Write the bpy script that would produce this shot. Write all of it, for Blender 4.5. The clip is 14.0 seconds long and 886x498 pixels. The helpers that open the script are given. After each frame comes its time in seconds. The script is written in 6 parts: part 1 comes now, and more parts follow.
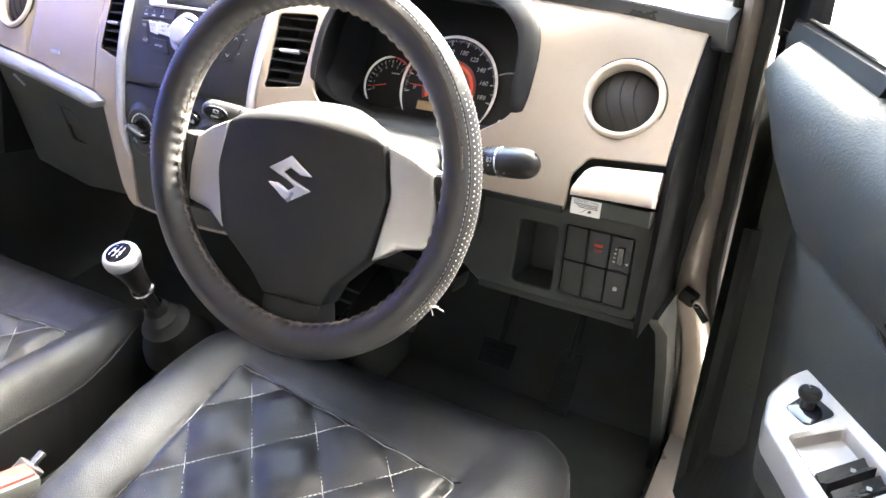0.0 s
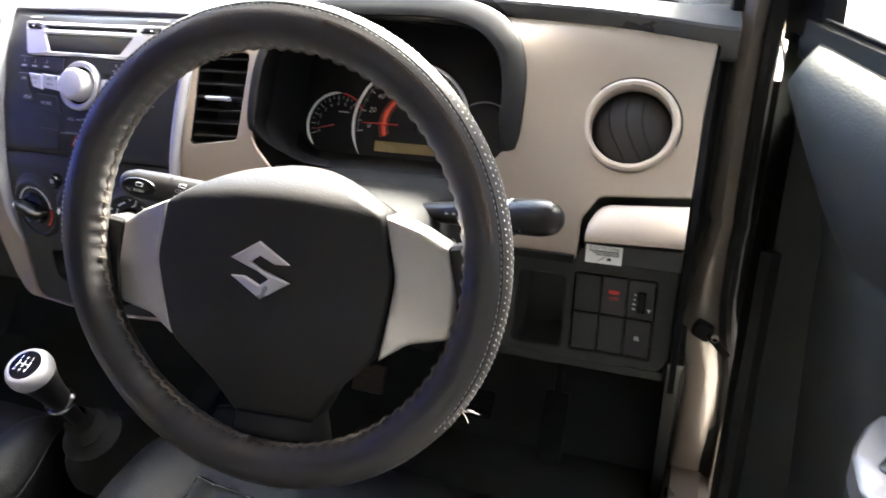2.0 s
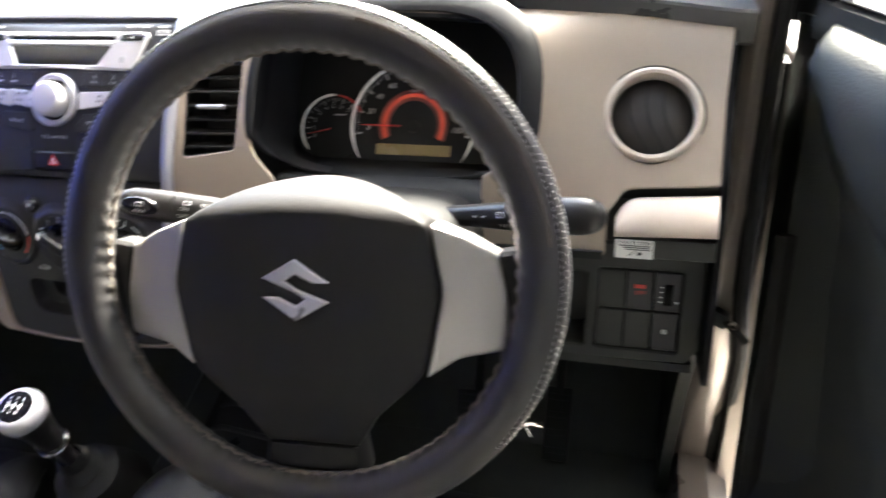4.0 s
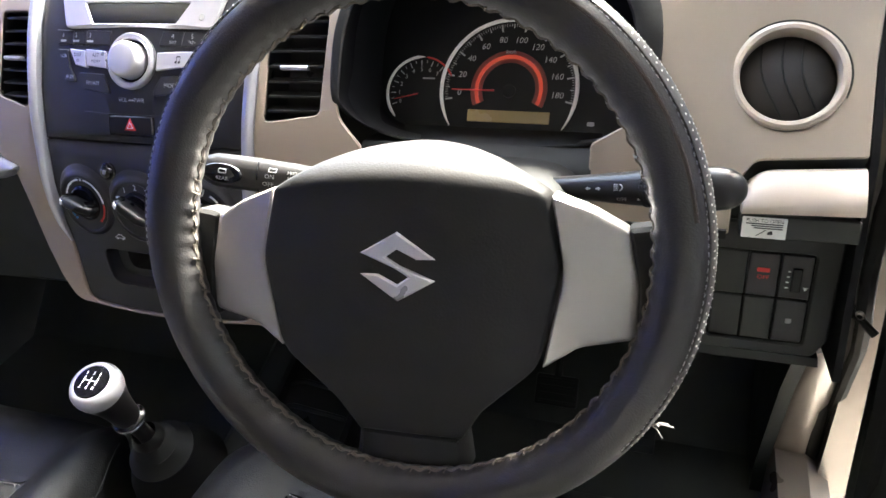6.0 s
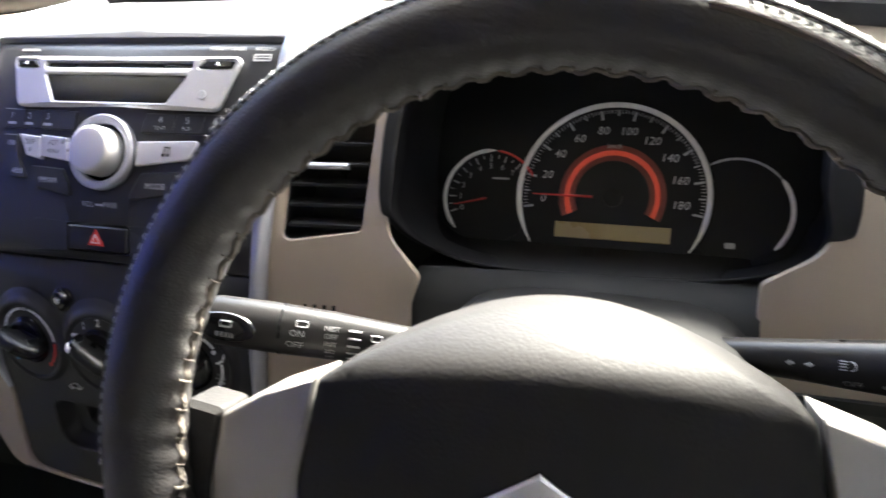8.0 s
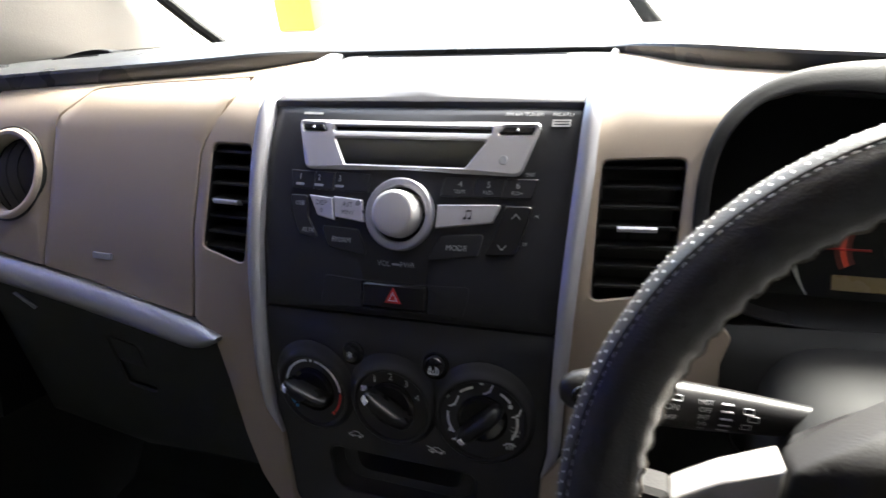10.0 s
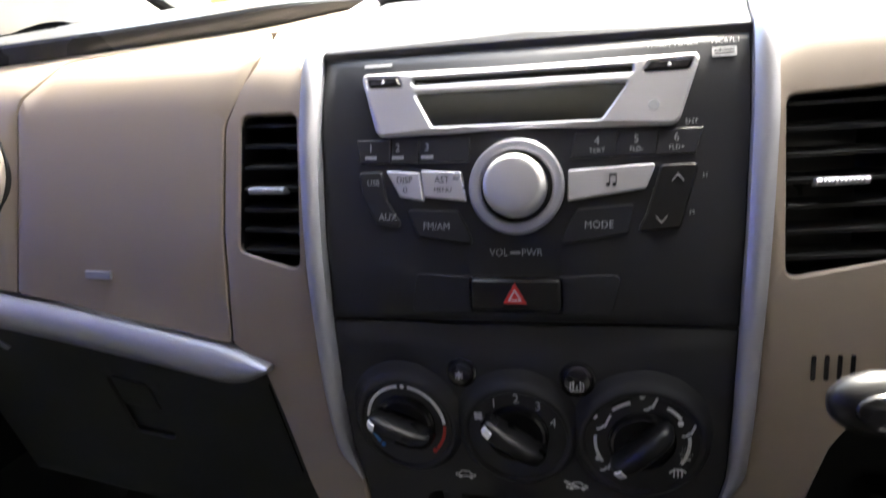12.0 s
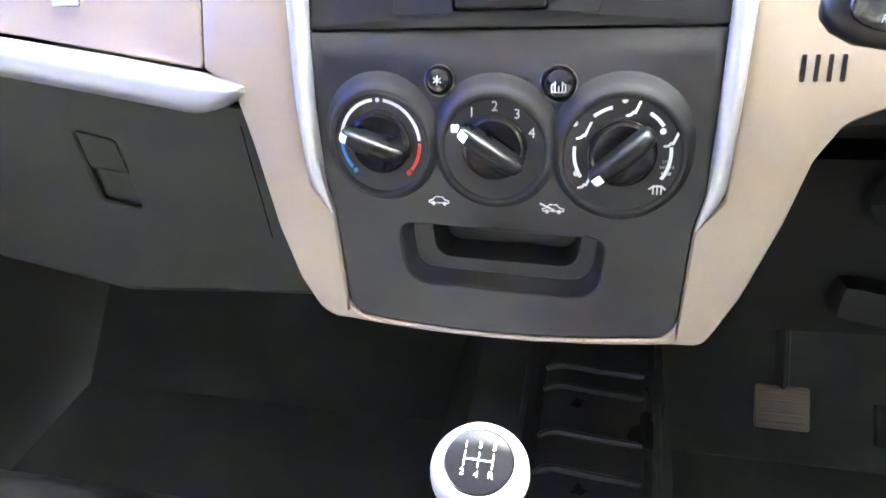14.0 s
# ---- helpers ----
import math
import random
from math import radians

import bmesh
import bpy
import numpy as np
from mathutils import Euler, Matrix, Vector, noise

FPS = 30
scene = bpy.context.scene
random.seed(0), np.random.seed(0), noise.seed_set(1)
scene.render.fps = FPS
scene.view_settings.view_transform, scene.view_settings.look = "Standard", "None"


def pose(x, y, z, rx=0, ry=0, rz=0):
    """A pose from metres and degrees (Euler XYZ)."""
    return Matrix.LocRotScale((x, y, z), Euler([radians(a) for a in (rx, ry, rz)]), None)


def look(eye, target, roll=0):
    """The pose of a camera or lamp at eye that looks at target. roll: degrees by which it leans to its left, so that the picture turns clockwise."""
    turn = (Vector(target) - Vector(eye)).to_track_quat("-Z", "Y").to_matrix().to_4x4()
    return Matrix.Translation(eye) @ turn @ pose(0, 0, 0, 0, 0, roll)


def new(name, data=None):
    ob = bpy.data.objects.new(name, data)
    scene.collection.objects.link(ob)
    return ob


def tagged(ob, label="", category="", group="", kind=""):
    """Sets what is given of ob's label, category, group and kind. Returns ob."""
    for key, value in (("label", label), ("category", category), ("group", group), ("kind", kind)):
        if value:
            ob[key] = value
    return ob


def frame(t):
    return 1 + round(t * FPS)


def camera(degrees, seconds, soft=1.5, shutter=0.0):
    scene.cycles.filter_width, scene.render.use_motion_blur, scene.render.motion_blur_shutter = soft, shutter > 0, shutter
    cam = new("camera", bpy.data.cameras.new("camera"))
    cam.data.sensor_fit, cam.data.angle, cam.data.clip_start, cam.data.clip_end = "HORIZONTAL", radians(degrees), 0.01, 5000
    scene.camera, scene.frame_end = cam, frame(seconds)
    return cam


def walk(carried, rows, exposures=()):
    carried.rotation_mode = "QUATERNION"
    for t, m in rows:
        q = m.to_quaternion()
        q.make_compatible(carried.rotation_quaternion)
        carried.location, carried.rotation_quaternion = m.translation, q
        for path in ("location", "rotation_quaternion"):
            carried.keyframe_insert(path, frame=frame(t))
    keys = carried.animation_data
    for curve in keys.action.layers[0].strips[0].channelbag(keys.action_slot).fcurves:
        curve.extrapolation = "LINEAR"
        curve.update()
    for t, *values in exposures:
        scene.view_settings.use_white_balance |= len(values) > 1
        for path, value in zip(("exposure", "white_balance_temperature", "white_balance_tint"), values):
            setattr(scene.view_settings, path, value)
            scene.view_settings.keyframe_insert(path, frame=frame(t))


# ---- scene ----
cam = camera(62.3, 14.0, shutter=0.4)
PATH = [
    (0, (0.454, -0.543, 1.163), (-0.413, 1.133, 0.498), 5.4),
    (0.5, (0.439, -0.535, 1.174), (-0.403, 1.157, 0.52), 4.7),
    (1, (0.408, -0.507, 1.178), (-0.505, 1.154, 0.539), 6.0),
    (1.5, (0.346, -0.424, 1.191), (-0.495, 1.277, 0.557), 4.6),
    (2, (0.303, -0.453, 1.176), (-0.313, 1.338, 0.533), 1.5),
    (2.5, (0.291, -0.481, 1.16), (-0.159, 1.362, 0.523), 1.4),
    (3, (0.276, -0.476, 1.169), (-0.102, 1.384, 0.539), -0.8),
    (3.5, (0.271, -0.46, 1.178), (-0.017, 1.419, 0.556), -2.0),
    (4, (0.222, -0.444, 1.174), (-0.245, 1.387, 0.52), -0.5),
    (4.2, (0.201, -0.45, 1.18), (-0.338, 1.356, 0.512), 0.2),
    (6.3, (0.151, -0.38, 1.151), (-0.445, 1.392, 0.441), -1.0),
    (6.5, (0.129, -0.351, 1.154), (-0.408, 1.478, 0.55), -0.9),
    (6.8, (0.11, -0.306, 1.16), (-0.359, 1.585, 0.708), -1.1),
    (7, (0.099, -0.28, 1.156), (-0.367, 1.616, 0.722), -1.6),
    (7.5, (0.082, -0.229, 1.133), (-0.384, 1.666, 0.694), 0.5),
    (8, (0.036, -0.231, 1.146), (-0.537, 1.612, 0.622), -0.0),
    (8.4, (0.011, -0.274, 1.19), (-0.663, 1.525, 0.633), 0.1),
    (8.5, (-0.005, -0.284, 1.211), (-0.642, 1.491, 0.546), -1.4),
    (9, (-0.05, -0.315, 1.212), (-0.639, 1.515, 0.661), 0.5),
    (9.2, (-0.059, -0.312, 1.192), (-0.68, 1.52, 0.683), 0.3),
    (11.3, (-0.267, -0.215, 1.208), (-0.916, 1.586, 0.628), -3.4),
    (11.5, (-0.273, -0.2, 1.187), (-0.809, 1.642, 0.621), -5.1),
    (11.7, (-0.277, -0.198, 1.178), (-0.784, 1.657, 0.626), -5.2),
    (12, (-0.281, -0.21, 1.161), (-0.797, 1.64, 0.603), -4.6),
    (12.5, (-0.283, -0.228, 1.088), (-0.765, 1.606, 0.453), -3.0),
    (13, (-0.276, -0.227, 1.066), (-0.755, 1.604, 0.418), -2.6),
    (13.5, (-0.279, -0.236, 1.038), (-0.723, 1.602, 0.388), -1.8),
    (14, (-0.276, -0.24, 1.01), (-0.752, 1.596, 0.377), -1.3),
]
EXPOSURES = [(0.0, 5.93, 6500, 4), (1.0, 5.2, 6550, 4), (2.0, 4.72, 6450, 5), (3.0, 4.95, 6450, 5), (4.0, 4.8, 6450, 5), (6.5, 4.9, 6350, 4), (7.1, 3.77, 6350, 4), (7.5, 4.2, 6350, 4), (8.0, 4.2, 6350, 4), (8.5, 3.7, 6250, 4), (9.0, 3.4, 6250, 4), (11.5, 3.05, 6350, 5), (12.0, 3.65, 6400, 5), (12.3, 5.05, 6350, -3), (12.8, 6.65, 6350, -3), (14.0, 6.95, 6350, -3)]
# The car's own frame is nose-up; LEVEL lays it level about a point near the wheel.
LEVEL = Matrix.Translation((0, 0.2, 1.0)) @ pose(0, 0, 0, -14.0) @ Matrix.Translation((0, -0.2, -1.0))
walk(cam, [(t, LEVEL @ look(eye, target, roll)) for t, eye, target, roll in PATH], EXPOSURES)

# ---- sky and sun ----
SUN_EL, SUN_AZ = 42.0, 24.0
world = bpy.data.worlds.new("sky")
scene.world = world
world.use_nodes = True
sky = world.node_tree.nodes.new("ShaderNodeTexSky")
sky.sky_type = "NISHITA"
sky.sun_disc = False
sky.sun_elevation, sky.sun_rotation = radians(SUN_EL), radians(SUN_AZ)
sky.air_density, sky.dust_density = 1.0, 6.0
world.node_tree.links.new(sky.outputs[0], world.node_tree.nodes["Background"].inputs[0])
world.node_tree.nodes["Background"].inputs[1].default_value = 0.15
sun_data = bpy.data.lights.new("sun", "SUN")
sun_data.energy, sun_data.angle, sun_data.color = 4.0, radians(16.0), (1.0, 0.94, 0.85)
sun = new("sun", sun_data)
to_sun = Vector((math.sin(radians(SUN_AZ)) * math.cos(radians(SUN_EL)), math.cos(radians(SUN_AZ)) * math.cos(radians(SUN_EL)), math.sin(radians(SUN_EL))))
sun.matrix_basis = look(to_sun * 20, (0, 0, 0))

# ---- materials ----
def material(name, color, rough=0.5, metal=0.0, grain=0.0, grain_size=0.002, vary=0.08, patch=0.06, bump=0.0, coat=0.0, spec=0.5, pattern="noise", rough_vary=0.08):
    """A surface with fine grain and larger patches of wear; sizes in metres."""
    m = bpy.data.materials.new(name)
    m.use_nodes = True
    nt = m.node_tree
    n, l = nt.nodes, nt.links
    bsdf = n["Principled BSDF"]
    bsdf.inputs["Roughness"].default_value = rough
    bsdf.inputs["Metallic"].default_value = metal
    bsdf.inputs["Coat Weight"].default_value = coat
    bsdf.inputs["Coat Roughness"].default_value = 0.12
    bsdf.inputs["Specular IOR Level"].default_value = spec
    geo = n.new("ShaderNodeNewGeometry")
    big = n.new("ShaderNodeTexNoise")
    big.inputs["Scale"].default_value = 1.0 / patch
    big.inputs["Detail"].default_value = 4.0
    l.new(geo.outputs["Position"], big.inputs["Vector"])
    fine = n.new("ShaderNodeTexNoise")
    fine.inputs["Scale"].default_value = 1.0 / max(grain_size, 0.0004)
    fine.inputs["Detail"].default_value = 2.0
    l.new(geo.outputs["Position"], fine.inputs["Vector"])
    mix = n.new("ShaderNodeMix")
    mix.data_type = "RGBA"
    mix.inputs["A"].default_value = (*[c * (1 - vary) for c in color], 1)
    mix.inputs["B"].default_value = (*[min(1.0, c * (1 + vary)) for c in color], 1)
    add = n.new("ShaderNodeMath")
    add.operation = "MULTIPLY_ADD"
    add.inputs[1].default_value = 0.35
    l.new(fine.outputs["Fac"], add.inputs[0])
    half = n.new("ShaderNodeMath")
    half.operation = "MULTIPLY"
    half.inputs[1].default_value = 0.65
    l.new(big.outputs["Fac"], half.inputs[0])
    l.new(half.outputs[0], add.inputs[2])
    l.new(add.outputs[0], mix.inputs["Factor"])
    l.new(mix.outputs["Result"], bsdf.inputs["Base Color"])
    rr = n.new("ShaderNodeMapRange")
    rr.inputs["To Min"].default_value = max(0.02, rough - rough_vary)
    rr.inputs["To Max"].default_value = min(1.0, rough + rough_vary)
    rr.inputs["From Min"].default_value, rr.inputs["From Max"].default_value = 0.3, 0.7
    l.new(big.outputs["Fac"], rr.inputs["Value"])
    l.new(rr.outputs["Result"], bsdf.inputs["Roughness"])
    if bump > 0:
        if pattern == "pebble":
            tex = n.new("ShaderNodeTexVoronoi")
            tex.feature = "SMOOTH_F1"
            tex.inputs["Scale"].default_value = 1.0 / grain_size
            l.new(geo.outputs["Position"], tex.inputs["Vector"])
            height = tex.outputs["Distance"]
        elif pattern == "weave":
            tex = n.new("ShaderNodeTexWave")
            tex.bands_direction = "DIAGONAL"
            tex.inputs["Scale"].default_value = 0.32 / grain_size
            tex.inputs["Distortion"].default_value = 0.4
            l.new(geo.outputs["Position"], tex.inputs["Vector"])
            height = tex.outputs["Fac"]
        else:
            height = fine.outputs["Fac"]
        b = n.new("ShaderNodeBump")
        b.inputs["Strength"].default_value = bump
        b.inputs["Distance"].default_value = grain_size * 0.5
        l.new(height, b.inputs["Height"])
        l.new(b.outputs["Normal"], bsdf.inputs["Normal"])
    return m


BEIGE = material("beige_plastic", (0.285, 0.234, 0.186), 0.45, bump=0.05, grain_size=0.0010, pattern="weave", vary=0.05, patch=0.2)
BEIGE_SMOOTH = material("beige_smooth", (0.46, 0.39, 0.32), 0.40, vary=0.04, patch=0.1)
DARK = material("dark_plastic", (0.024, 0.024, 0.027), 0.40, spec=0.27, bump=0.25, grain_size=0.0009, vary=0.15, patch=0.08)
LOWER = material("dark_trim", (0.026, 0.0275, 0.0255), 0.55, spec=0.3, bump=0.3, grain_size=0.0012, vary=0.2, patch=0.1)
PAD = material("dash_pad", (0.036, 0.038, 0.042), 0.30, spec=0.65, bump=0.15, grain_size=0.0016, pattern="pebble", vary=0.15, patch=0.1)
COVER = material("grey_cover", (0.072, 0.070, 0.075), 0.45, bump=0.1, grain_size=0.001, vary=0.1, patch=0.1)
SATIN = material("silver_satin", (0.40, 0.40, 0.44), 0.36, metal=0.5, vary=0.04, patch=0.05)
RINGGREY = material("gauge_ring_grey", (0.78, 0.77, 0.75), 0.4, vary=0.04, patch=0.05)
VENTGREY = material("vent_grey", (0.030, 0.027, 0.025), 0.6, spec=0.2, vary=0.15)
PEDAL = material("worn_pedal", (0.050, 0.032, 0.020), 0.55, vary=0.3)
SPOKE = material("silver_paint", (0.37, 0.35, 0.335), 0.36, metal=0.5, vary=0.05, patch=0.03, grain_size=0.0006)
FACE = material("radio_silver", (0.60, 0.59, 0.60), 0.34, metal=0.55, vary=0.04, patch=0.03)
CHROME = material("chrome", (0.80, 0.80, 0.82), 0.18, metal=1.0, vary=0.03)
GLOSS = material("gloss_black", (0.012, 0.012, 0.014), 0.12, vary=0.1)
CAPBLACK = material("cap_black", (0.003, 0.003, 0.005), 0.15, vary=0.1, spec=0.12)
DIALGREY = material("dial_grey", (0.020, 0.020, 0.022), 0.55, bump=0.1, grain_size=0.0007, vary=0.1, spec=0.35)
KNOBBLACK = material("knob_black", (0.009, 0.009, 0.010), 0.27, spec=0.25, vary=0.1)
SATIN_BLACK = material("satin_black", (0.013, 0.0125, 0.013), 0.34, spec=0.35, vary=0.12, bump=0.08, grain_size=0.0008)
LEATHER = material("wheel_leather", (0.025, 0.023, 0.023), 0.43, bump=0.3, grain_size=0.0011, pattern="pebble", vary=0.2, patch=0.05)
STAMP = material("stamped_leather", (0.055, 0.040, 0.033), 0.45, vary=0.25, patch=0.02)
HUB = material("hub_vinyl", (0.021, 0.0200, 0.0200), 0.55, bump=0.16, grain_size=0.0016, pattern="pebble", vary=0.12, patch=0.06, spec=0.14)
SEAT = material("seat_leatherette", (0.016, 0.016, 0.016), 0.46, spec=0.36, bump=0.5, grain_size=0.0014, pattern="pebble", vary=0.2, patch=0.08)
THREAD = material("thread", (0.55, 0.52, 0.47), 0.8, vary=0.2, patch=0.01)
THREAD_BROWN = material("frayed_thread", (0.125, 0.108, 0.092), 0.85, vary=0.35, patch=0.008)
DOORVINYL = material("door_vinyl", (0.044, 0.047, 0.043), 0.55, spec=0.3, bump=0.22, grain_size=0.0022, pattern="pebble", vary=0.12, patch=0.1)
RUBBER = material("rubber", (0.012, 0.012, 0.012), 0.65, vary=0.2, spec=0.2)
PAINT = material("body_paint", (0.24, 0.205, 0.178), 0.34, metal=0.35, coat=0.3, vary=0.04, patch=0.2)
CARPET = material("carpet", (0.050, 0.053, 0.049), 0.95, bump=0.4, grain_size=0.0016, vary=0.35, patch=0.05, spec=0.1)
WHITE = material("white_print", (0.75, 0.76, 0.78), 0.5, vary=0.03)
GREYPRINT = material("grey_print", (0.40, 0.40, 0.41), 0.5, vary=0.05)
DIALPRINT = material("dial_print", (0.46, 0.46, 0.48), 0.5, vary=0.04)
RED = material("red_print", (0.62, 0.03, 0.025), 0.4, vary=0.1)
ORANGE = material("orange_ring", (0.34, 0.046, 0.022), 0.5, vary=0.05)
ORANGE_GLOW = material("orange_glow", (0.16, 0.024, 0.014), 0.5, vary=0.05)
LINING = material("hood_lining", (0.006, 0.006, 0.007), 0.65, vary=0.2, spec=0.08)
HOOD = material("hood_grain", (0.013, 0.013, 0.014), 0.50, spec=0.18, bump=0.14, grain_size=0.0014, pattern="pebble", vary=0.15, patch=0.1)
BLUE = material("blue_print", (0.03, 0.22, 0.5), 0.4, vary=0.1)
PAPER = material("sticker_paper", (0.72, 0.72, 0.70), 0.5, vary=0.05)
LCD = material("lcd_amber", (0.27, 0.205, 0.085), 0.25, vary=0.05)
SCREEN = material("radio_screen", (0.035, 0.034, 0.026), 0.22, vary=0.1)
DIALFACE = material("dial_face", (0.006, 0.006, 0.007), 0.45, spec=0.2, vary=0.1)
STEEL = material("worn_steel", (0.45, 0.42, 0.38), 0.4, metal=0.9, vary=0.2)
BUCKLE_RED = material("buckle_red", (0.20, 0.030, 0.022), 0.45, vary=0.1)
BUCKLE_GREY = material("buckle_grey", (0.060, 0.058, 0.055), 0.5, vary=0.1)
CONCRETE = material("pale_concrete", (0.40, 0.38, 0.35), 0.85, bump=0.3, grain_size=0.02, vary=0.15, patch=0.8)
WALLPAINT = material("white_wall", (0.78, 0.77, 0.75), 0.8, bump=0.2, grain_size=0.01, vary=0.06, patch=0.9)
# The lit ring of the speedometer.
ORANGE.node_tree.nodes["Principled BSDF"].inputs["Emission Color"].default_value = (1.0, 0.09, 0.04, 1)
ORANGE.node_tree.nodes["Principled BSDF"].inputs["Emission Strength"].default_value = 0.012
YELLOW = material("yellow_board", (0.70, 0.42, 0.06), 0.6, vary=0.15, patch=0.2)
PLASTER = material("blocker_plaster", (0.33, 0.35, 0.37), 0.9, bump=0.2, grain_size=0.01, vary=0.1, patch=0.6)
HEADLINER = material("headliner", (0.45, 0.42, 0.38), 0.95, vary=0.05, bump=0.2, grain_size=0.002)


def glass_material(name, tint=(0.97, 0.99, 0.98), gloss=0.06):
    m = bpy.data.materials.new(name)
    m.use_nodes = True
    nt = m.node_tree
    out = nt.nodes["Material Output"]
    nt.nodes.remove(nt.nodes["Principled BSDF"])
    clear = nt.nodes.new("ShaderNodeBsdfTransparent")
    clear.inputs[0].default_value = (*tint, 1)
    shine = nt.nodes.new("ShaderNodeBsdfGlossy")
    shine.inputs["Roughness"].default_value = 0.02
    facing = nt.nodes.new("ShaderNodeLayerWeight")
    facing.inputs[0].default_value = 0.5
    power = nt.nodes.new("ShaderNodeMath")
    power.operation = "POWER"
    power.inputs[1].default_value = 5.0
    nt.links.new(facing.outputs["Facing"], power.inputs[0])
    weight = nt.nodes.new("ShaderNodeMath")
    weight.operation = "MULTIPLY_ADD"
    weight.inputs[1].default_value, weight.inputs[2].default_value = 0.9, gloss
    nt.links.new(power.outputs[0], weight.inputs[0])
    mix = nt.nodes.new("ShaderNodeMixShader")
    nt.links.new(weight.outputs[0], mix.inputs[0])
    nt.links.new(clear.outputs[0], mix.inputs[1])
    nt.links.new(shine.outputs[0], mix.inputs[2])
    nt.links.new(mix.outputs[0], out.inputs[0])
    return m


GLASS = glass_material("clear_glass")
TINT = glass_material("tinted_glass", (0.15, 0.16, 0.20))
TINT_BLUE = glass_material("blue_film_glass", (0.23, 0.285, 0.68))
DOOR_FILM = glass_material("door_film_glass", (0.10, 0.10, 0.25))
MIRROR = material("mirror_glass", (0.9, 0.9, 0.92), 0.03, metal=1.0, vary=0.01)

# ---- tools for building ----
from mathutils.geometry import delaunay_2d_cdt


def thing(name, m, label, category, group="", kind=""):
    ob = new(name)
    ob.matrix_basis = LEVEL @ (m if isinstance(m, Matrix) else Matrix.Translation(m))
    ob.empty_display_size = 0.05
    return tagged(ob, label, category, group, kind)


def root_of(ob):
    while ob.parent:
        ob = ob.parent
    return ob


def mesh_from(name, bm, mat, sharp=38):
    me = bpy.data.meshes.new(name)
    bmesh.ops.recalc_face_normals(bm, faces=bm.faces)
    bm.to_mesh(me)
    bm.free()
    me.materials.append(mat)
    me.shade_smooth()
    me.set_sharp_from_angle(angle=radians(sharp))
    return me


def part(name, bm, mat, parent, label="", sharp=38):
    """Links a bmesh in the car's frame as one mesh under a thing or a part."""
    if isinstance(bm, bpy.types.Mesh):
        me = bm
        me.transform(root_of(parent).matrix_basis.inverted() @ LEVEL)
        if not me.materials:
            me.materials.append(mat)
    else:
        bm.transform(root_of(parent).matrix_basis.inverted() @ LEVEL)
        me = mesh_from(name, bm, mat, sharp)
    ob = new(name, me)
    ob.parent = parent
    return tagged(ob, label) if label else ob


def solo(name, bm, mat, label, category="", kind="", sharp=38, group=""):
    """A thing or a piece of the setting that is one mesh."""
    return tagged(new(name, mesh_from(name, bm, mat, sharp)), label, category, group, kind)


def lv(bm):
    """Takes a bmesh built in the level world into the car's frame."""
    bm.transform(LEVEL.inverted())
    return bm


def rounded(pts, r, n=5):
    """A closed outline with its corners rounded; r a number or one for each corner."""
    out = []
    k = len(pts)
    for i in range(k):
        p, a, b = Vector(pts[i]), Vector(pts[i - 1]), Vector(pts[(i + 1) % k])
        rr = r[i] if isinstance(r, (list, tuple)) else r
        da, db = (a - p), (b - p)
        la, lb = da.length, db.length
        if rr <= 0 or la < 1e-9 or lb < 1e-9:
            out.append(p)
            continue
        da.normalize(), db.normalize()
        ang = math.acos(max(-1, min(1, da.dot(db))))
        if ang > 3.05:
            out.append(p)
            continue
        t = min(rr / math.tan(ang / 2), 0.48 * la, 0.48 * lb)
        p0, p1 = p + da * t, p + db * t
        for j in range(n + 1):
            f = j / n
            out.append((1 - f) ** 2 * p0 + 2 * f * (1 - f) * p + f * f * p1)
    return out


def rect(x0, s0, x1, s1, r=0.0, n=5):
    return rounded([(x0, s0), (x1, s0), (x1, s1), (x0, s1)], r, n) if r else [Vector(p) for p in ((x0, s0), (x1, s0), (x1, s1), (x0, s1))]


def circle(cx, cy, r, n=32, ry=None):
    return [Vector((cx + r * math.cos(2 * math.pi * i / n), cy + (ry or r) * math.sin(2 * math.pi * i / n))) for i in range(n)]


def arc_band(cx, cy, r0, r1, a0, a1, n=28):
    """A ring sector; angles in degrees from the right, anticlockwise."""
    ang = [radians(a0 + (a1 - a0) * i / n) for i in range(n + 1)]
    return [Vector((cx + r1 * math.cos(a), cy + r1 * math.sin(a))) for a in ang] + [Vector((cx + r0 * math.cos(a), cy + r0 * math.sin(a))) for a in reversed(ang)]


def area_of(poly):
    return 0.5 * sum(poly[i - 1].x * poly[i].y - poly[i].x * poly[i - 1].y for i in range(len(poly)))


def ccw(poly):
    return poly if area_of(poly) > 0 else poly[::-1]


def offset(poly, d):
    """Moves a counter-clockwise outline inwards by d."""
    out = []
    k = len(poly)
    for i in range(k):
        a, p, b = poly[i - 1], poly[i], poly[(i + 1) % k]
        e0, e1 = (p - a), (b - p)
        if e0.length < 1e-9 or e1.length < 1e-9:
            out.append(p.copy())
            continue
        n0, n1 = Vector((-e0.y, e0.x)).normalized(), Vector((-e1.y, e1.x)).normalized()
        m = n0 + n1
        if m.length < 1e-6:
            m = n0
        m.normalize()
        out.append(p + m * (d / max(0.5, m.dot(n0))))
    return out


def inside(p, poly):
    hit, k = False, len(poly)
    for i in range(k):
        a, b = poly[i - 1], poly[i]
        if (a.y > p.y) != (b.y > p.y) and p.x < (b.x - a.x) * (p.y - a.y) / (b.y - a.y) + a.x:
            hit = not hit
    return hit


def flat(x, s, h):
    return Vector((x, s, h))


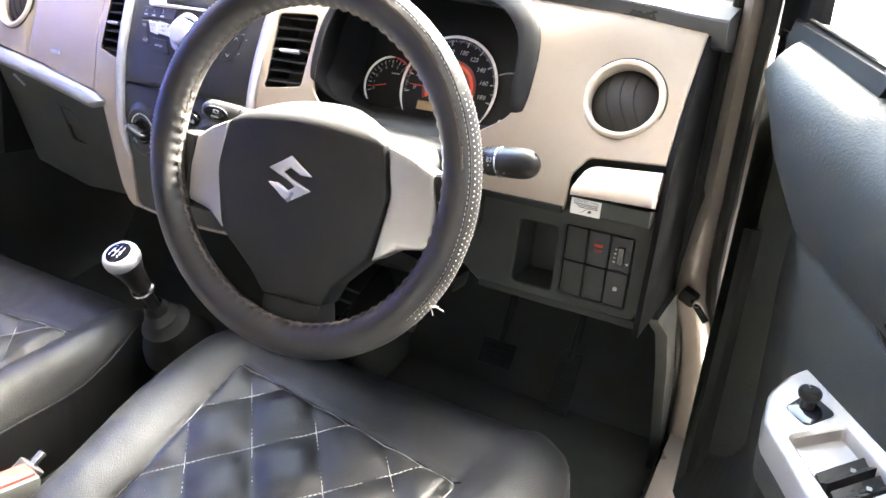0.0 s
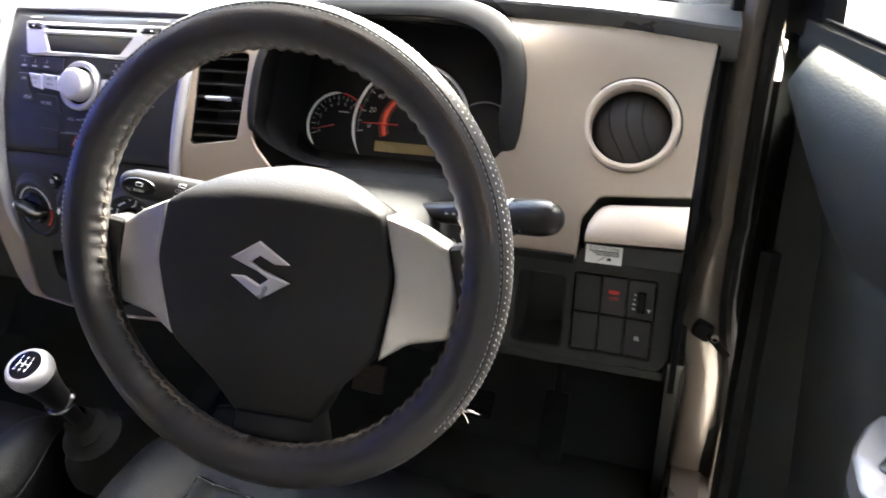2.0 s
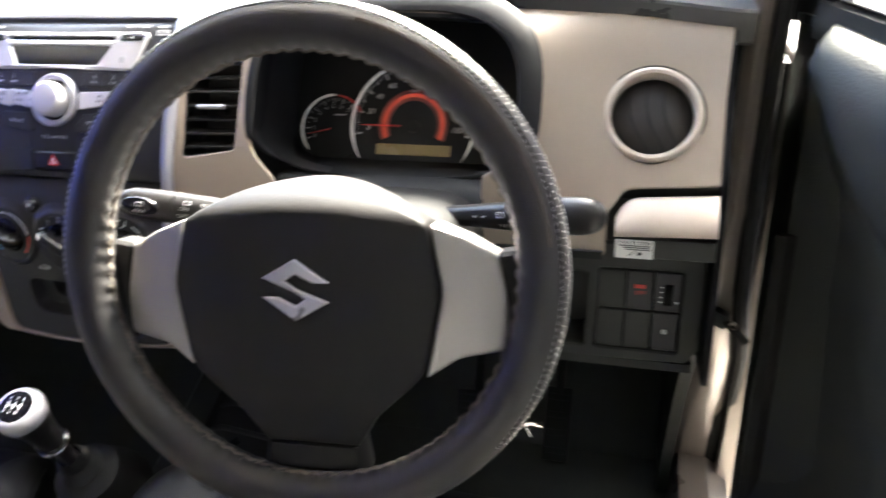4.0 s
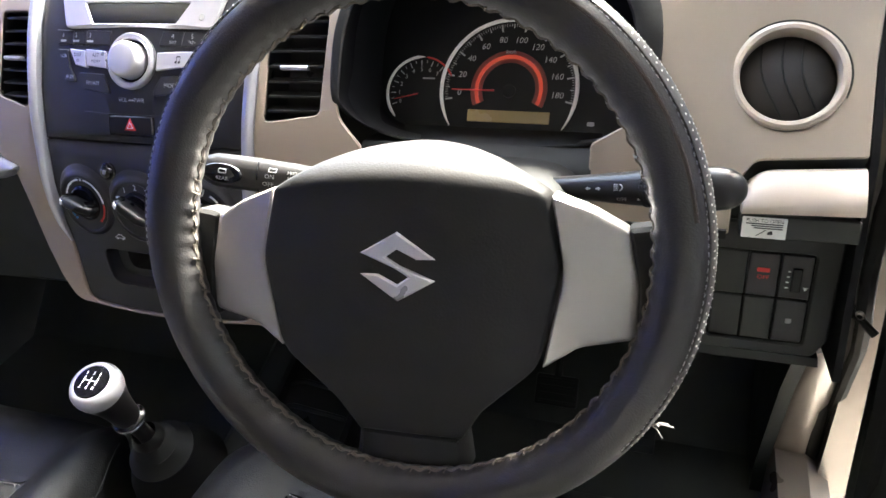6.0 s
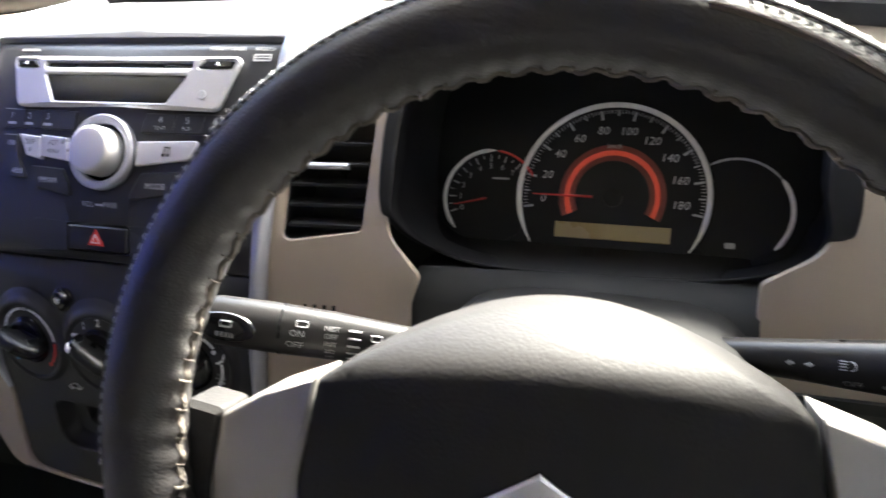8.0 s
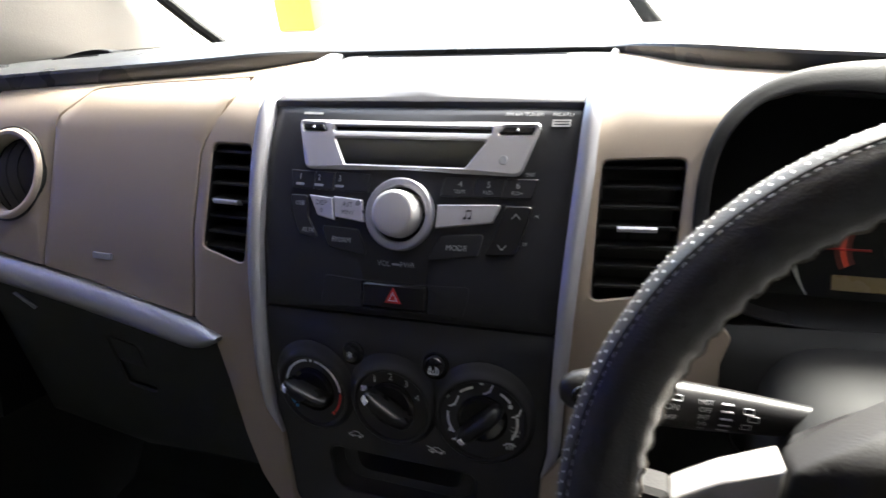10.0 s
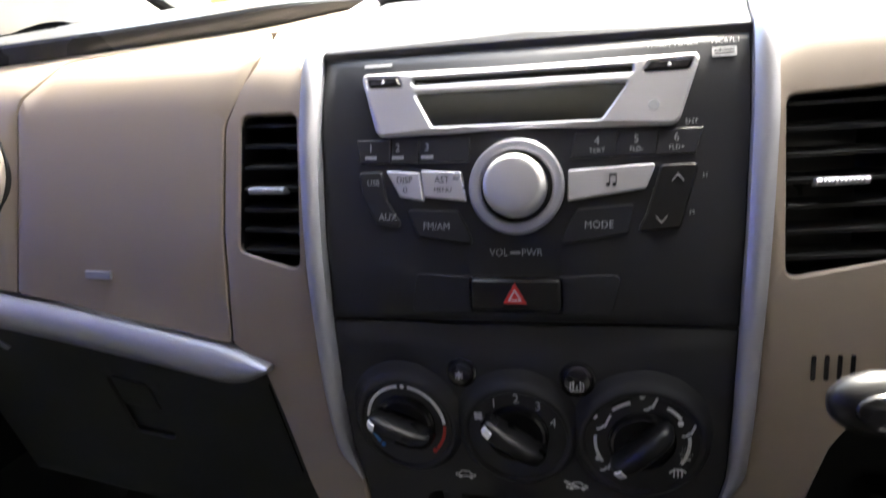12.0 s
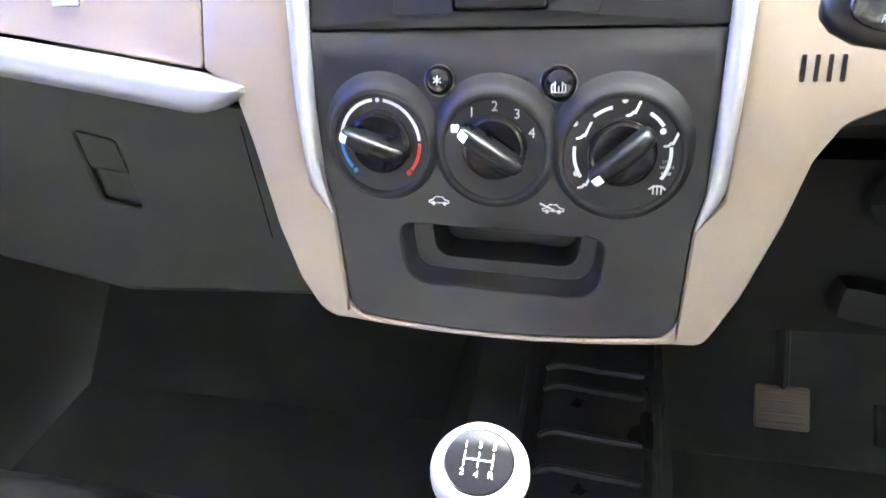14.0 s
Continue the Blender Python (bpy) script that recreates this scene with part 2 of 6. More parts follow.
def at_pose(m):
    return lambda x, s, h: m @ Vector((x, s, h))


def plate(poly, h0, h1, mp=flat, holes=(), b=0.0008, grid=0.02, back=False, bm=None):
    """A plate with the outline poly in the plane of mp, from h0 to h1 along its normal, with a bevelled edge and holes through it."""
    bm = bm or bmesh.new()
    loops = [ccw([Vector(p) for p in poly])] + [ccw([Vector(p) for p in h])[::-1] for h in holes]
    tops = [offset(lp, b) for lp in loops]
    verts, edges = [], []
    for lp in tops:
        base = len(verts)
        verts += lp
        edges += [(base + i, base + (i + 1) % len(lp)) for i in range(len(lp))]
    xs, ys = [p.x for p in tops[0]], [p.y for p in tops[0]]
    if grid:
        gx = min(xs) + grid * 0.5
        while gx < max(xs):
            gy = min(ys) + grid * 0.5
            while gy < max(ys):
                p = Vector((gx, gy))
                if inside(p, tops[0]) and not any(inside(p, h) for h in tops[1:]):
                    verts.append(p)
                gy += grid
            gx += grid
    res = delaunay_2d_cdt(verts, edges, [], 0, 1e-7)
    vs = [bm.verts.new(mp(v.x, v.y, h1)) for v in res[0]]
    for f in res[2]:
        c = sum((res[0][i] for i in f), Vector((0, 0))) / len(f)
        if inside(c, tops[0]) and not any(inside(c, h) for h in tops[1:]):
            try:
                bm.faces.new([vs[i] for i in f])
            except ValueError:
                pass
    for lp, top in zip(loops, tops):
        rows = [[bm.verts.new(mp(p.x, p.y, h)) for p in some] for some, h in ((top, h1), (lp, h1 - b), (lp, h0))]
        for ra, rb in zip(rows, rows[1:]):
            for i in range(len(ra)):
                j = (i + 1) % len(ra)
                bm.faces.new((ra[i], ra[j], rb[j], rb[i]))
    if back:
        bm.faces.new([bm.verts.new(mp(p.x, p.y, h0)) for p in loops[0]])
    bmesh.ops.remove_doubles(bm, verts=bm.verts, dist=1e-6)
    loose = [v for v in bm.verts if not v.link_faces]
    bmesh.ops.delete(bm, geom=loose, context="VERTS")
    return bm


def loft(rings, closed=True, caps=True, bm=None):
    """A skin over rings of points of equal length."""
    bm = bm or bmesh.new()
    rows = [[bm.verts.new(p) for p in ring] for ring in rings]
    for ra, rb in zip(rows, rows[1:]):
        k = len(ra)
        for i in range(k if closed else k - 1):
            j = (i + 1) % k
            bm.faces.new((ra[i], ra[j], rb[j], rb[i]))
    if caps and closed:
        bm.faces.new(rows[0][::-1])
        bm.faces.new(rows[-1])
    return bm


def turned(profile, m, n=40, bm=None):
    """A body of revolution about the z axis of the pose m; profile: (radius, height)."""
    bm = bm or bmesh.new()
    rows = []
    for r, h in profile:
        if r < 1e-6:
            rows.append([bm.verts.new(m @ Vector((0, 0, h)))])
        else:
            rows.append([bm.verts.new(m @ Vector((r * math.cos(2 * math.pi * i / n), r * math.sin(2 * math.pi * i / n), h))) for i in range(n)])
    for ra, rb in zip(rows, rows[1:]):
        for i in range(n):
            j = (i + 1) % n
            a = [ra[i % len(ra)], ra[j % len(ra)], rb[j % len(rb)], rb[i % len(rb)]]
            a = list(dict.fromkeys(a))
            if len(a) > 2:
                bm.faces.new(a)
    return bm


def tube(pts, r, n=10, closed=False, caps=True, bm=None, flatten=1.0):
    """A round bar along points; r a number or one for each point."""
    pts = [Vector(p) for p in pts]
    k = len(pts)
    rings, up = [], None
    for i in range(k):
        a = pts[i - 1] if (i or closed) else pts[0]
        b = pts[(i + 1) % k] if (i < k - 1 or closed) else pts[-1]
        d = (b - a).normalized()
        if up is None:
            up = d.orthogonal().normalized()
        up = (up - d * up.dot(d)).normalized()
        side = d.cross(up)
        rr = r[i] if isinstance(r, (list, tuple)) else r
        rings.append([pts[i] + (up * math.cos(2 * math.pi * j / n) + side * math.sin(2 * math.pi * j / n) * flatten) * rr for j in range(n)])
    if closed:
        rings.append(rings[0])
    return loft(rings, True, caps and not closed, bm)


def box(m, sx, sy, sz, b=0.002, bm=None):
    """A bevelled block centred on the pose m."""
    tmp = bmesh.new()
    bmesh.ops.create_cube(tmp, size=1)
    bmesh.ops.transform(tmp, matrix=Matrix.Diagonal((sx, sy, sz, 1)), verts=tmp.verts)
    if b:
        bmesh.ops.bevel(tmp, geom=tmp.edges[:], offset=b, segments=2, affect="EDGES", profile=0.6)
    bmesh.ops.transform(tmp, matrix=m, verts=tmp.verts)
    if bm is None:
        return tmp
    me = bpy.data.meshes.new("tmp")
    tmp.to_mesh(me)
    tmp.free()
    bm.from_mesh(me)
    bpy.data.meshes.remove(me)
    return bm


def lettering(text, mp, x, s, size, h=0.0007, align="CENTER", turn=0.0, shear=0.0, bm=None, stretch=1.0):
    """Characters of Blender's built-in font as thin raised print on a surface."""
    cu = bpy.data.curves.new("text", "FONT")
    cu.body, cu.size, cu.align_x, cu.align_y, cu.shear = text, size, align, "CENTER", shear
    cu.resolution_u = 2
    ob = new("text", cu)
    dg = bpy.context.evaluated_depsgraph_get()
    me = bpy.data.meshes.new_from_object(ob.evaluated_get(dg))
    bpy.data.objects.remove(ob)
    bpy.data.curves.remove(cu)
    ca, sa = math.cos(radians(turn)), math.sin(radians(turn))
    for v in me.vertices:
        u, w = v.co.x * stretch, v.co.y
        v.co = mp(x + u * ca - w * sa, s + u * sa + w * ca, h)
    bm = bm or bmesh.new()
    bm.from_mesh(me)
    bpy.data.meshes.remove(me)
    return bm

# ---- the dashboard's surface ----
XC = -0.347
PROFILE = [(0.78, 0.180, 0.780), (0.88, 0.175, 0.880), (0.956, 0.170, 0.956), (1.023, 0.177, 1.023), (1.06, 0.186, 1.060), (1.10, 0.199, 1.100), (1.144, 0.218, 1.144),
           (1.160, 0.229, 1.156), (1.179, 0.245, 1.165), (1.220, 0.285, 1.174), (1.266, 0.330, 1.184), (1.31, 0.374, 1.190), (1.36, 0.424, 1.197)]
PS, PY, PZ = (np.array(c) for c in zip(*PROFILE))


def smooth_at(s, vals):
    """The profile's value at s, averaged over a short stretch to round its bends."""
    return float(np.mean([np.interp(s + d, PS, vals) for d in (-0.010, -0.006, -0.002, 0.002, 0.006, 0.010)]))


LEAN_S, LEAN_Y = (0.965, 1.00, 1.05, 1.10, 1.15, 1.262), (0.0, 0.008, 0.022, 0.034, 0.034, 0.012)


def dash_point(x, s):
    dx = abs(x - XC)
    bow = 0.04 * (1 - math.exp(-((dx / 0.25) ** 2)))
    drop = 0.012 * max(0.0, (dx - 0.35) / 0.3) ** 2 * min(1.0, max(0.0, (s - 1.12) / 0.1))
    # The driver's end leans further back.
    f = min(1.0, max(0.0, (x - 0.10) / 0.14))
    bow += f * f * (3 - 2 * f) * float(np.interp(s, LEAN_S, LEAN_Y))
    return Vector((x, smooth_at(s, PY) + bow, smooth_at(s, PZ) - drop))


# Where the fascia ends under the pad: far back over the console, lower towards both ends.
EDGE_X, EDGE_S = (0.0, 0.130, 0.150, 0.177, 0.205, 0.263, 0.353, 0.447, 0.567, 0.660), (1.303, 1.300, 1.280, 1.254, 1.235, 1.217, 1.193, 1.178, 1.166, 1.150)


def edge_s(x):
    return float(np.mean([np.interp(abs(x - XC) + d, EDGE_X, EDGE_S) for d in (-0.02, -0.01, 0.0, 0.01, 0.02)]))


def edge_line(x0, x1, n):
    """The fascia's upper edge from x0 to x1, tucked a little under the pad."""
    return [(x0 + (x1 - x0) * k / n, edge_s(x0 + (x1 - x0) * k / n) + 0.0005) for k in range(n + 1)]


def dash(x, s, h):
    p = dash_point(x, s)
    if abs(h) < 1e-9:
        return p
    tx, ts = dash_point(x + 0.004, s) - dash_point(x - 0.004, s), dash_point(x, s + 0.004) - dash_point(x, s - 0.004)
    return p + tx.cross(ts).normalized() * h


def dash_pose(x, s, h=0.0):
    """A pose on the dashboard: x along it, y up it, z out of it."""
    tx, ts = (dash_point(x + 0.004, s) - dash_point(x - 0.004, s)).normalized(), (dash_point(x, s + 0.004) - dash_point(x, s - 0.004)).normalized()
    nz = tx.cross(ts).normalized()
    m = Matrix((tx, nz.cross(tx), nz)).transposed().to_4x4()
    m.translation = dash(x, s, h)
    return m


def lower(x, s, h):
    """The lower, receding part of the dashboard."""
    dx = abs(x - XC)
    bow = 0.04 * (1 - math.exp(-((dx / 0.25) ** 2)))
    return Vector((x, 0.186 + bow + (0.955 - s) * 0.33 - h, s))


dashboard = thing("dashboard", (XC, 0.3, 0.8), "two-tone beige and black moulded car dashboard with silver trims", "dashboard")

# Beige fascia on the driver's side, with the notch for the instrument hood and the holes of its vents.
DRIVER = [(-0.226, 0.8100), (-0.208, 0.842), (-0.190, 0.888), (-0.179, 0.925), (-0.166, 0.945), (-0.148, 0.953), (-0.119, 0.955), (-0.119, 0.985), (-0.113, 1.004), (-0.135, 1.030), (-0.141, 1.090),
          (-0.127, 1.152), (-0.070, 1.182), (0.075, 1.168), (0.122, 1.146), (0.136, 1.085), (0.128, 1.036), (0.092, 1.014), (0.092, 0.975), (0.095, 0.944),
          (0.209, 0.945), (0.209, 0.985), (0.224, 1.006), (0.305, 1.012), (0.3055, 1.08), (0.308, 1.12)] + edge_line(0.310, -0.2165, 18) + [
          (-0.2115, 1.13), (-0.2178, 1.01), (-0.2212, 0.92), (-0.2225, 0.902), (-0.237, 0.884), (-0.2415, 0.8145), (-0.2415, 0.8100)]
DR = [0.012] + [0.02] * 5 + [0.004] * 2 + [0.006] + [0.03] * 4 + [0.03] * 4 + [0.006] + [0.004] * 3 + [0.012, 0.012] + [0.003] * 2 + [0] * 26 + [0.001] * 2
VENT_R = [(-0.206, 1.024), (-0.153, 1.032), (-0.149, 1.119), (-0.205, 1.117)]
RV = (0.2425, 1.069)
driver_hole = rounded(VENT_R, 0.006)

# Passenger's side: the piece beside the centre console, the upper glovebox lid and the end piece.
SEAM = -0.544
PASS_A = [(-0.462, 0.8100), (-0.4525, 0.8100), (-0.4525, 0.8145), (-0.457, 0.884), (-0.4715, 0.902), (-0.4728, 0.92), (-0.4762, 1.01), (-0.4825, 1.13)] + edge_line(-0.4775, -0.5135, 4) + [(-0.520, 1.175), (SEAM + 0.0007, 1.115), (SEAM + 0.0007, 1.05),
          (SEAM + 0.0007, 0.974), (-0.5215, 0.962), (-0.511, 0.925), (-0.4995, 0.872), (-0.487, 0.836), (-0.473, 0.815)]
VENT_L = [(-0.531, 1.037), (-0.486, 1.027), (-0.4895, 1.121), (-0.531, 1.121)]
PR = [0.008] + [0.001] * 2 + [0] * 9 + [0.001, 0.03, 0.03, 0.0, 0.006, 0.01, 0.02, 0.02, 0.02, 0.015]


def strip_top(x):
    return 0.9715 + 0.135 * (-0.535 - x)


GLOVE_L, END_L, VENT_END = -0.729, -0.830, (-0.781, 1.084)
part("glovebox_lid", plate(rounded([(SEAM - 0.0004, 0.974), (SEAM - 0.0004, 1.05), (SEAM - 0.0004, 1.115), (-0.522, 1.168), (-0.535, 1.2085), (-0.640, 1.1885), (-0.698, 1.174), (GLOVE_L, 1.135), (GLOVE_L - 0.002, strip_top(GLOVE_L) + 0.002), (-0.69, strip_top(-0.69) + 0.002)], [0.004, 0, 0.03, 0.03, 0.002, 0.0, 0.02, 0.02, 0.004, 0]), -0.004, 0.0003, dash, b=0.0009), BEIGE, dashboard, "beige upper glovebox lid")
part("fascia", plate(rounded(edge_line(END_L, -0.5135, 12) + [(-0.5205, 1.176), (-0.5335, 1.2150), (-0.640, 1.1950), (-0.699, 1.1795), (GLOVE_L - 0.0012, 1.136), (GLOVE_L - 0.0032, strip_top(GLOVE_L) + 0.002), (END_L, strip_top(END_L) + 0.002), (END_L, 1.15)], [0] * 13 + [0, 0.002, 0, 0.02, 0.02, 0.002, 0.004, 0]), -0.004, 0.0, dash, [circle(*VENT_END, 0.0405, 40)], b=0.0009), BEIGE, dashboard, "beige grained fascia")
part("lid_emblem", plate(rect(-0.6635, 1.0140, -0.6405, 1.0195, 0.001), 0, 0.0022, dash, b=0.0004, grid=0), SATIN, dashboard, "small silver release bar")

# Silver strip under the glovebox lid, thick and rounded.
rings = []
for i in range(41):
    x = -0.5125 - i * 0.00808
    end = min(1.0, i / 6.0)
    zt = strip_top(x) - 0.001 - (1 - end) ** 2 * 0.004
    zb = zt - 0.0035 - 0.0240 * (1 - (1 - end) ** 2)
    ring = []
    for j in range(9):
        f = j / 8
        ring.append(dash(x, zt + (zb - zt) * f, 0.001 + 0.0080 * math.sin(math.pi * f) ** 0.6))
    ring += [dash(x, zb, -0.006), dash(x, zt, -0.006)]
    rings.append(ring)
part("trim_strip", loft(rings), SATIN, dashboard, "satin silver trim strip")

# Silver trims that flank the centre console and run over the top.
HALF_IN = [(0.884, 0.1100), (0.905, 0.1150), (1.01, 0.1195), (1.11, 0.1250), (1.155, 0.1265), (1.20, 0.1280), (1.262, 0.1290)]
HALF_OUT = [(0.884, 0.1106), (0.905, 0.1240), (1.01, 0.1310), (1.11, 0.1380), (1.155, 0.1385), (1.20, 0.1370), (1.262, 0.1330)]


def half_in(s):
    return float(np.interp(s, *zip(*HALF_IN)))


def half_out(s):
    return float(np.interp(s, *zip(*HALF_OUT)))


for side in (-1, 1):
    rings = []
    for i in range(49):
        s = 0.884 + (1.296 - 0.884) * i / 48
        a, b = XC + side * half_in(s), XC + side * half_out(s)
        lift = 0.0065 * min(1.0, i / 5.0, (49 - i) / 4.0)
        ring = [dash(a + (b - a) * j / 8, s, 0.0005 + lift * math.sin(math.pi * (0.08 + 0.84 * j / 8)) ** 0.7) for j in range(9)]
        ring += [dash(b, s, -0.006), dash(a, s, -0.006)]
        rings.append(ring)
    part("console_trim", loft(rings), SATIN, dashboard, "satin silver console trim")

# Lip under the console and the grey cover over it with its slot.


def console_foot(x):
    """The lower edge of the console's panel: a shallow bow with rounded corners."""
    q = abs(x - XC) / 0.1055
    corner = 0.0 if q < 0.87 else 0.014 * (1 - math.sqrt(max(0.0, 1 - ((q - 0.87) / 0.13) ** 2)))
    return 0.8145 - 0.0040 * (1 - q * q) + corner


FOOT_X = [XC + 0.1055 * math.sin(math.pi / 2 * k / 16) for k in range(-16, 17)]
LIP_TOP = [(x, console_foot(x) - 0.0003) for x in FOOT_X[-2:0:-1]]
LIP_FOOT = [(x, 0.8105 - 0.0032 * (1 - ((x - XC) / 0.1055) ** 2)) for x in FOOT_X[1:-1]]
fascia_line = rounded(DRIVER[:-1] + LIP_TOP + PASS_A[2:] + PASS_A[:1] + LIP_FOOT, DR[:len(DRIVER) - 1] + [0] * len(LIP_TOP) + PR[2:] + PR[:1] + [0] * len(LIP_FOOT))
part("fascia", plate(fascia_line, -0.004, 0.0, dash, [driver_hole, rounded(VENT_L, 0.006), circle(*RV, 0.0405, 40)], b=0.0012), BEIGE, dashboard, "beige grained fascia round the console")
cover_out = [(XC - 0.1262, 1.1575), (XC + 0.1262, 1.1575), (XC + 0.1275, 1.20), (XC + 0.128, 1.305), (XC - 0.128, 1.305), (XC - 0.1275, 1.20)]


def cover_map(x, s, h):
    """The cover runs flat from a crisp front edge up to the pad."""
    f = (s - 1.1575) / 0.0575
    if f >= 1:
        return dash(x, s, h)
    return dash(x, 1.1575, 0.0015).lerp(dash(x, 1.215, 0.0), f) + Vector((0, -0.25, 0.97)) * h


part("top_cover", plate(cover_out, -0.006, 0.0005, cover_map, [rect(-0.451, 1.2850, -0.258, 1.2935, 0.002)], b=0.001), COVER, dashboard, "grey moulded top cover")
part("defrost_slot", plate(rect(-0.454, 1.280, -0.255, 1.298), -0.02, -0.012, dash), LINING, dashboard)

# Black pad up to the windscreen: a dark front step that grows towards the ends, then a long top that falls away sideways.


def pad_section(x):
    e, dx = dash_point(x, edge_s(x)), abs(x - XC)
    step = float(np.interp(dx, (0.12, 0.20), (0.005, 0.0150)))
    sag = 0.064 * dx * dx
    crest = Vector((x, e.y + 0.006, e.z + step + 0.0025))
    brow = crest.lerp(Vector((x, 0.47, 1.2145 - sag)), 0.5)
    brow.z += 0.2 * (1.2145 - sag - crest.z)
    return [Vector((x, e.y + 0.008, e.z - 0.014)), Vector((x, e.y - 0.002, e.z + 0.0005)), Vector((x, e.y - 0.004, e.z + step * 0.80)), Vector((x, e.y - 0.0025, e.z + step)), crest, brow,
            Vector((x, 0.47, 1.2145 - sag)), Vector((x, 0.56, 1.218 - sag)), Vector((x, 0.66, 1.221 - sag)), Vector((x, 0.75, 1.222 - sag)), Vector((x, 0.75, 1.150 - sag)), Vector((x, e.y + 0.03, e.z - 0.018))]


def pad_top(x, y, h):
    pts = pad_section(x)[4:10]
    return Vector((x, y, float(np.interp(y, [q.y for q in pts], [q.z for q in pts])) + h))


rings = [pad_section(-1.06 + k * (0.328 + 1.06) / 80) for k in range(81)]
part("top_pad", loft(rings), PAD, dashboard, "black grained top pad", sharp=28)
# Narrow demisting slots near both windscreen corners: a low brow over a dark mouth, and a thin joint in front of it.
for x0, x1 in ((0.208, 0.267), (-0.783, -0.850)):
    mouth, brow = [], []
    for k in range(13):
        f = k / 12
        x, high = x0 + (x1 - x0) * f, 0.0065 * math.sin(math.pi * (0.04 + 0.92 * f)) ** 0.6 * (1 - 0.5 * f)
        mouth.append([pad_top(x, 0.384, -0.002), pad_top(x, 0.384, high), pad_top(x, 0.388, high), pad_top(x, 0.388, -0.002)])
        brow.append([pad_top(x, 0.3875, -0.002), pad_top(x, 0.3865, high + 0.0005), pad_top(x, 0.392, high + 0.0008), pad_top(x, 0.425, 0.0), pad_top(x, 0.425, -0.002)])
    part("demist_slot", loft(mouth), LINING, dashboard, "dark demisting slot")
    part("demist_brow", loft(brow), PAD, dashboard)
    part("demist_joint", loft([[pad_top(x0 + (x1 - x0) * f, y, h) for y, h in ((0.367, -0.002), (0.367, 0.0012), (0.369, 0.0012), (0.369, -0.002))] for f in np.linspace(0, 1, 9)]), LINING, dashboard)

# Dark lower panels: glovebox side, knee panel with its recesses, and the closing end.
GB = [(-0.514, 0.9465), (-0.510, 0.925), (-0.498, 0.870), (-0.481, 0.826), (-0.478, 0.80), (-0.70, 0.775), (END_L, 0.80), (END_L, strip_top(END_L) - 0.022), (-0.72, strip_top(-0.72) - 0.022)]
HANDLE = [(-0.686, 0.866), (-0.648, 0.861), (-0.650, 0.919), (-0.686, 0.926)]
part("lower_panel", plate(rounded(GB, 0.004), -0.004, 0.0, lower, [rounded(HANDLE, 0.006)], b=0.002), LOWER, dashboard, "dark grained lower glovebox panel")
part("handle_recess", plate(rounded([(x + (0.003 if x < -0.667 else -0.003) * -1, s) for x, s in HANDLE], 0.004), -0.010, -0.006, lower), LOWER, dashboard)
part("handle_flap", plate(rounded([(-0.685, 0.895), (-0.649, 0.890), (-0.651, 0.918), (-0.685, 0.925)], 0.003), -0.006, -0.001, lower), LOWER, dashboard, "dark glovebox latch flap")
part("panel_badge", plate([(-0.793, 0.9625), (-0.787, 0.9650), (-0.7665, 0.9490), (-0.7725, 0.9455)], 0.0, 0.0015, lower, b=0.0004, grid=0), SATIN, dashboard, "small silver badge")
part("panel_seam", plate(rect(-0.5335, 0.845, -0.532, 0.935), 0.0, 0.0006, lower), GLOSS, dashboard)


def knee(x, s, h):
    return Vector((x, 0.248 - (s - 0.88) * 0.05 - h, s))


CUBBY = rounded([(0.142, 0.832), (0.194, 0.833), (0.194, 0.914), (0.146, 0.914)], 0.006)
SWITCHES = rect(0.2035, 0.8335, 0.2845, 0.9205, 0.004)
KNEE = [(0.075, 0.93), (0.070, 0.84), (0.10, 0.818), (0.295, 0.822), (0.305, 0.84), (0.305, 0.948), (0.09, 0.948)]
part("knee_panel", plate(rounded(KNEE, 0.01), -0.004, 0.0, knee, [CUBBY, SWITCHES], b=0.002), LOWER, dashboard, "dark grained knee panel")
cub = loft([[knee(x, s, -0.002) for x, s in CUBBY], [knee(0.168 + (x - 0.168) * 0.92, 0.873 + (s - 0.873) * 0.9, -0.055) for x, s in CUBBY]], True, False)
bmesh.ops.contextual_create(cub, geom=[e for e in cub.edges if e.is_boundary and e.verts[0].co.y > 0.28])
part("cubby", cub, LOWER, dashboard, "open storage cubby")
part("switch_backing", plate(rect(0.202, 0.832, 0.286, 0.922), -0.012, -0.007, knee), GLOSS, dashboard)
part("knee_shelf", loft([[knee(x, 0.822, h) for h in (-0.12, 0.0)] + [knee(x, 0.815, h) for h in (0.004, -0.12)] for x in (0.10, 0.2, 0.30)]), LOWER, dashboard)
part("upper_rail", loft([[Vector((x, 0.206, 0.943)), Vector((x, 0.206, 0.950)), Vector((x, 0.262, 0.955)), Vector((x, 0.262, 0.943))] for x in (-0.16, 0.0, 0.1, 0.207)]), RUBBER, dashboard)

# Dashboard ends.
END_FOOT = [(0.215, 0.82), (0.222, 0.95)]
for x0, x1, x in ((0.3065, 0.3125, 0.308), (-1.05, END_L - 0.002, END_L)):
    sec = END_FOOT + [(dash_point(x, q).y + 0.003, dash_point(x, q).z) for q in np.linspace(1.01, edge_s(x) - 0.001, 10)] + [(0.60, 1.148), (0.60, 0.82)]
    part("dash_end", loft([[Vector((u, y, z)) for y, z in sec] for u in (x0, x1)]), LINING, dashboard, "dark dashboard end panel", sharp=50)
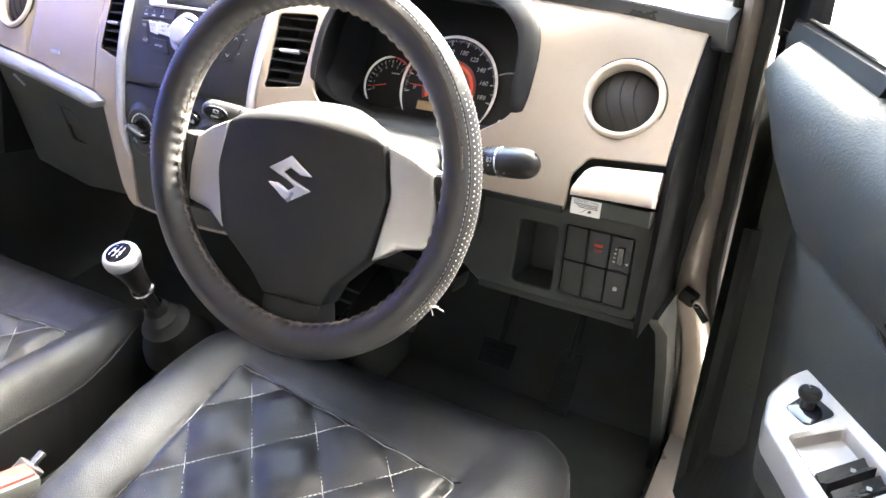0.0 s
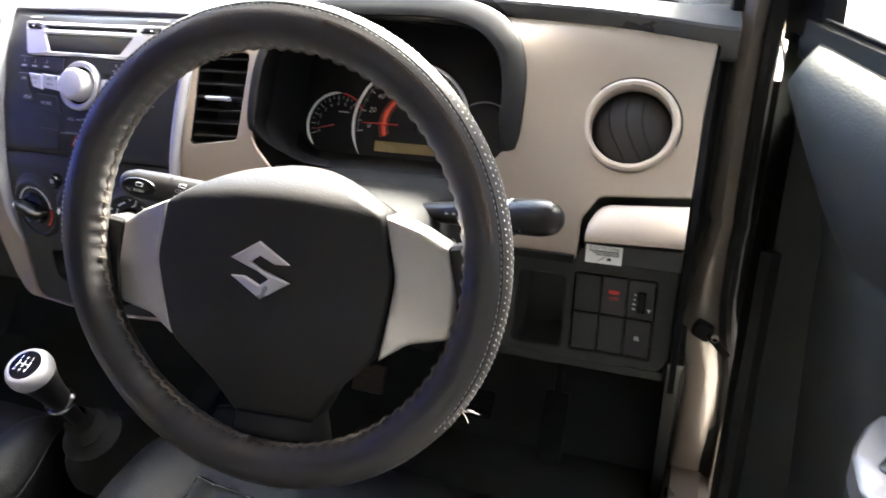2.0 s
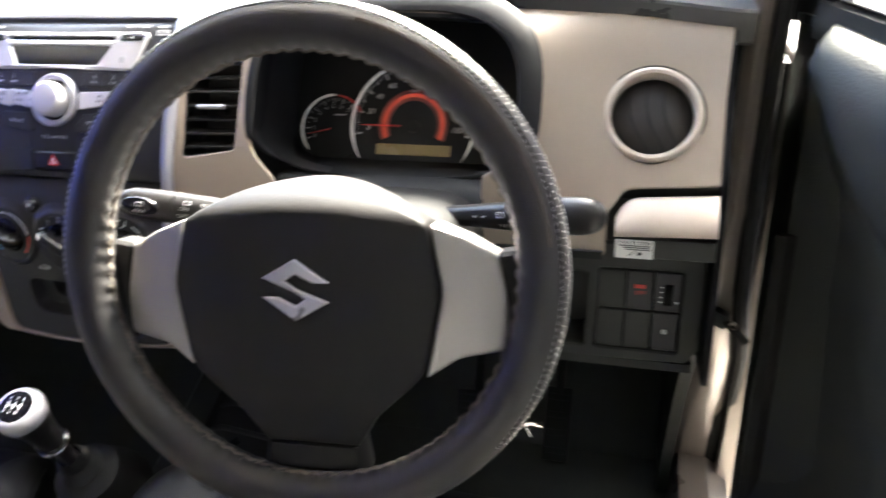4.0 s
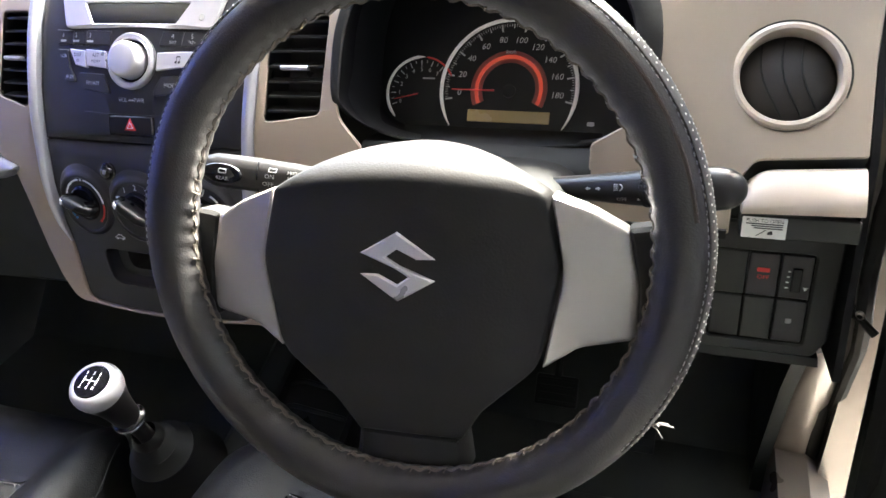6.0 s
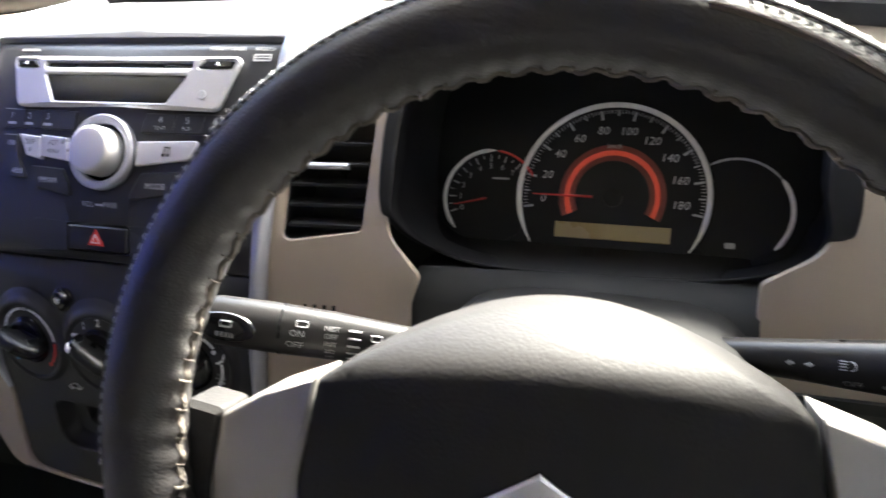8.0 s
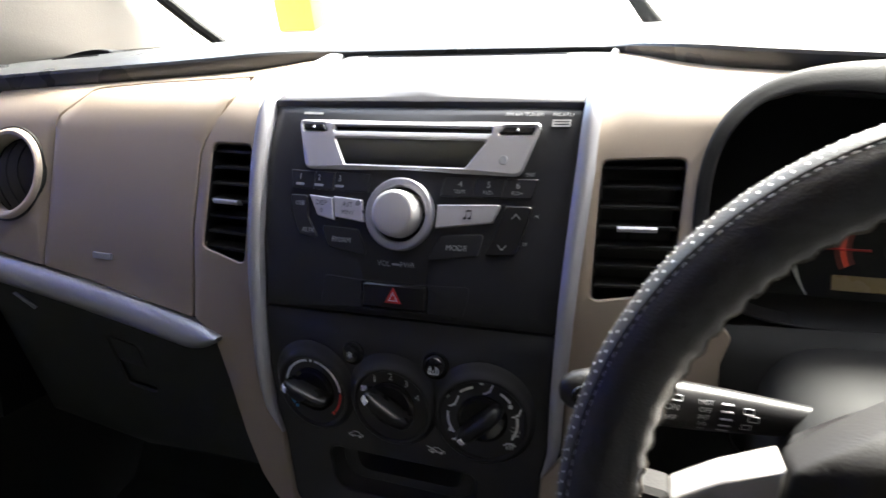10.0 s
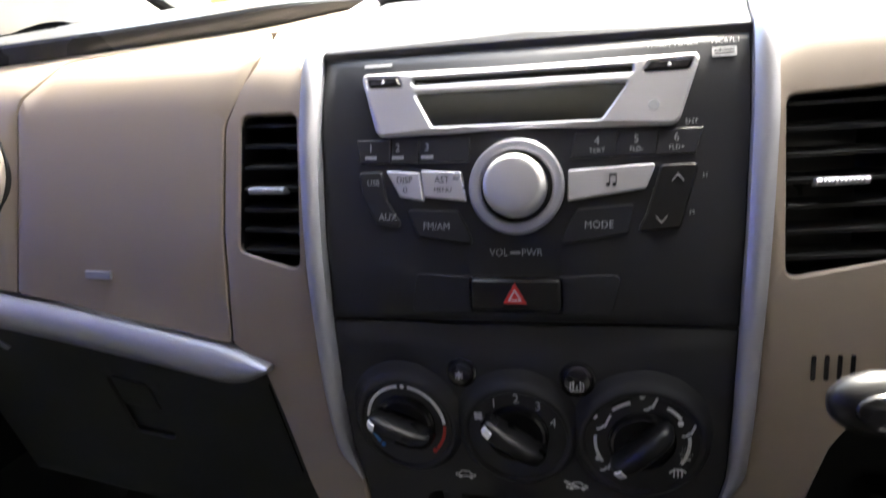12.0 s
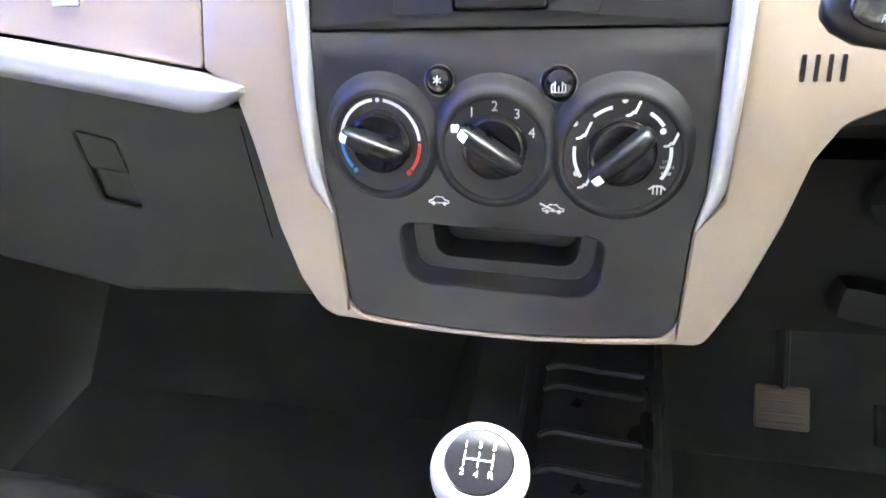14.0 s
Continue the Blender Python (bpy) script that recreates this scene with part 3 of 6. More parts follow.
# Inner body behind the panels, so that no gap shows light.
part("dash_core", loft([[Vector((x, y, z)) for y, z in ((0.40, 0.80), (0.385, 0.95), (0.40, 1.12), (0.45, 1.165), (0.80, 1.165), (0.80, 0.80))] for x in (END_L, 0.306)]), LOWER, dashboard, "", sharp=50)

# ---- car body ----
# The open door's plane: along it, and inwards from it.
DV, DN = Vector((0.61, -0.792, 0)).normalized(), Vector((-0.792, -0.61, 0)).normalized()
HINGE = Vector((0.385, 0.303, 0))


def door_map(a, s, h):
    return HINGE + DV * a + DN * h + Vector((0, 0, s))


car_body = thing("car_body", (XC, 0, 0.2), "beige painted car body shell with dark carpet, open at the driver's door", "car body", kind="structure")


def sheet_box(x0, x1, y0, y1, z0, z1, b=0.004):
    return box(Matrix.Translation(((x0 + x1) / 2, (y0 + y1) / 2, (z0 + z1) / 2)), x1 - x0, y1 - y0, z1 - z0, b)


part("floor_carpet", lv(sheet_box(-1.07, 0.36, -1.9, 0.62, 0.35, 0.38, 0.003)), CARPET, car_body, "black carpet")
part("firewall", lv(loft([[Vector((x, 0.46, 0.37)), Vector((x, 0.62, 0.53)), Vector((x, 0.66, 0.80)), Vector((x, 0.72, 1.0)), Vector((x, 0.75, 1.0)), Vector((x, 0.75, 0.37))] for x in (-1.07, 0.36)])), CARPET, car_body, "black carpet firewall")
tun = []
for y in (-1.2, -0.4, -0.1, 0.1, 0.3, 0.60):
    hh = 0.44 if y < 0.1 else 0.44 + (y - 0.1) * 0.25
    tun.append([Vector((XC - 0.15, y, 0.37)), Vector((XC - 0.12, y, hh - 0.04)), Vector((XC - 0.09, y, hh)), Vector((XC + 0.09, y, hh)), Vector((XC + 0.12, y, hh - 0.04)), Vector((XC + 0.15, y, 0.37))])
part("tunnel", lv(loft(tun)), CARPET, car_body, "black carpet tunnel")
part("roof", lv(sheet_box(-1.10, 0.40, -1.9, 0.30, 1.62, 1.66, 0.015)), HEADLINER, car_body, "pale headliner roof")
part("side_wall", lv(sheet_box(-1.12, -1.075, -1.9, 0.95, 0.30, 1.06, 0.01)), LOWER, car_body, "dark inner door side")
part("rear_wall", lv(sheet_box(-1.12, 0.42, -1.94, -1.9, 0.30, 1.12, 0.01)), LOWER, car_body, "dark tailgate trim")
part("side_wall", lv(sheet_box(0.375, 0.42, -1.9, -0.78, 0.30, 1.06, 0.01)), LOWER, car_body, "dark rear door side")
for x, y0, y1 in ((-1.10, -0.86, -0.74), (-1.10, -1.9, -1.75), (0.40, -0.90, -0.78), (0.40, -1.9, -1.75)):
    part("pillar", lv(sheet_box(x - 0.025, x + 0.025, y0, y1, 1.05, 1.63, 0.01)), LOWER, car_body, "dark roof pillar")
# Film-tinted side and rear glass.
for x0, x1, y0, y1 in ((-1.102, -1.098, -0.74, 0.34), (-1.102, -1.098, -1.75, -0.86), (0.398, 0.402, -1.75, -0.90), (-1.08, 0.38, -1.922, -1.918)):
    part("tinted_glass", lv(sheet_box(x0, x1, y0, y1, 1.06, 1.62, 0.0005)), TINT_BLUE if x1 < -1.09 else TINT, car_body, "film-tinted glass")

# Front pillars: the painted door aperture from the sill up, and the windscreen pillars over it.
PILLAR = [(0.30, 0.66, 0.318, 0.385), (0.40, 0.605, 0.321, 0.385), (0.48, 0.57, 0.323, 0.384), (0.60, 0.535, 0.326, 0.380), (0.68, 0.485, 0.328, 0.376), (0.74, 0.440, 0.327, 0.371), (0.79, 0.405, 0.318, 0.362), (0.82, 0.385, 0.314, 0.355), (0.86, 0.376, 0.317, 0.351), (0.93, 0.371, 0.3245, 0.3505),
          (0.955, 0.366, 0.329, 0.352), (0.965, 0.368, 0.3255, 0.351), (1.00, 0.364, 0.326, 0.3505), (1.10, 0.357, 0.327, 0.3505), (1.17, 0.350, 0.329, 0.352), (1.25, 0.325, 0.332, 0.355), (1.36, 0.27, 0.336, 0.359)]
rings = []
for z, y, x0, x1 in PILLAR:
    rings.append([Vector((x0, y + 0.012, z)), Vector((x0 + 0.004, y + 0.003, z)), Vector((x0 + 0.012, y, z)), Vector(((x0 + x1) / 2, y - 0.001, z)), Vector((x1 - 0.010, y + 0.001, z)), Vector((x1, y + 0.008, z)), Vector((x1 + 0.02, y + 0.07, z)), Vector((x0, y + 0.09, z))])
part("front_pillar", loft(rings), PAINT, car_body, "beige metallic painted door pillar", sharp=50)
# Cream trims of the windscreen pillars, with a black edge along the glass.
for e in (-1, 1):
    foot_in, foot_out = Vector((XC + e * 0.600, 0.755, 1.205)), Vector((XC + e * 0.690, 0.40, 1.175))
    top_in, top_out = Vector((XC + e * 0.600, 0.135, 1.645)), Vector((XC + e * 0.700, 0.02, 1.63))
    rings = []
    for f in np.linspace(0, 1, 9):
        a, b = foot_in.lerp(top_in, f), foot_out.lerp(top_out, f)
        bulge = Vector((-e * 0.02, -0.02, 0.01))
        rings.append([a, a.lerp(b, 0.2) + bulge * 0.7, a.lerp(b, 0.5) + bulge, a.lerp(b, 0.8) + bulge * 0.7, b, b + Vector((e * 0.03, 0.06, 0.0)), a + Vector((e * 0.03, 0.05, 0.0))])
    part("windscreen_pillar", loft(rings), HEADLINER, car_body, "cream windscreen pillar trim", sharp=60)
    edge = [foot_in.lerp(top_in, f) + Vector((-e * (0.004 + 0.05 * (1 - f) ** 6), -0.002, 0.0)) for f in np.linspace(0, 1, 14)]
    part("glass_edge", tube(edge, 0.009, 8), RUBBER, car_body, "black windscreen edge")
part("weatherstrip", tube([(x0 - 0.005, y + 0.016, z) for z, y, x0, x1 in PILLAR], 0.0075, 8), RUBBER, car_body, "black rubber weatherstrip")
part("weatherstrip", tube([(x1 + 0.008, y + 0.006, z) for z, y, x0, x1 in PILLAR], 0.0085, 8), RUBBER, car_body, "black rubber weatherstrip")
part("sill", lv(loft([[Vector((0.320, y, 0.42)), Vector((0.330, y, 0.445)), Vector((0.37, y, 0.445)), Vector((0.40, y, 0.42)), Vector((0.41, y, 0.30)), Vector((0.320, y, 0.30))] for y in (-0.80, 0.0, 0.50)])), PAINT, car_body, "beige metallic painted door sill")
side = [(0.26, 0.82), (0.36, 0.76), (0.42, 0.68), (0.52, 0.50), (0.56, 0.30), (0.80, 0.30), (0.80, 0.82)]
part("footwell_side", loft([[Vector((x, y + 0.02, z)) for y, z in side] for x in (0.304, 0.320)]), LOWER, car_body, "dark footwell side trim", sharp=50)
bonnet = loft([[Vector((x, y, z - 0.04 * ((x - XC) / 0.7) ** 2)) for x in np.linspace(-1.07, 0.38, 13)] + [Vector((x, y, 0.35)) for x in (0.38, -1.07)] for y, z in ((0.98, 1.02), (1.2, 0.99), (1.55, 0.92), (1.72, 0.82))])
part("bonnet", lv(bonnet), PAINT, car_body, "beige metallic painted bonnet")
part("front_wing", lv(loft([[Vector((0.385, y, 0.30)), Vector((0.385, y, z - 0.01)), Vector((0.40, y, z)), Vector((0.425, y, z - 0.03)), Vector((0.435, y, z - 0.15)), Vector((0.435, y, 0.30))] for y, z in ((0.412, 1.07), (0.75, 1.05), (1.2, 0.95), (1.55, 0.88), (1.72, 0.80))])), PAINT, car_body, "beige metallic painted front wing")
part("inner_wing", lv(sheet_box(0.368, 0.383, 0.43, 1.0, 0.30, 1.05, 0.003)), RUBBER, car_body, "dark inner wing")
part("door_seal", tube([door_map(-0.050, z, -0.048) for z in (0.44, 0.6, 0.8, 0.93)], 0.015, 8), RUBBER, car_body, "black rubber door seal")
# Door check: a black stop with a bolt on the pillar.
part("door_stop", box(Matrix.Translation((0.337, 0.372, 0.825)) @ pose(0, 0, 0, 0, 25, 0), 0.022, 0.022, 0.018, 0.005), RUBBER, car_body, "black rubber door stop")
part("stop_arm", tube([(0.342, 0.366, 0.824), (0.352, 0.352, 0.820), (0.366, 0.345, 0.808)], 0.0042, 8), RUBBER, car_body, "black door stop arm")
part("bolt", turned([(0.0, 0.004), (0.003, 0.004), (0.004, 0.002), (0.004, -0.004)], look((0.350, 0.350, 0.826), (0.35, 0.6, 0.80)) @ pose(0, 0, 0, 180), 12), STEEL, car_body, "bare steel bolt head")

windscreen = thing("windscreen", (XC, 0.6, 1.3), "clear sloping laminated windscreen over the dashboard", "windscreen", kind="structure")
rows = []
for f in np.linspace(0, 1, 9):
    y, z = 0.772 + (0.13 - 0.772) * f, 1.195 + (1.66 - 1.195) * f
    rows.append([Vector((x, y - 0.02 * ((x - XC) / 0.7) ** 2, z + 0.02 * math.sin(math.pi * f))) for x in np.linspace(-0.985, 0.29, 17)])
gb = bmesh.new()
vv = [[gb.verts.new(p) for p in r] for r in rows]
for a, b in zip(vv, vv[1:]):
    for i in range(16):
        gb.faces.new((a[i], a[i + 1], b[i + 1], b[i]))
pane = part("pane", gb, GLASS, windscreen)
pane.visible_shadow = False

# Cowl and wipers outside the glass.
part("cowl", loft([[Vector((x, y, z)) for y, z in ((0.775, 1.19), (0.80, 1.20), (0.95, 1.19), (0.95, 1.10), (0.775, 1.10))] for x in (-1.05, XC, 0.36)]), RUBBER, car_body, "black scuttle panel")
for bx in (-0.225, 0.165):
    wiper = thing("wiper", (bx, 0.81, 1.215), "black windscreen wiper resting at the foot of the windscreen", "wiper", "windscreen wipers")
    part("pivot", turned([(0.0, 0.012), (0.012, 0.010), (0.016, 0.0), (0.016, -0.012)], Matrix.Translation((bx + 0.012, 0.818, 1.205)), 20), RUBBER, wiper, "black pivot cap")
    part("arm", tube([(bx + 0.012, 0.812, 1.212), (bx - 0.008, 0.800, 1.236), (bx - 0.035, 0.775, 1.275), (bx - 0.075, 0.735, 1.312)], [0.013, 0.012, 0.010, 0.007], 10, flatten=0.6), RUBBER, wiper, "black wiper arm", sharp=60)
    part("blade", tube([(bx - 0.30, 0.822, 1.203), (bx - 0.18, 0.816, 1.204), (bx - 0.03, 0.806, 1.208)], 0.0035, 8), RUBBER, wiper, "thin black blade")

# ---- driver's door, standing open ----
driver_door = thing("driver_door", Matrix.Translation((0.41, 0.30, 0.40)), "open driver's door with black grained vinyl trim", "car door")


def door_top(a):
    return 1.122 - 0.21 * a + 0.024 * min(1.0, max(0.0, 1 - a / 0.26))


DOOR_PROF = [(0.0, -0.05, 0), (0.0, -0.022, 0), (-0.003, -0.010, 0.5), (-0.012, 0.000, 0.5), (-0.030, 0.004, 1), (-0.06, 0.005, 1), (-0.09, 0.001, 1), (-0.12, -0.006, 1), (-0.145, -0.012, 0.9), (-0.152, -0.016, 0.8), (-0.158, -0.013, 0.8), (-0.19, -0.012, 0.7),
             (-0.25, -0.010, 0.6), (-0.33, -0.012, 0.5), (-0.45, -0.014, 0.3), (-0.60, -0.020, 0), (-0.66, -0.05, 0)]
rings = []
for i in range(65):
    a = -0.048 + i * 0.014
    ring = []
    for z, h, m in DOOR_PROF:
        # The front of the trim turns away to the hinge, further back the lower it is.
        f = min(1.0, max(0.0, (a + 0.048) / (0.055 + 0.70 * min(0.17, max(0.0, -z - 0.03)))))
        k = 0.018 * math.sqrt(max(0.0, 1 - (1 - f) ** 2))
        ring.append(door_map(a, door_top(a) + z, h + k * m - (0.075 * (1 - f) if h > -0.02 else 0.0)))
    rings.append(ring)
part("door_trim", loft(rings), DOORVINYL, driver_door, "black grained vinyl door trim", sharp=70)
part("outer_panel", loft([[door_map(a, door_top(a) + z, h) for z, h in ((-0.72, -0.055), (-0.01, -0.055), (-0.01, -0.09), (-0.35, -0.115), (-0.70, -0.10))] for a in (-0.05, 0.2, 0.5, 0.86)]), PAINT, driver_door, "beige metallic painted door skin")
# Added black panel over the painted front edge: stands for shade, stops sun bounce.
part("shade_panel", loft([[door_map(a, door_top(a) + z, h) for z, h in ((-0.72, -0.050), (-0.012, -0.050), (-0.012, -0.0915), (-0.35, -0.117), (-0.70, -0.102))] for a in (-0.056, -0.0515)]), RUBBER, driver_door, "added black panel for shade on the door's front edge")
# Window frame: front upright, divider, rear upright, top rail.
for a0, a1, lean in ((-0.060, -0.014, -0.02), (0.122, 0.150, 0.06), (0.82, 0.86, 0.0)):
    part("window_post", loft([[door_map(a + s * lean, door_top(a) + z, h) for a, h in ((a0, -0.055), (a0, -0.027), (a1, -0.027), (a1, -0.055))] for s, z in ((0, -0.01), (1, 0.47))]), LINING, driver_door, "black window post")
part("window_rail", loft([[door_map(a, door_top(a) + z, h) for z, h in ((0.45, -0.055), (0.45, -0.027), (0.49, -0.027), (0.49, -0.055))] for a in (-0.06, 0.4, 0.86)]), RUBBER, driver_door, "black window rail")
LEDGE = ((-0.012, -0.020), (0.004, -0.019), (0.009, -0.022), (0.020, -0.024), (0.024, -0.030), (0.022, -0.052), (-0.012, -0.052))
part("quarter_ledge", loft([[door_map(a, 1.138 - 0.26 * a + z, h) for z, h in LEDGE] for a in (-0.03, 0.03, 0.08, 0.126)]), RUBBER, driver_door, "black ledge under the quarter glass")
part("quarter_seal", tube([door_map(a, 1.164 - 0.26 * a, -0.030) for a in (-0.012, 0.03, 0.08, 0.116)] + [door_map(0.122, door_top(0.12) + 0.10, -0.030), door_map(0.13, door_top(0.12) + 0.2, -0.030)], 0.0022, 6), SATIN_BLACK, driver_door, "black quarter glass seal")
for a0, a1 in ((-0.014, 0.122), (0.15, 0.82)):
    wp = part("window_pane", plate([(a0, door_top(a0)), (a1, door_top(a1)), (a1, door_top(a1) + 0.46), (a0, door_top(a0) + 0.46)], -0.043, -0.040, door_map, b=0.0003, grid=0), GLASS if a0 < 0 else DOOR_FILM, driver_door, "clear window glass" if a0 < 0 else "blue film-tinted window glass")
    wp.visible_shadow = False
# Outside mirror seen through the window.
MIRROR_OUT = rounded([(0.0, 0.0), (-0.01, 0.12), (-0.03, 0.150), (-0.22, 0.150), (-0.25, 0.11), (-0.245, 0.02), (-0.22, -0.006)], [0.012, 0.03, 0.03, 0.03, 0.03, 0.03, 0.03])


def mirror_map(u, v, w):
    """The mirror's face: u outwards from the door, v up, w towards the rear."""
    return door_map(0.085, 1.117, -0.10) + DN * u + Vector((0, 0, v)) + (DV * 0.97 + DN * 0.24) * w


housing = part("mirror_housing", loft([[mirror_map(-0.125 + (p.x + 0.125) * k, 0.07 + (p.y - 0.07) * k, w) for p in MIRROR_OUT] for k, w in ((0.93, -0.004), (0.96, 0.0), (1.0, 0.004), (1.02, -0.010), (1.0, -0.035), (0.85, -0.065), (0.5, -0.085))]), RUBBER, driver_door, "black door mirror housing", sharp=60)
part("mirror_glass", plate([(-0.125 + (p.x + 0.125) * 0.93, 0.07 + (p.y - 0.07) * 0.93) for p in MIRROR_OUT], -0.002, 0.0, mirror_map, b=0.0005, grid=0), MIRROR, housing, "mirror glass")
part("mirror_foot", tube([door_map(0.055, 1.05, -0.075), mirror_map(-0.012, 0.0, -0.03), mirror_map(-0.03, 0.03, -0.03)], [0.024, 0.019, 0.024], 12), RUBBER, driver_door, "black mirror foot")

# Armrest with the silver switch panel.


def rest(a, b, h):
    """The armrest's top: a along the door, b out from it, h up; it slopes up to the rear."""
    return door_map(a, 0.850 - 0.13 * (a - 0.17) - 0.36 * b + h, b)


ARM = rounded([(0.154, -0.012), (0.157, 0.016), (0.170, 0.043), (0.202, 0.064), (0.29, 0.073), (0.50, 0.075), (0.50, -0.012)], [0.008, 0.02, 0.03, 0.04, 0.03, 0.01, 0.004])
arm_rings = [[rest(p.x, p.y, h) for p in ARM] for h in (-0.0225, -0.032, -0.05)] + [[rest(p.x + 0.01, p.y * 0.6 - 0.005, -0.10) for p in ARM]]
part("armrest", loft(arm_rings), DOORVINYL, driver_door, "black moulded armrest", sharp=60)
POCKET = rounded([(0.232, 0.010), (0.300, 0.012), (0.300, 0.060), (0.224, 0.054)], 0.004)
sp = part("switch_panel", plate(offset(ccw(ARM), -0.0012), -0.022, 0.004, rest, [POCKET], b=0.003), SPOKE, driver_door, "silver window switch panel")
part("knob_plate", plate(rounded([(0.184, 0.014), (0.218, 0.010), (0.220, 0.038), (0.192, 0.042)], 0.006), 0.004, 0.0050, rest, b=0.0006), GLOSS, sp, "black mirror switch base")
rot = Matrix.Identity(4)
rot.translation = rest(0.199, 0.026, 0.0045)
part("mirror_knob", turned([(0.0064, 0.0), (0.0064, 0.007), (0.0090, 0.009), (0.0102, 0.0125), (0.0098, 0.016), (0.0080, 0.0183), (0.0, 0.0190)], rot, 28), SATIN_BLACK, sp, "black mirror adjusting knob")
for k in range(3):
    part("mark", box(Matrix.Translation(rest(0.1955 + k * 0.003, 0.026 + 0.001 * k, 0.0236)), 0.0016, 0.0010, 0.0006, 0), GREYPRINT, sp)
part("pocket_floor", plate(offset(ccw([Vector(p) for p in POCKET]), -0.001), -0.016, -0.010, rest, b=0.0002), SPOKE, sp, "silver switch recess")
for k in range(2):
    a0 = 0.262 + k * 0.020
    part("window_switch", loft([[rest(a0 + da, 0.014 + 0.040 * f, h) for da, h in ((0.0, -0.010), (0.001, 0.000), (0.008, -0.003), (0.016, 0.003), (0.017, -0.010))] for f in (0, 1)]), SATIN_BLACK, sp, "black window switch")
    part("mark", box(Matrix.Translation(rest(a0 + 0.008, 0.027, -0.0015)), 0.004, 0.006, 0.0005, 0), GREYPRINT, sp)
# Inner handle cup.
cup = turned([(0.030, 0.0), (0.034, 0.003), (0.036, 0.001), (0.037, -0.004)], Matrix.Translation(door_map(0.265, 0.945, 0.0)) @ look((0, 0, 0), -DN) @ Matrix.Diagonal((1.4, 1.0, 1, 1)), 32)
part("handle_cup", cup, SATIN_BLACK, driver_door, "black door handle cup")
part("handle_well", turned([(0.030, 0.001), (0.024, -0.006), (0.0, -0.008)], Matrix.Translation(door_map(0.265, 0.945, 0.003)) @ look((0, 0, 0), -DN) @ Matrix.Diagonal((1.4, 1.0, 1, 1)), 32), GLOSS, driver_door)
part("inner_handle", tube([door_map(0.24, 0.942, 0.006), door_map(0.265, 0.940, 0.010), door_map(0.30, 0.940, 0.008)], 0.006, 10), CHROME, driver_door, "chrome inner door handle")

# ---- outside ----
gr = bmesh.new()
nx = 24
gv = [[gr.verts.new((-60 + 120 * i / nx, -40 + 140 * j / nx, 0.0)) for i in range(nx + 1)] for j in range(nx + 1)]
for j in range(nx):
    for i in range(nx):
        gr.faces.new((gv[j][i], gv[j][i + 1], gv[j + 1][i + 1], gv[j + 1][i]))
solo("ground", gr, CONCRETE, "pale sunlit concrete ground", "ground", "structure")
for x, y, w in ((-1.95, 2.75, 0.19), (-1.95, 4.55, 0.19)):
    post = thing("wooden_post", Matrix.Translation((x, y, 0.0)), "wooden post painted yellow above and white below", "post", "yellow posts")
    part("upper_post", lv(sheet_box(x - w / 2, x + w / 2, y, y + 0.12, 0.66, 2.2, 0.012)), YELLOW, post, "yellow painted upper part")
    part("lower_post", lv(sheet_box(x - w / 2 - 0.002, x + w / 2 + 0.002, y - 0.002, y + 0.122, 0.0, 0.66, 0.012)), WALLPAINT, post, "white painted lower part")

# Unseen walls and roof behind and beside the car, added to cut light.
solo("light_block_east", sheet_box(1.55, 1.70, -4.5, 2.6, 0.0, 3.0, 0.01), PLASTER, "added plain plaster wall that blocks light", "wall", "structure")
solo("light_block_south", sheet_box(-3.5, 1.55, -4.65, -4.5, 0.0, 3.0, 0.01), PLASTER, "added plain plaster wall that blocks light", "wall", "structure")
solo("light_block_west", sheet_box(-3.65, -3.5, -4.5, 0.4, 0.0, 3.0, 0.01), PLASTER, "added plain plaster wall that blocks light", "wall", "structure")
solo("ceiling", sheet_box(-3.65, 1.70, -4.65, 0.5, 3.004, 3.15, 0.01), PLASTER, "added unseen flat roof that blocks light", "ceiling", "structure")

# ---- steering wheel ----
WM = Matrix.Translation((0.0006, 0.0133, 0.9853)) @ pose(0, 0, 0, 0, 0, 2.8) @ pose(0, 0, 0, 90 - 9.5) @ pose(0, 0, 0, 0, 0, 1.8)
wheel = thing("steering_wheel", WM, "black leather-covered steering wheel with silver spokes and laced edge", "steering wheel")
RIM_R, RIM_T = 0.1738, 0.0180
LACES = 84


def rim_point(th, ph, extra=0.0):
    """On the rim: th round the wheel, ph round the bar (0 outwards, 90 to the driver)."""
    inn = max(0.0, -math.cos(ph)) ** 8
    r = RIM_T * (1 + 0.055 * inn * math.sin(LACES * th) + 0.012 * noise.noise(Vector((th * 9, ph * 1.5, 0)))) + extra
    return WM @ Vector(((RIM_R + r * math.cos(ph)) * math.cos(th), (RIM_R + r * math.cos(ph)) * math.sin(th), r * math.sin(ph) * 0.98))


NU, NV = 420, 24
rim = loft([[rim_point(2 * math.pi * i / NU, 2 * math.pi * j / NV) for j in range(NV)] for i in range(NU)] + [[rim_point(0, 2 * math.pi * j / NV) for j in range(NV)]], True, False)
bmesh.ops.remove_doubles(rim, verts=rim.verts, dist=1e-6)
rim_ob = part("rim_cover", rim, LEATHER, wheel, "black leather rim cover", sharp=80)

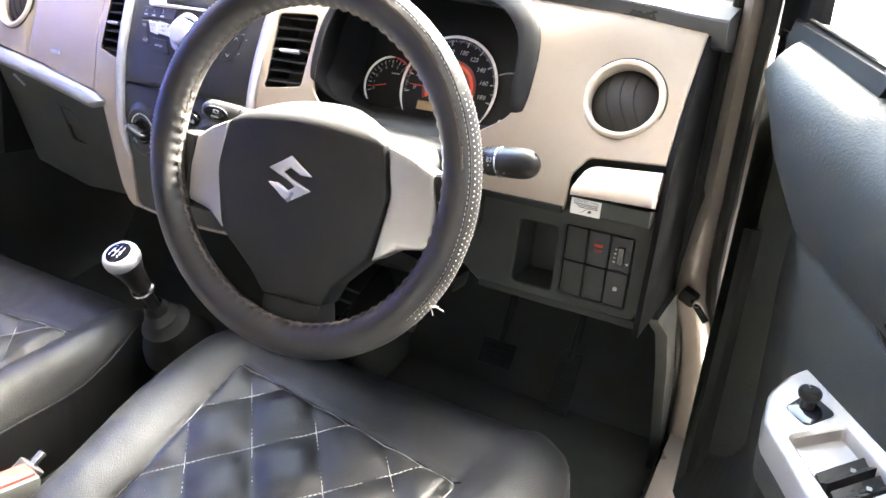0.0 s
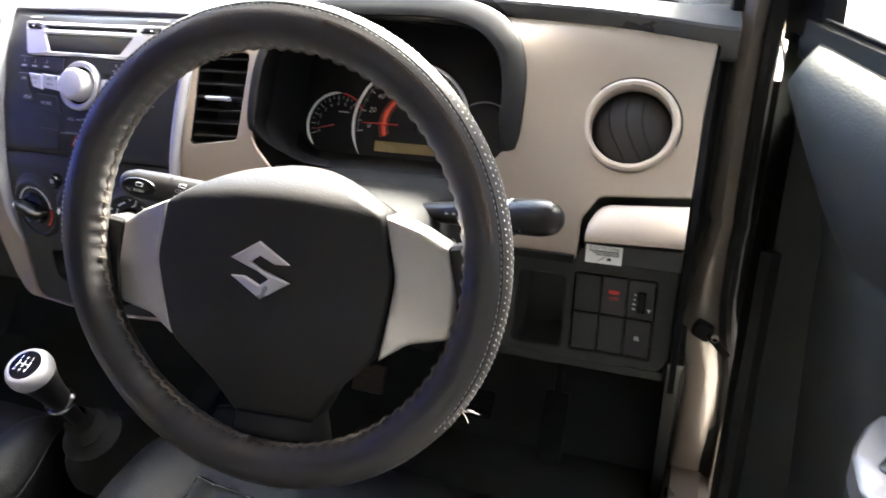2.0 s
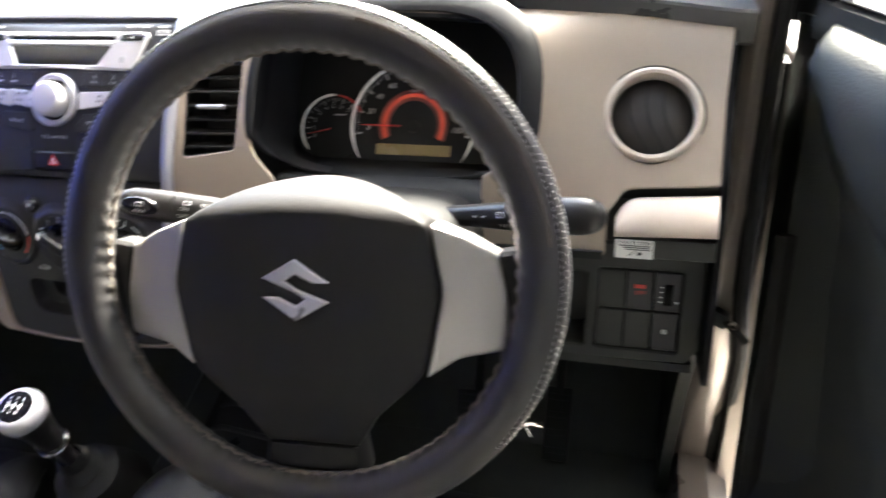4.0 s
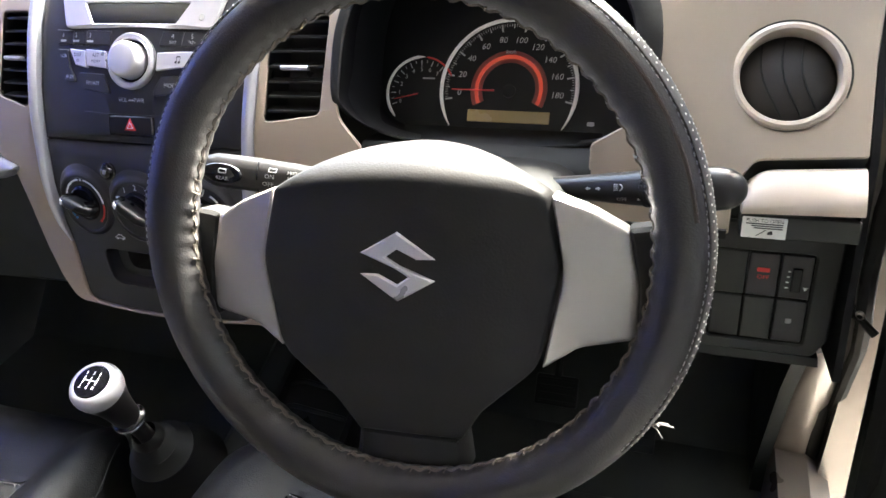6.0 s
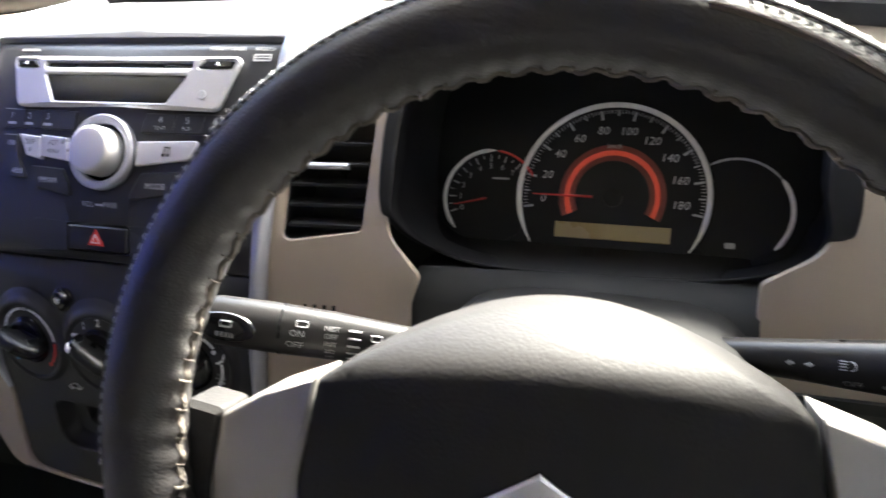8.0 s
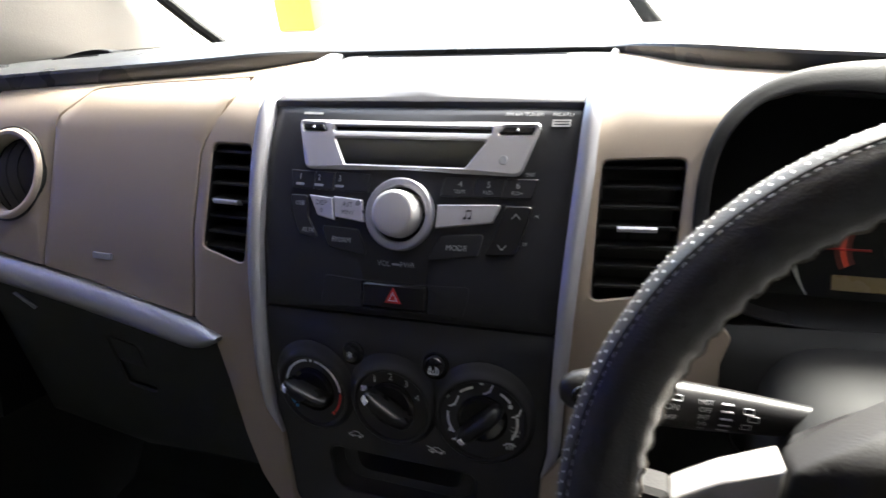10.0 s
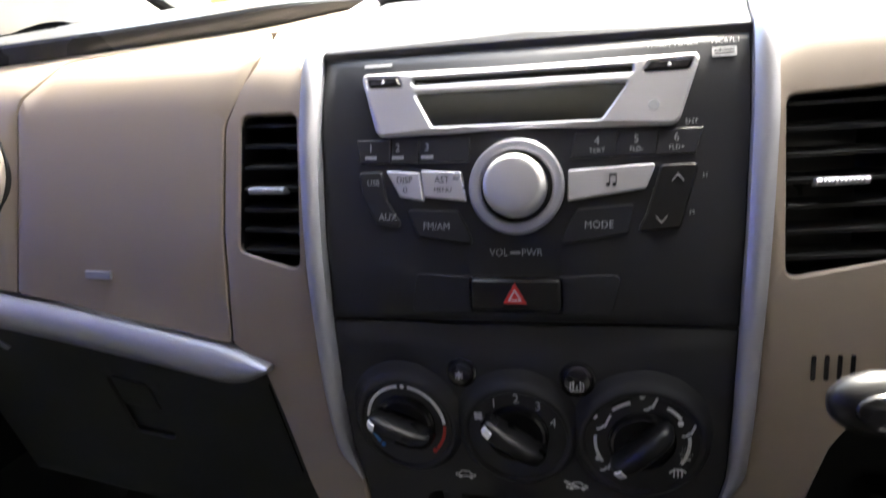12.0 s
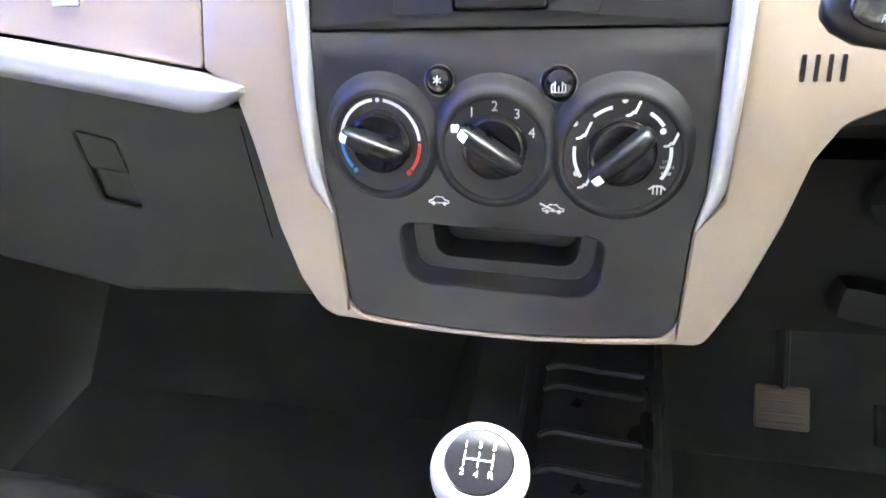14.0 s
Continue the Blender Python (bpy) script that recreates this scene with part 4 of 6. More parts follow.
# Laced inner edge: frayed thread looped over the joint of the cover.
lace = bmesh.new()
for i in range(LACES):
    th = 2 * math.pi * (i + 0.5 + random.uniform(-0.12, 0.12)) / LACES
    ph0 = math.pi * (1 - 0.07 - random.uniform(0, 0.05))
    pts = [rim_point(th + 0.022 * (f - 0.5), ph0 + (math.pi * 1.08 - ph0) * f, 0.0002 + 0.0005 * math.sin(math.pi * f)) for f in (0, 0.25, 0.5, 0.75, 1.0)]
    tube(pts, random.uniform(0.0003, 0.0007), 5, bm=lace)
tagged(part("lacing", lace, THREAD_BROWN, rim_ob, "frayed brown lacing thread"), kind="stuff")
join = bmesh.new()
for k in range(3):
    pts = [rim_point(2 * math.pi * i / 504, math.pi * (0.962 + 0.018 * k) + 0.030 * math.sin(LACES * 2 * math.pi * i / 504 + 2.1 * k) + random.uniform(-0.012, 0.012), random.uniform(-0.0002, 0.0005)) for i in range(504)]
    tube(pts, [random.uniform(0.0004, 0.0009) for _ in pts], 5, True, bm=join)
part("cover_edge", join, THREAD_BROWN, rim_ob, "frayed sewn edge of the cover")

# Studded grip panels on the outside of the rim, edged by seams.
studs = bmesh.new()
for lo, hi in ((-38, 178),):
    k = int((hi - lo) * 0.62)
    for i in range(k):
        th = radians(lo + (hi - lo) * i / k)
        for row, ph in enumerate((-0.62, -0.34, -0.06, 0.22, 0.50)):
            t2 = th + ((0.5 if row % 2 else 0.0) + random.uniform(-0.12, 0.12)) * radians((hi - lo) / k)
            if random.random() < 0.08:
                continue
            c, out = rim_point(t2, ph, -0.0002), (rim_point(t2, ph, 0.01) - rim_point(t2, ph, 0.0)).normalized()
            q = out.orthogonal().normalized()
            q2 = out.cross(q)
            ring = [studs.verts.new(c + (q * math.cos(a) + q2 * math.sin(a)) * 0.0011) for a in (0, 1.257, 2.513, 3.77, 5.027)]
            top = studs.verts.new(c + out * 0.0006)
            for a in range(5):
                studs.faces.new((ring[a], ring[(a + 1) % 5], top))
tagged(part("studs", studs, RINGGREY, rim_ob, "pale raised grip studs", sharp=80), kind="stuff")
for ph in (0.76, -0.88):
    pts = [rim_point(radians(-40 + 222 * i / 150), ph, 0.0002) for i in range(151)]
    part("cover_seam", tube(pts, 0.0007, 5), LEATHER, rim_ob)
    st = bmesh.new()
    for i in range(0, 150):
        a = radians(-40 + 222 * (i + 0.2) / 150)
        b2 = radians(-40 + 222 * (i + 0.75) / 150)
        tube([rim_point(a, ph + 0.09, 0.0003), rim_point((a + b2) / 2, ph + 0.09, 0.0006), rim_point(b2, ph + 0.09, 0.0003)], 0.0003, 4, bm=st)
    part("seam_stitching", st, GREYPRINT, rim_ob)
# A stamped herringbone strip on the driver's side of the rim.
stamp = bmesh.new()
for i in range(230):
    th = radians(8 + 66 * i / 230)
    for e in (-1, 1):
        tube([rim_point(th, 1.22 + e * 0.075, 0.0), rim_point(th + 0.005, 1.22 + e * 0.01, 0.0002)], 0.0005, 4, bm=stamp)
tagged(part("stamped_strip", stamp, STAMP, rim_ob, "stamped herringbone strip", sharp=80), kind="stuff")
fray = bmesh.new()
base = rim_point(radians(-33), 0.25, 0)
for d in ((0.010, -0.002, 0.004), (0.013, 0.003, -0.001), (0.007, -0.006, -0.004), (0.004, -0.008, 0.005)):
    v = Vector(d)
    tube([base, base + v * 0.5 + Vector((0, 0, 0.0015)), base + v], 0.0004, 4, bm=fray)
part("loose_thread", fray, THREAD, rim_ob, "loose end of thread")


def wl(u, v, w):
    return WM @ Vector((u, v, w))


# Hub: an airbag cover that bulges to the driver, narrowing to the lower spoke.
HUB_TOP = [(0.092 * k / 9, 0.0665 - 0.0305 * (abs(k) / 9) ** 2) for k in range(-9, 10)]
HUB_OUT = rounded(HUB_TOP + [(0.101, -0.012), (0.089, -0.074), (0.052, -0.109), (0.037, -0.134), (-0.037, -0.134), (-0.052, -0.109), (-0.091, -0.074), (-0.103, -0.012)],
                  [0.008] + [0.0] * 17 + [0.008] + [0.04, 0.03, 0.02, 0.003, 0.003, 0.02, 0.03, 0.04])


def hub_height(u, v):
    """The cover's bulge: highest round the emblem, falling away at the top and the foot."""
    du, dv = u / 0.115, (v + 0.020) / 0.115
    bulge = 0.0165 - 0.019 * du * du - 0.010 * dv * dv
    # The top edge bends over to the back, along a line that follows the outline.
    over = v - (0.0665 - 0.0305 * (u / 0.092) ** 2 - 0.0235 * max(0.15, 1 - (u / 0.100) ** 2))
    if over > 0:
        bulge -= 62.0 * over * over
    if v < -0.085:
        bulge -= 0.20 * (-0.085 - v)
    dish = math.hypot(u, v + 0.0105)
    return bulge - 0.0018 * max(0.0, 1 - (dish / 0.040) ** 4)


hub = part("hub_cover", plate(HUB_OUT, -0.030, 0.0, lambda u, v, h: wl(u, v, hub_height(u, v) + h), b=0.0016, grid=0.005), HUB, wheel, "black grained airbag cover", sharp=60)
# Back shell of the hub, bright on top.
shell = [[wl(u * k, 0.012 + (v - 0.012) * k2, w) for u, v in HUB_OUT] for k, k2, w in ((0.96, 0.94, -0.024), (0.955, 0.93, -0.036), (0.93, 0.90, -0.052), (0.80, 0.80, -0.068))]
part("hub_shell", loft(shell), SATIN_BLACK, wheel, "black hub shell", sharp=60)
part("lower_collar", plate(rounded([(-0.038, -0.131), (0.038, -0.131), (0.042, -0.160), (-0.042, -0.160)], 0.004), -0.022, 0.0, lambda u, v, h: wl(u, v, 0.001 - 0.05 * (u / 0.1) ** 2 + h), b=0.005), HUB, wheel, "black lower spoke collar")


def spoke(side):
    out = [(0.0940, 0.0362), (0.120, 0.0262), (0.1415, 0.0140), (0.1485, -0.020), (0.1490, -0.0545), (0.114, -0.0605), (0.0912, -0.0757), (0.1032, -0.012)]
    out = rounded([(side * u, v) for u, v in out], [0.001, 0.03, 0.006, 0.05, 0.006, 0.02, 0.001, 0.04])
    part("spoke", plate(out, -0.028, 0.0, lambda u, v, h: wl(u, v, hub_height(math.copysign(min(abs(u), 0.099), u), v) - 0.0016 - 0.18 * max(0, abs(u) - 0.099) + h), b=0.0014, grid=0.006), SPOKE, wheel, "silver painted spoke", sharp=60)
    grip = rounded([(side * u, v) for u, v in ((0.1405, 0.0160), (0.163, 0.0190), (0.167, -0.070), (0.1475, -0.0590), (0.1475, -0.020))], [0.004, 0.006, 0.006, 0.004, 0.03])
    part("spoke_end", plate(grip, -0.022, 0.002, lambda u, v, h: wl(u, v, -0.0095 - 0.10 * (abs(u) - 0.144) + h), b=0.0028, grid=0.006), HUB, wheel, "black spoke end")


spoke(1), spoke(-1)
# Emblem: two interlocked angular strips.
for k in (1, -1):
    poly = [(0.0, 0.0235), (0.0250, 0.0060), (0.0130, 0.0055), (0.0, 0.0120), (-0.0075, 0.0065), (0.0030, 0.0), (-0.0030, -0.0004), (-0.0250, 0.0085)]
    poly = [Vector((k * u - 0.0005, k * v * 0.96 - 0.0105)) for u, v in poly]
    part("emblem", plate(poly, -0.001, 0.0026, lambda u, v, h: wl(u, v, hub_height(u, v) + h), b=0.0011, grid=0), FACE, wheel, "satin silver angular emblem")

# ---- column shroud and stalks ----
column = thing("steering_column", (0, 0.12, 0.97), "black plastic steering column shroud behind the wheel", "steering column")
rings = []
for y, hw, top, bot in ((0.060, 0.066, 0.990, 0.905), (0.075, 0.080, 1.000, 0.895), (0.11, 0.090, 1.004, 0.885), (0.15, 0.094, 1.003, 0.88), (0.20, 0.096, 1.000, 0.87), (0.27, 0.098, 0.994, 0.86)):
    ring = []
    for j in range(28):
        a = 2 * math.pi * j / 28
        cz, hh = (top + bot) / 2, (top - bot) / 2
        ring.append(Vector((hw * math.copysign(abs(math.cos(a)) ** 0.42, math.cos(a)), y, cz + hh * math.copysign(abs(math.sin(a)) ** 0.6, math.sin(a)))))
    rings.append(ring)
part("shroud", loft(rings), RUBBER, column, "black grained shroud", sharp=60)
part("shroud_seam", tube([(0.0885 * (1 - 0.0 * k), y, 0.952) for k, y in enumerate((0.08, 0.12, 0.16, 0.2))], 0.0012, 6), GLOSS, column)
part("ignition_lock", turned([(0.0, 0.012), (0.010, 0.012), (0.0135, 0.009), (0.0145, 0.0), (0.0145, -0.03)], look((0.094, 0.165, 0.945), (0.0, 0.30, 1.0)), 24), SATIN_BLACK, column, "black ignition lock barrel")


def stalk(tip, root, radii, name, label):
    """A tapering lever; radii along it from the root to the tip."""
    ob = thing(name, root, label, "control stalk", "stalks on the steering column")
    tip, root = Vector(tip), Vector(root)
    d = (tip - root).normalized()
    up = Vector((0, 0, 1)) - d * d.z
    up.normalize()
    fwd = d.cross(up)
    length = (tip - root).length
    rings = []
    for f, ru, rf in radii:
        c = root + d * length * f
        rings.append([c + up * ru * math.cos(2 * math.pi * j / 20) + fwd * rf * math.sin(2 * math.pi * j / 20) for j in range(20)])
    part("lever", loft(rings), SATIN_BLACK, ob, "", sharp=60)
    # A surface for the print: along the lever, round its side that faces the driver.
    side = fwd if fwd.y < 0 else -fwd

    def mp(x, s, h):
        f = x / length
        ru = float(np.interp(f, [r[0] for r in radii], [r[1] for r in radii])) + h
        rf = float(np.interp(f, [r[0] for r in radii], [r[2] for r in radii])) + h
        a = s / max(ru, 0.004)
        return root + d * x + up * ru * math.sin(a) + side * rf * math.cos(a)
    return ob, mp, length


wiper_stalk, wmp, wlen = stalk((-0.2065, 0.0858, 1.0070), (-0.055, 0.128, 0.985), [(0, 0.008, 0.008), (0.25, 0.0108, 0.0095), (0.5, 0.0134, 0.0110), (0.72, 0.0142, 0.0115), (0.90, 0.0138, 0.0105), (0.96, 0.0105, 0.0085), (0.99, 0.0065, 0.0055), (1.0, 0.001, 0.001)], "wiper_stalk", "black wiper stalk with white printed marks")


def wpr(text, x, s, size, mat=GREYPRINT, lift=0.0004):
    # Runs from tip to root, so that it reads from the left.
    part("lettering", lettering(text, lambda a, b, h: wmp(wlen - a, b, h), x, s, size, lift), mat, wiper_stalk)


wpr("REAR", 0.023, -0.0032, 0.0044, lift=0.0014)
wpr("ON", 0.061, 0.0030, 0.0050)
wpr("OFF", 0.060, -0.0035, 0.0052, GREYPRINT)
for k, w in enumerate(("MIST", "OFF", "INT", "LO", "HI")):
    wpr(w, 0.079, 0.0080 - k * 0.0043, 0.0040)
for k in range(5):
    part("printed_bar", plate(rect(0.088, 0.0078 - k * 0.0043, 0.0945, 0.0084 - k * 0.0043 + 0.0004), 0.0, 0.0004, lambda a, b, h: wmp(wlen - a, b, h), b=0.0001, grid=0), GREYPRINT, wiper_stalk)
for x, s, w, top in ((0.023, 0.0030, 0.0062, 0.0014), (0.063, 0.0086, 0.0064, 0.0004), (0.103, 0.0055, 0.0056, 0.0004), (0.106, 0.0015, 0.0060, 0.0004), (0.103, -0.004, 0.0056, 0.0004)):
    part("printed_frame", plate(rect(x - w / 2, s - 0.0018, x + w / 2, s + 0.0018, 0.0006), 0.0, top, lambda a, b, h: wmp(wlen - a, b, h), holes=[rect(x - w / 2 + 0.0004, s - 0.0014, x + w / 2 - 0.0004, s + 0.0014)], b=0.0001, grid=0), GREYPRINT, wiper_stalk)
part("end_cap", plate(circle(0.0225, 0.0005, 0.0165, 28, 0.0088), 0.0, 0.0010, lambda a, b, h: wmp(wlen - a, b, h), b=0.0006), GLOSS, wiper_stalk, "glossy oval push button")
part("collar_ring", loft([[wmp(wlen - 0.0505 - k, math.pi * 2 * 0.0128 * j / 24, 0.0003) for j in range(24)] for k in (0, 0.0012)], True, False), GLOSS, wiper_stalk)

light_stalk, lmp, llen = stalk((0.2105, 0.109, 1.013), (0.060, 0.168, 0.987), [(0, 0.0075, 0.008), (0.3, 0.0105, 0.0095), (0.55, 0.0135, 0.0115), (0.60, 0.0148, 0.0125), (0.74, 0.0150, 0.0125), (0.76, 0.0156, 0.0132), (0.88, 0.0154, 0.0132), (0.93, 0.0140, 0.0122), (0.965, 0.0112, 0.0098), (0.99, 0.0065, 0.006), (1.0, 0.001, 0.001)], "light_stalk", "black light stalk with knurled ring and chrome-edged tip")
for text, x, s, size in (("OFF", 0.076, -0.0070, 0.0050), ("OFF", 0.116, -0.0100, 0.0050)):
    part("lettering", lettering(text, lmp, x, s, size, 0.0004), GREYPRINT, light_stalk)
marks = bmesh.new()
for a in (0, 1):
    c, k = 0.0485 + a * 0.0085, (1 if a else -1)
    plate([Vector((c + k * u * 0.62, 0.0015 + v * 0.62)) for u, v in ((-0.003, -0.0008), (0.0, -0.0008), (0.0, -0.0024), (0.0038, 0.0), (0.0, 0.0024), (0.0, 0.0008), (-0.003, 0.0008))], 0, 0.0004, lmp, b=0.0001, grid=0, bm=marks)
for x, s, r in ((0.0895, -0.0065, 0.0011), (0.1065, -0.0030, 0.0012), (0.1275, -0.0105, 0.0010)):
    plate(circle(x, s, r, 12), 0, 0.0004, lmp, b=0.0001, grid=0, bm=marks)
for x in (0.0755, 0.109):
    plate(arc_band(x, 0.0028, 0.0019, 0.0025, -90, 90, 10), 0, 0.0004, lmp, b=0.0001, grid=0, bm=marks)
    for k in range(4):
        plate(rect(x - 0.0050, 0.0006 + k * 0.0014, x - 0.0016, 0.0011 + k * 0.0014), 0, 0.0004, lmp, b=0.0001, grid=0, bm=marks)
part("printed_marks", marks, GREYPRINT, light_stalk)
knurl = bmesh.new()
for k in range(3):
    for j in range(26):
        c = Vector((0.0925 + k * 0.0042, 2 * math.pi * 0.0149 * j / 26))
        plate(rect(c.x - 0.0014, c.y - 0.0011, c.x + 0.0014, c.y + 0.0011), -0.0003, 0.0005, lmp, b=0.0003, grid=0, bm=knurl)
part("knurled_ring", knurl, SATIN_BLACK, light_stalk)
part("tip_ring", loft([[lmp(x, math.pi * 2 * 0.0156 * j / 28, h) for j in range(28)] for x, h in ((0.1135, 0.0), (0.114, 0.0009), (0.1158, 0.0009), (0.1163, 0.0))], True, False), CHROME, light_stalk, "chrome ring")

# ---- instrument cluster ----
CM = Matrix((Vector((1, 0, 0)), Vector((0, 0.37, 0.929)), Vector((0, -0.929, 0.37)))).transposed().to_4x4()
CM.translation = (-0.003, 0.312, 1.036)
cl = at_pose(CM)
cluster = thing("instrument_cluster", CM, "dark hooded instrument cluster with speedometer and silver rings", "instrument cluster")


def hood_outline(k, n=96, half=0.139, zc=1.070, top=0.107, bot=0.068, x0=0.0):
    pts = []
    for j in range(n):
        a = 2 * math.pi * j / n
        c, s = math.cos(a), math.sin(a)
        pts.append((x0 + (half - k) * math.copysign(abs(c) ** (2 / 3.2), c), zc + ((top if s > 0 else bot) - k) * math.copysign(abs(s) ** (2 / 3.2), s)))
    return pts


def lip_y(x, z):
    return dash_point(x, min(z, 1.15)).y - 0.002 + 0.6 * max(0.0, z - 1.15)


def hood_ring(k, dy, dz=0.0):
    """A ring of the hood: its band is broad at the top and sides and dies out at the foot."""
    ring = []
    for (x, z), (x1, z1) in zip(hood_outline(0.0), hood_outline(k)):
        f = min(1.0, max(0.15, (z - 1.008) / 0.055))
        if x < 0 and k > 0:
            f *= max(0.3, min(1.0, (x + 0.139) / 0.10))
        x, z = x + (x1 - x) * f, z + (z1 - z) * f
        ring.append(Vector((x, lip_y(x, z) + dy * f + 0.028 * min(1.0, max(0.0, (1.045 - z) / 0.03)), z + (dz if z > 1.1 else 0))))
    return ring


rings = [hood_ring(*r) for r in ((-0.002, 0.20, -0.012), (-0.001, 0.10, -0.004), (-0.004, 0.008), (-0.0042, 0.0005), (-0.0025, -0.0012), (0.002, -0.0030), (0.0075, -0.0042), (0.0125, -0.0045), (0.0160, -0.0035), (0.0175, 0.001))]
part("hood", loft(rings, True, False), HOOD, cluster, "black grained instrument hood", sharp=60)
rings = [hood_ring(0.0173, 0.003), hood_ring(0.0176, 0.012), hood_ring(0.010, 0.03), hood_ring(-0.004, 0.055), [cl(x + 0.003, z - 1.036, 0.004) for x, z in hood_outline(-0.010)]]
part("hood_liner", loft(rings, True, False), LINING, cluster, "black hood lining", sharp=60)
face_poly = [Vector((x + 0.003, z - 1.036)) for x, z in hood_outline(-0.012)]
part("dial_plate", plate(face_poly, -0.004, 0.0, cl, b=0.0005, grid=0), DIALFACE, cluster, "matt black dial plate")
# The panel under the dials, and the dark lower edge of the opening.
part("lower_bezel", loft([[Vector((x, 0.200 + 0.002 * k, 0.955 + 0.0 * k)), Vector((x, 0.206, 0.985)), Vector((x, 0.222, 1.004)), Vector((x, 0.30, 1.006)), Vector((x, 0.31, 0.955))] for k, x in enumerate((-0.122, -0.06, 0.03, 0.094))]), RUBBER, cluster, "black lower bezel", sharp=50)


def ring_part(cx, cy, r, a0, a1, width, mat, label, height=0.005, parent=cluster):
    n = 48
    rings = []
    for i in range(n + 1):
        a = radians(a0 + (a1 - a0) * i / n)
        taper = min(1.0, 0.25 + i / 5, 0.25 + (n - i) / 5)
        ring = []
        for j in range(8):
            b = 2 * math.pi * j / 8
            rr = r + math.cos(b) * width * taper
            ring.append(cl(cx + rr * math.cos(a), cy + rr * math.sin(a), height + math.sin(b) * width * 0.8 * taper))
        rings.append(ring)
    return part("gauge_ring", loft(rings), mat, parent, label)


speedo = part("speedometer", plate(circle(0.0, 0.006, 0.0665, 56), 0.0, 0.0012, cl, b=0.0004, grid=0), DIALFACE, cluster, "black speedometer dial with white figures")
ring_part(0.0, 0.006, 0.0683, 214, -34, 0.0020, RINGGREY, "satin silver ring")
band = plate(arc_band(0.0, 0.006, 0.0309, 0.0345, 206, -26, 44), 0.0012, 0.0018, cl, b=0.0002, grid=0)
part("orange_ring", band, ORANGE, speedo, "orange-red inner ring")
# The lit ring's soft glow, painted as a dim red band on either side.
fade = plate(arc_band(0.0, 0.006, 0.0268, 0.0308, 206, -26, 44), 0.0012, 0.0015, cl, b=0.0001, grid=0)
plate(arc_band(0.0, 0.006, 0.0346, 0.0388, 206, -26, 44), 0.0012, 0.0015, cl, b=0.0001, grid=0, bm=fade)
part("ring_glow", fade, ORANGE_GLOW, speedo, "glow of the inner ring painted as dim red bands")
ticks = bmesh.new()
for i in range(91):
    v = i * 2
    a = radians(190 - v / 180 * 200)
    long_, wide = (0.0072, 0.0008) if v % 20 == 0 else ((0.0045, 0.0005) if v % 10 == 0 else (0.0028, 0.00025))
    ca, sa = math.cos(a), math.sin(a)
    q = [Vector((ca * r - sa * w, 0.006 + sa * r + ca * w)) for r, w in ((0.0655, -wide), (0.0655, wide), (0.0655 - long_, wide), (0.0655 - long_, -wide))]
    plate(q, 0.0012, 0.0016, cl, b=0.00005, grid=0, bm=ticks)
part("scale_print", ticks, GREYPRINT, speedo)
for i in range(10):
    a = radians(185 - i * 20 * 190 / 180)
    r = 0.0498
    part("figure", lettering(str(i * 20), cl, r * math.cos(a) - 0.001, 0.006 + r * math.sin(a), 0.0086, 0.0016, shear=0.15), DIALPRINT, speedo)
part("figure", lettering("km/h", cl, -0.001, 0.0435, 0.0052, 0.0016, shear=0.2), GREYPRINT, speedo)
part("needle", loft([[cl(x, 0.0045 + w, h) for w, h in ((-k, 0.003), (k, 0.003), (k * 0.6, 0.0042), (-k * 0.6, 0.0042))] for x, k in ((-0.014, 0.0010), (-0.035, 0.0008), (-0.058, 0.0005))]), RED, speedo, "red needle")
part("needle_cap", turned([(0.0, 0.0052), (0.005, 0.005), (0.0066, 0.0042), (0.0068, 0.0012)], CM @ Matrix.Translation((0.001, 0.0045, 0)), 24), RUBBER, speedo, "black needle cap")
part("trip_display", plate(rect(-0.0395, -0.0268, 0.0435, -0.0150, 0.0008), 0.0, 0.0022, cl, b=0.0004, grid=0), LCD, cluster, "unlit amber trip display")

tach = part("rev_counter", plate(circle(-0.0905, 0.0, 0.0350, 40), 0.0, 0.0006, cl, b=0.0002, grid=0), DIALFACE, cluster, "black rev counter dial")
ring_part(-0.0905, 0.0, 0.0360, 226, 88, 0.0016, RINGGREY, "satin silver ring")
ring_part(-0.0905, 0.0, 0.0358, 86, 28, 0.0009, RED, "dim red-line ring")
tt = bmesh.new()
for i in range(17):
    a = radians(202 - i * 10.6)
    long_, wide = (0.0055, 0.0005) if i % 2 == 0 else (0.003, 0.0003)
    ca, sa = math.cos(a), math.sin(a)
    q = [Vector((-0.0905 + ca * r - sa * w, sa * r + ca * w)) for r, w in ((0.0338, -wide), (0.0338, wide), (0.0338 - long_, wide), (0.0338 - long_, -wide))]
    plate(q, 0.0006, 0.001, cl, b=0.00005, grid=0, bm=tt)
part("scale_print", tt, GREYPRINT, tach)
for i in range(9):
    a = radians(202 - i * 21.2)
    part("figure", lettering(str(i), cl, -0.0905 + 0.0245 * math.cos(a), 0.0245 * math.sin(a), 0.0062, 0.001), GREYPRINT, tach)
part("small_print", plate(rect(-0.091, 0.0145, -0.078, 0.0160), 0.0006, 0.001, cl, b=0.0001, grid=0), GREYPRINT, tach)
part("needle", loft([[cl(-0.0905 + x * math.cos(radians(194)), x * math.sin(radians(194)) + w, h) for w, h in ((-k, 0.002), (k, 0.002), (0.0, 0.0032))] for x, k in ((0.004, 0.0009), (0.015, 0.0007), (0.030, 0.0004))]), RED, tach, "red needle")
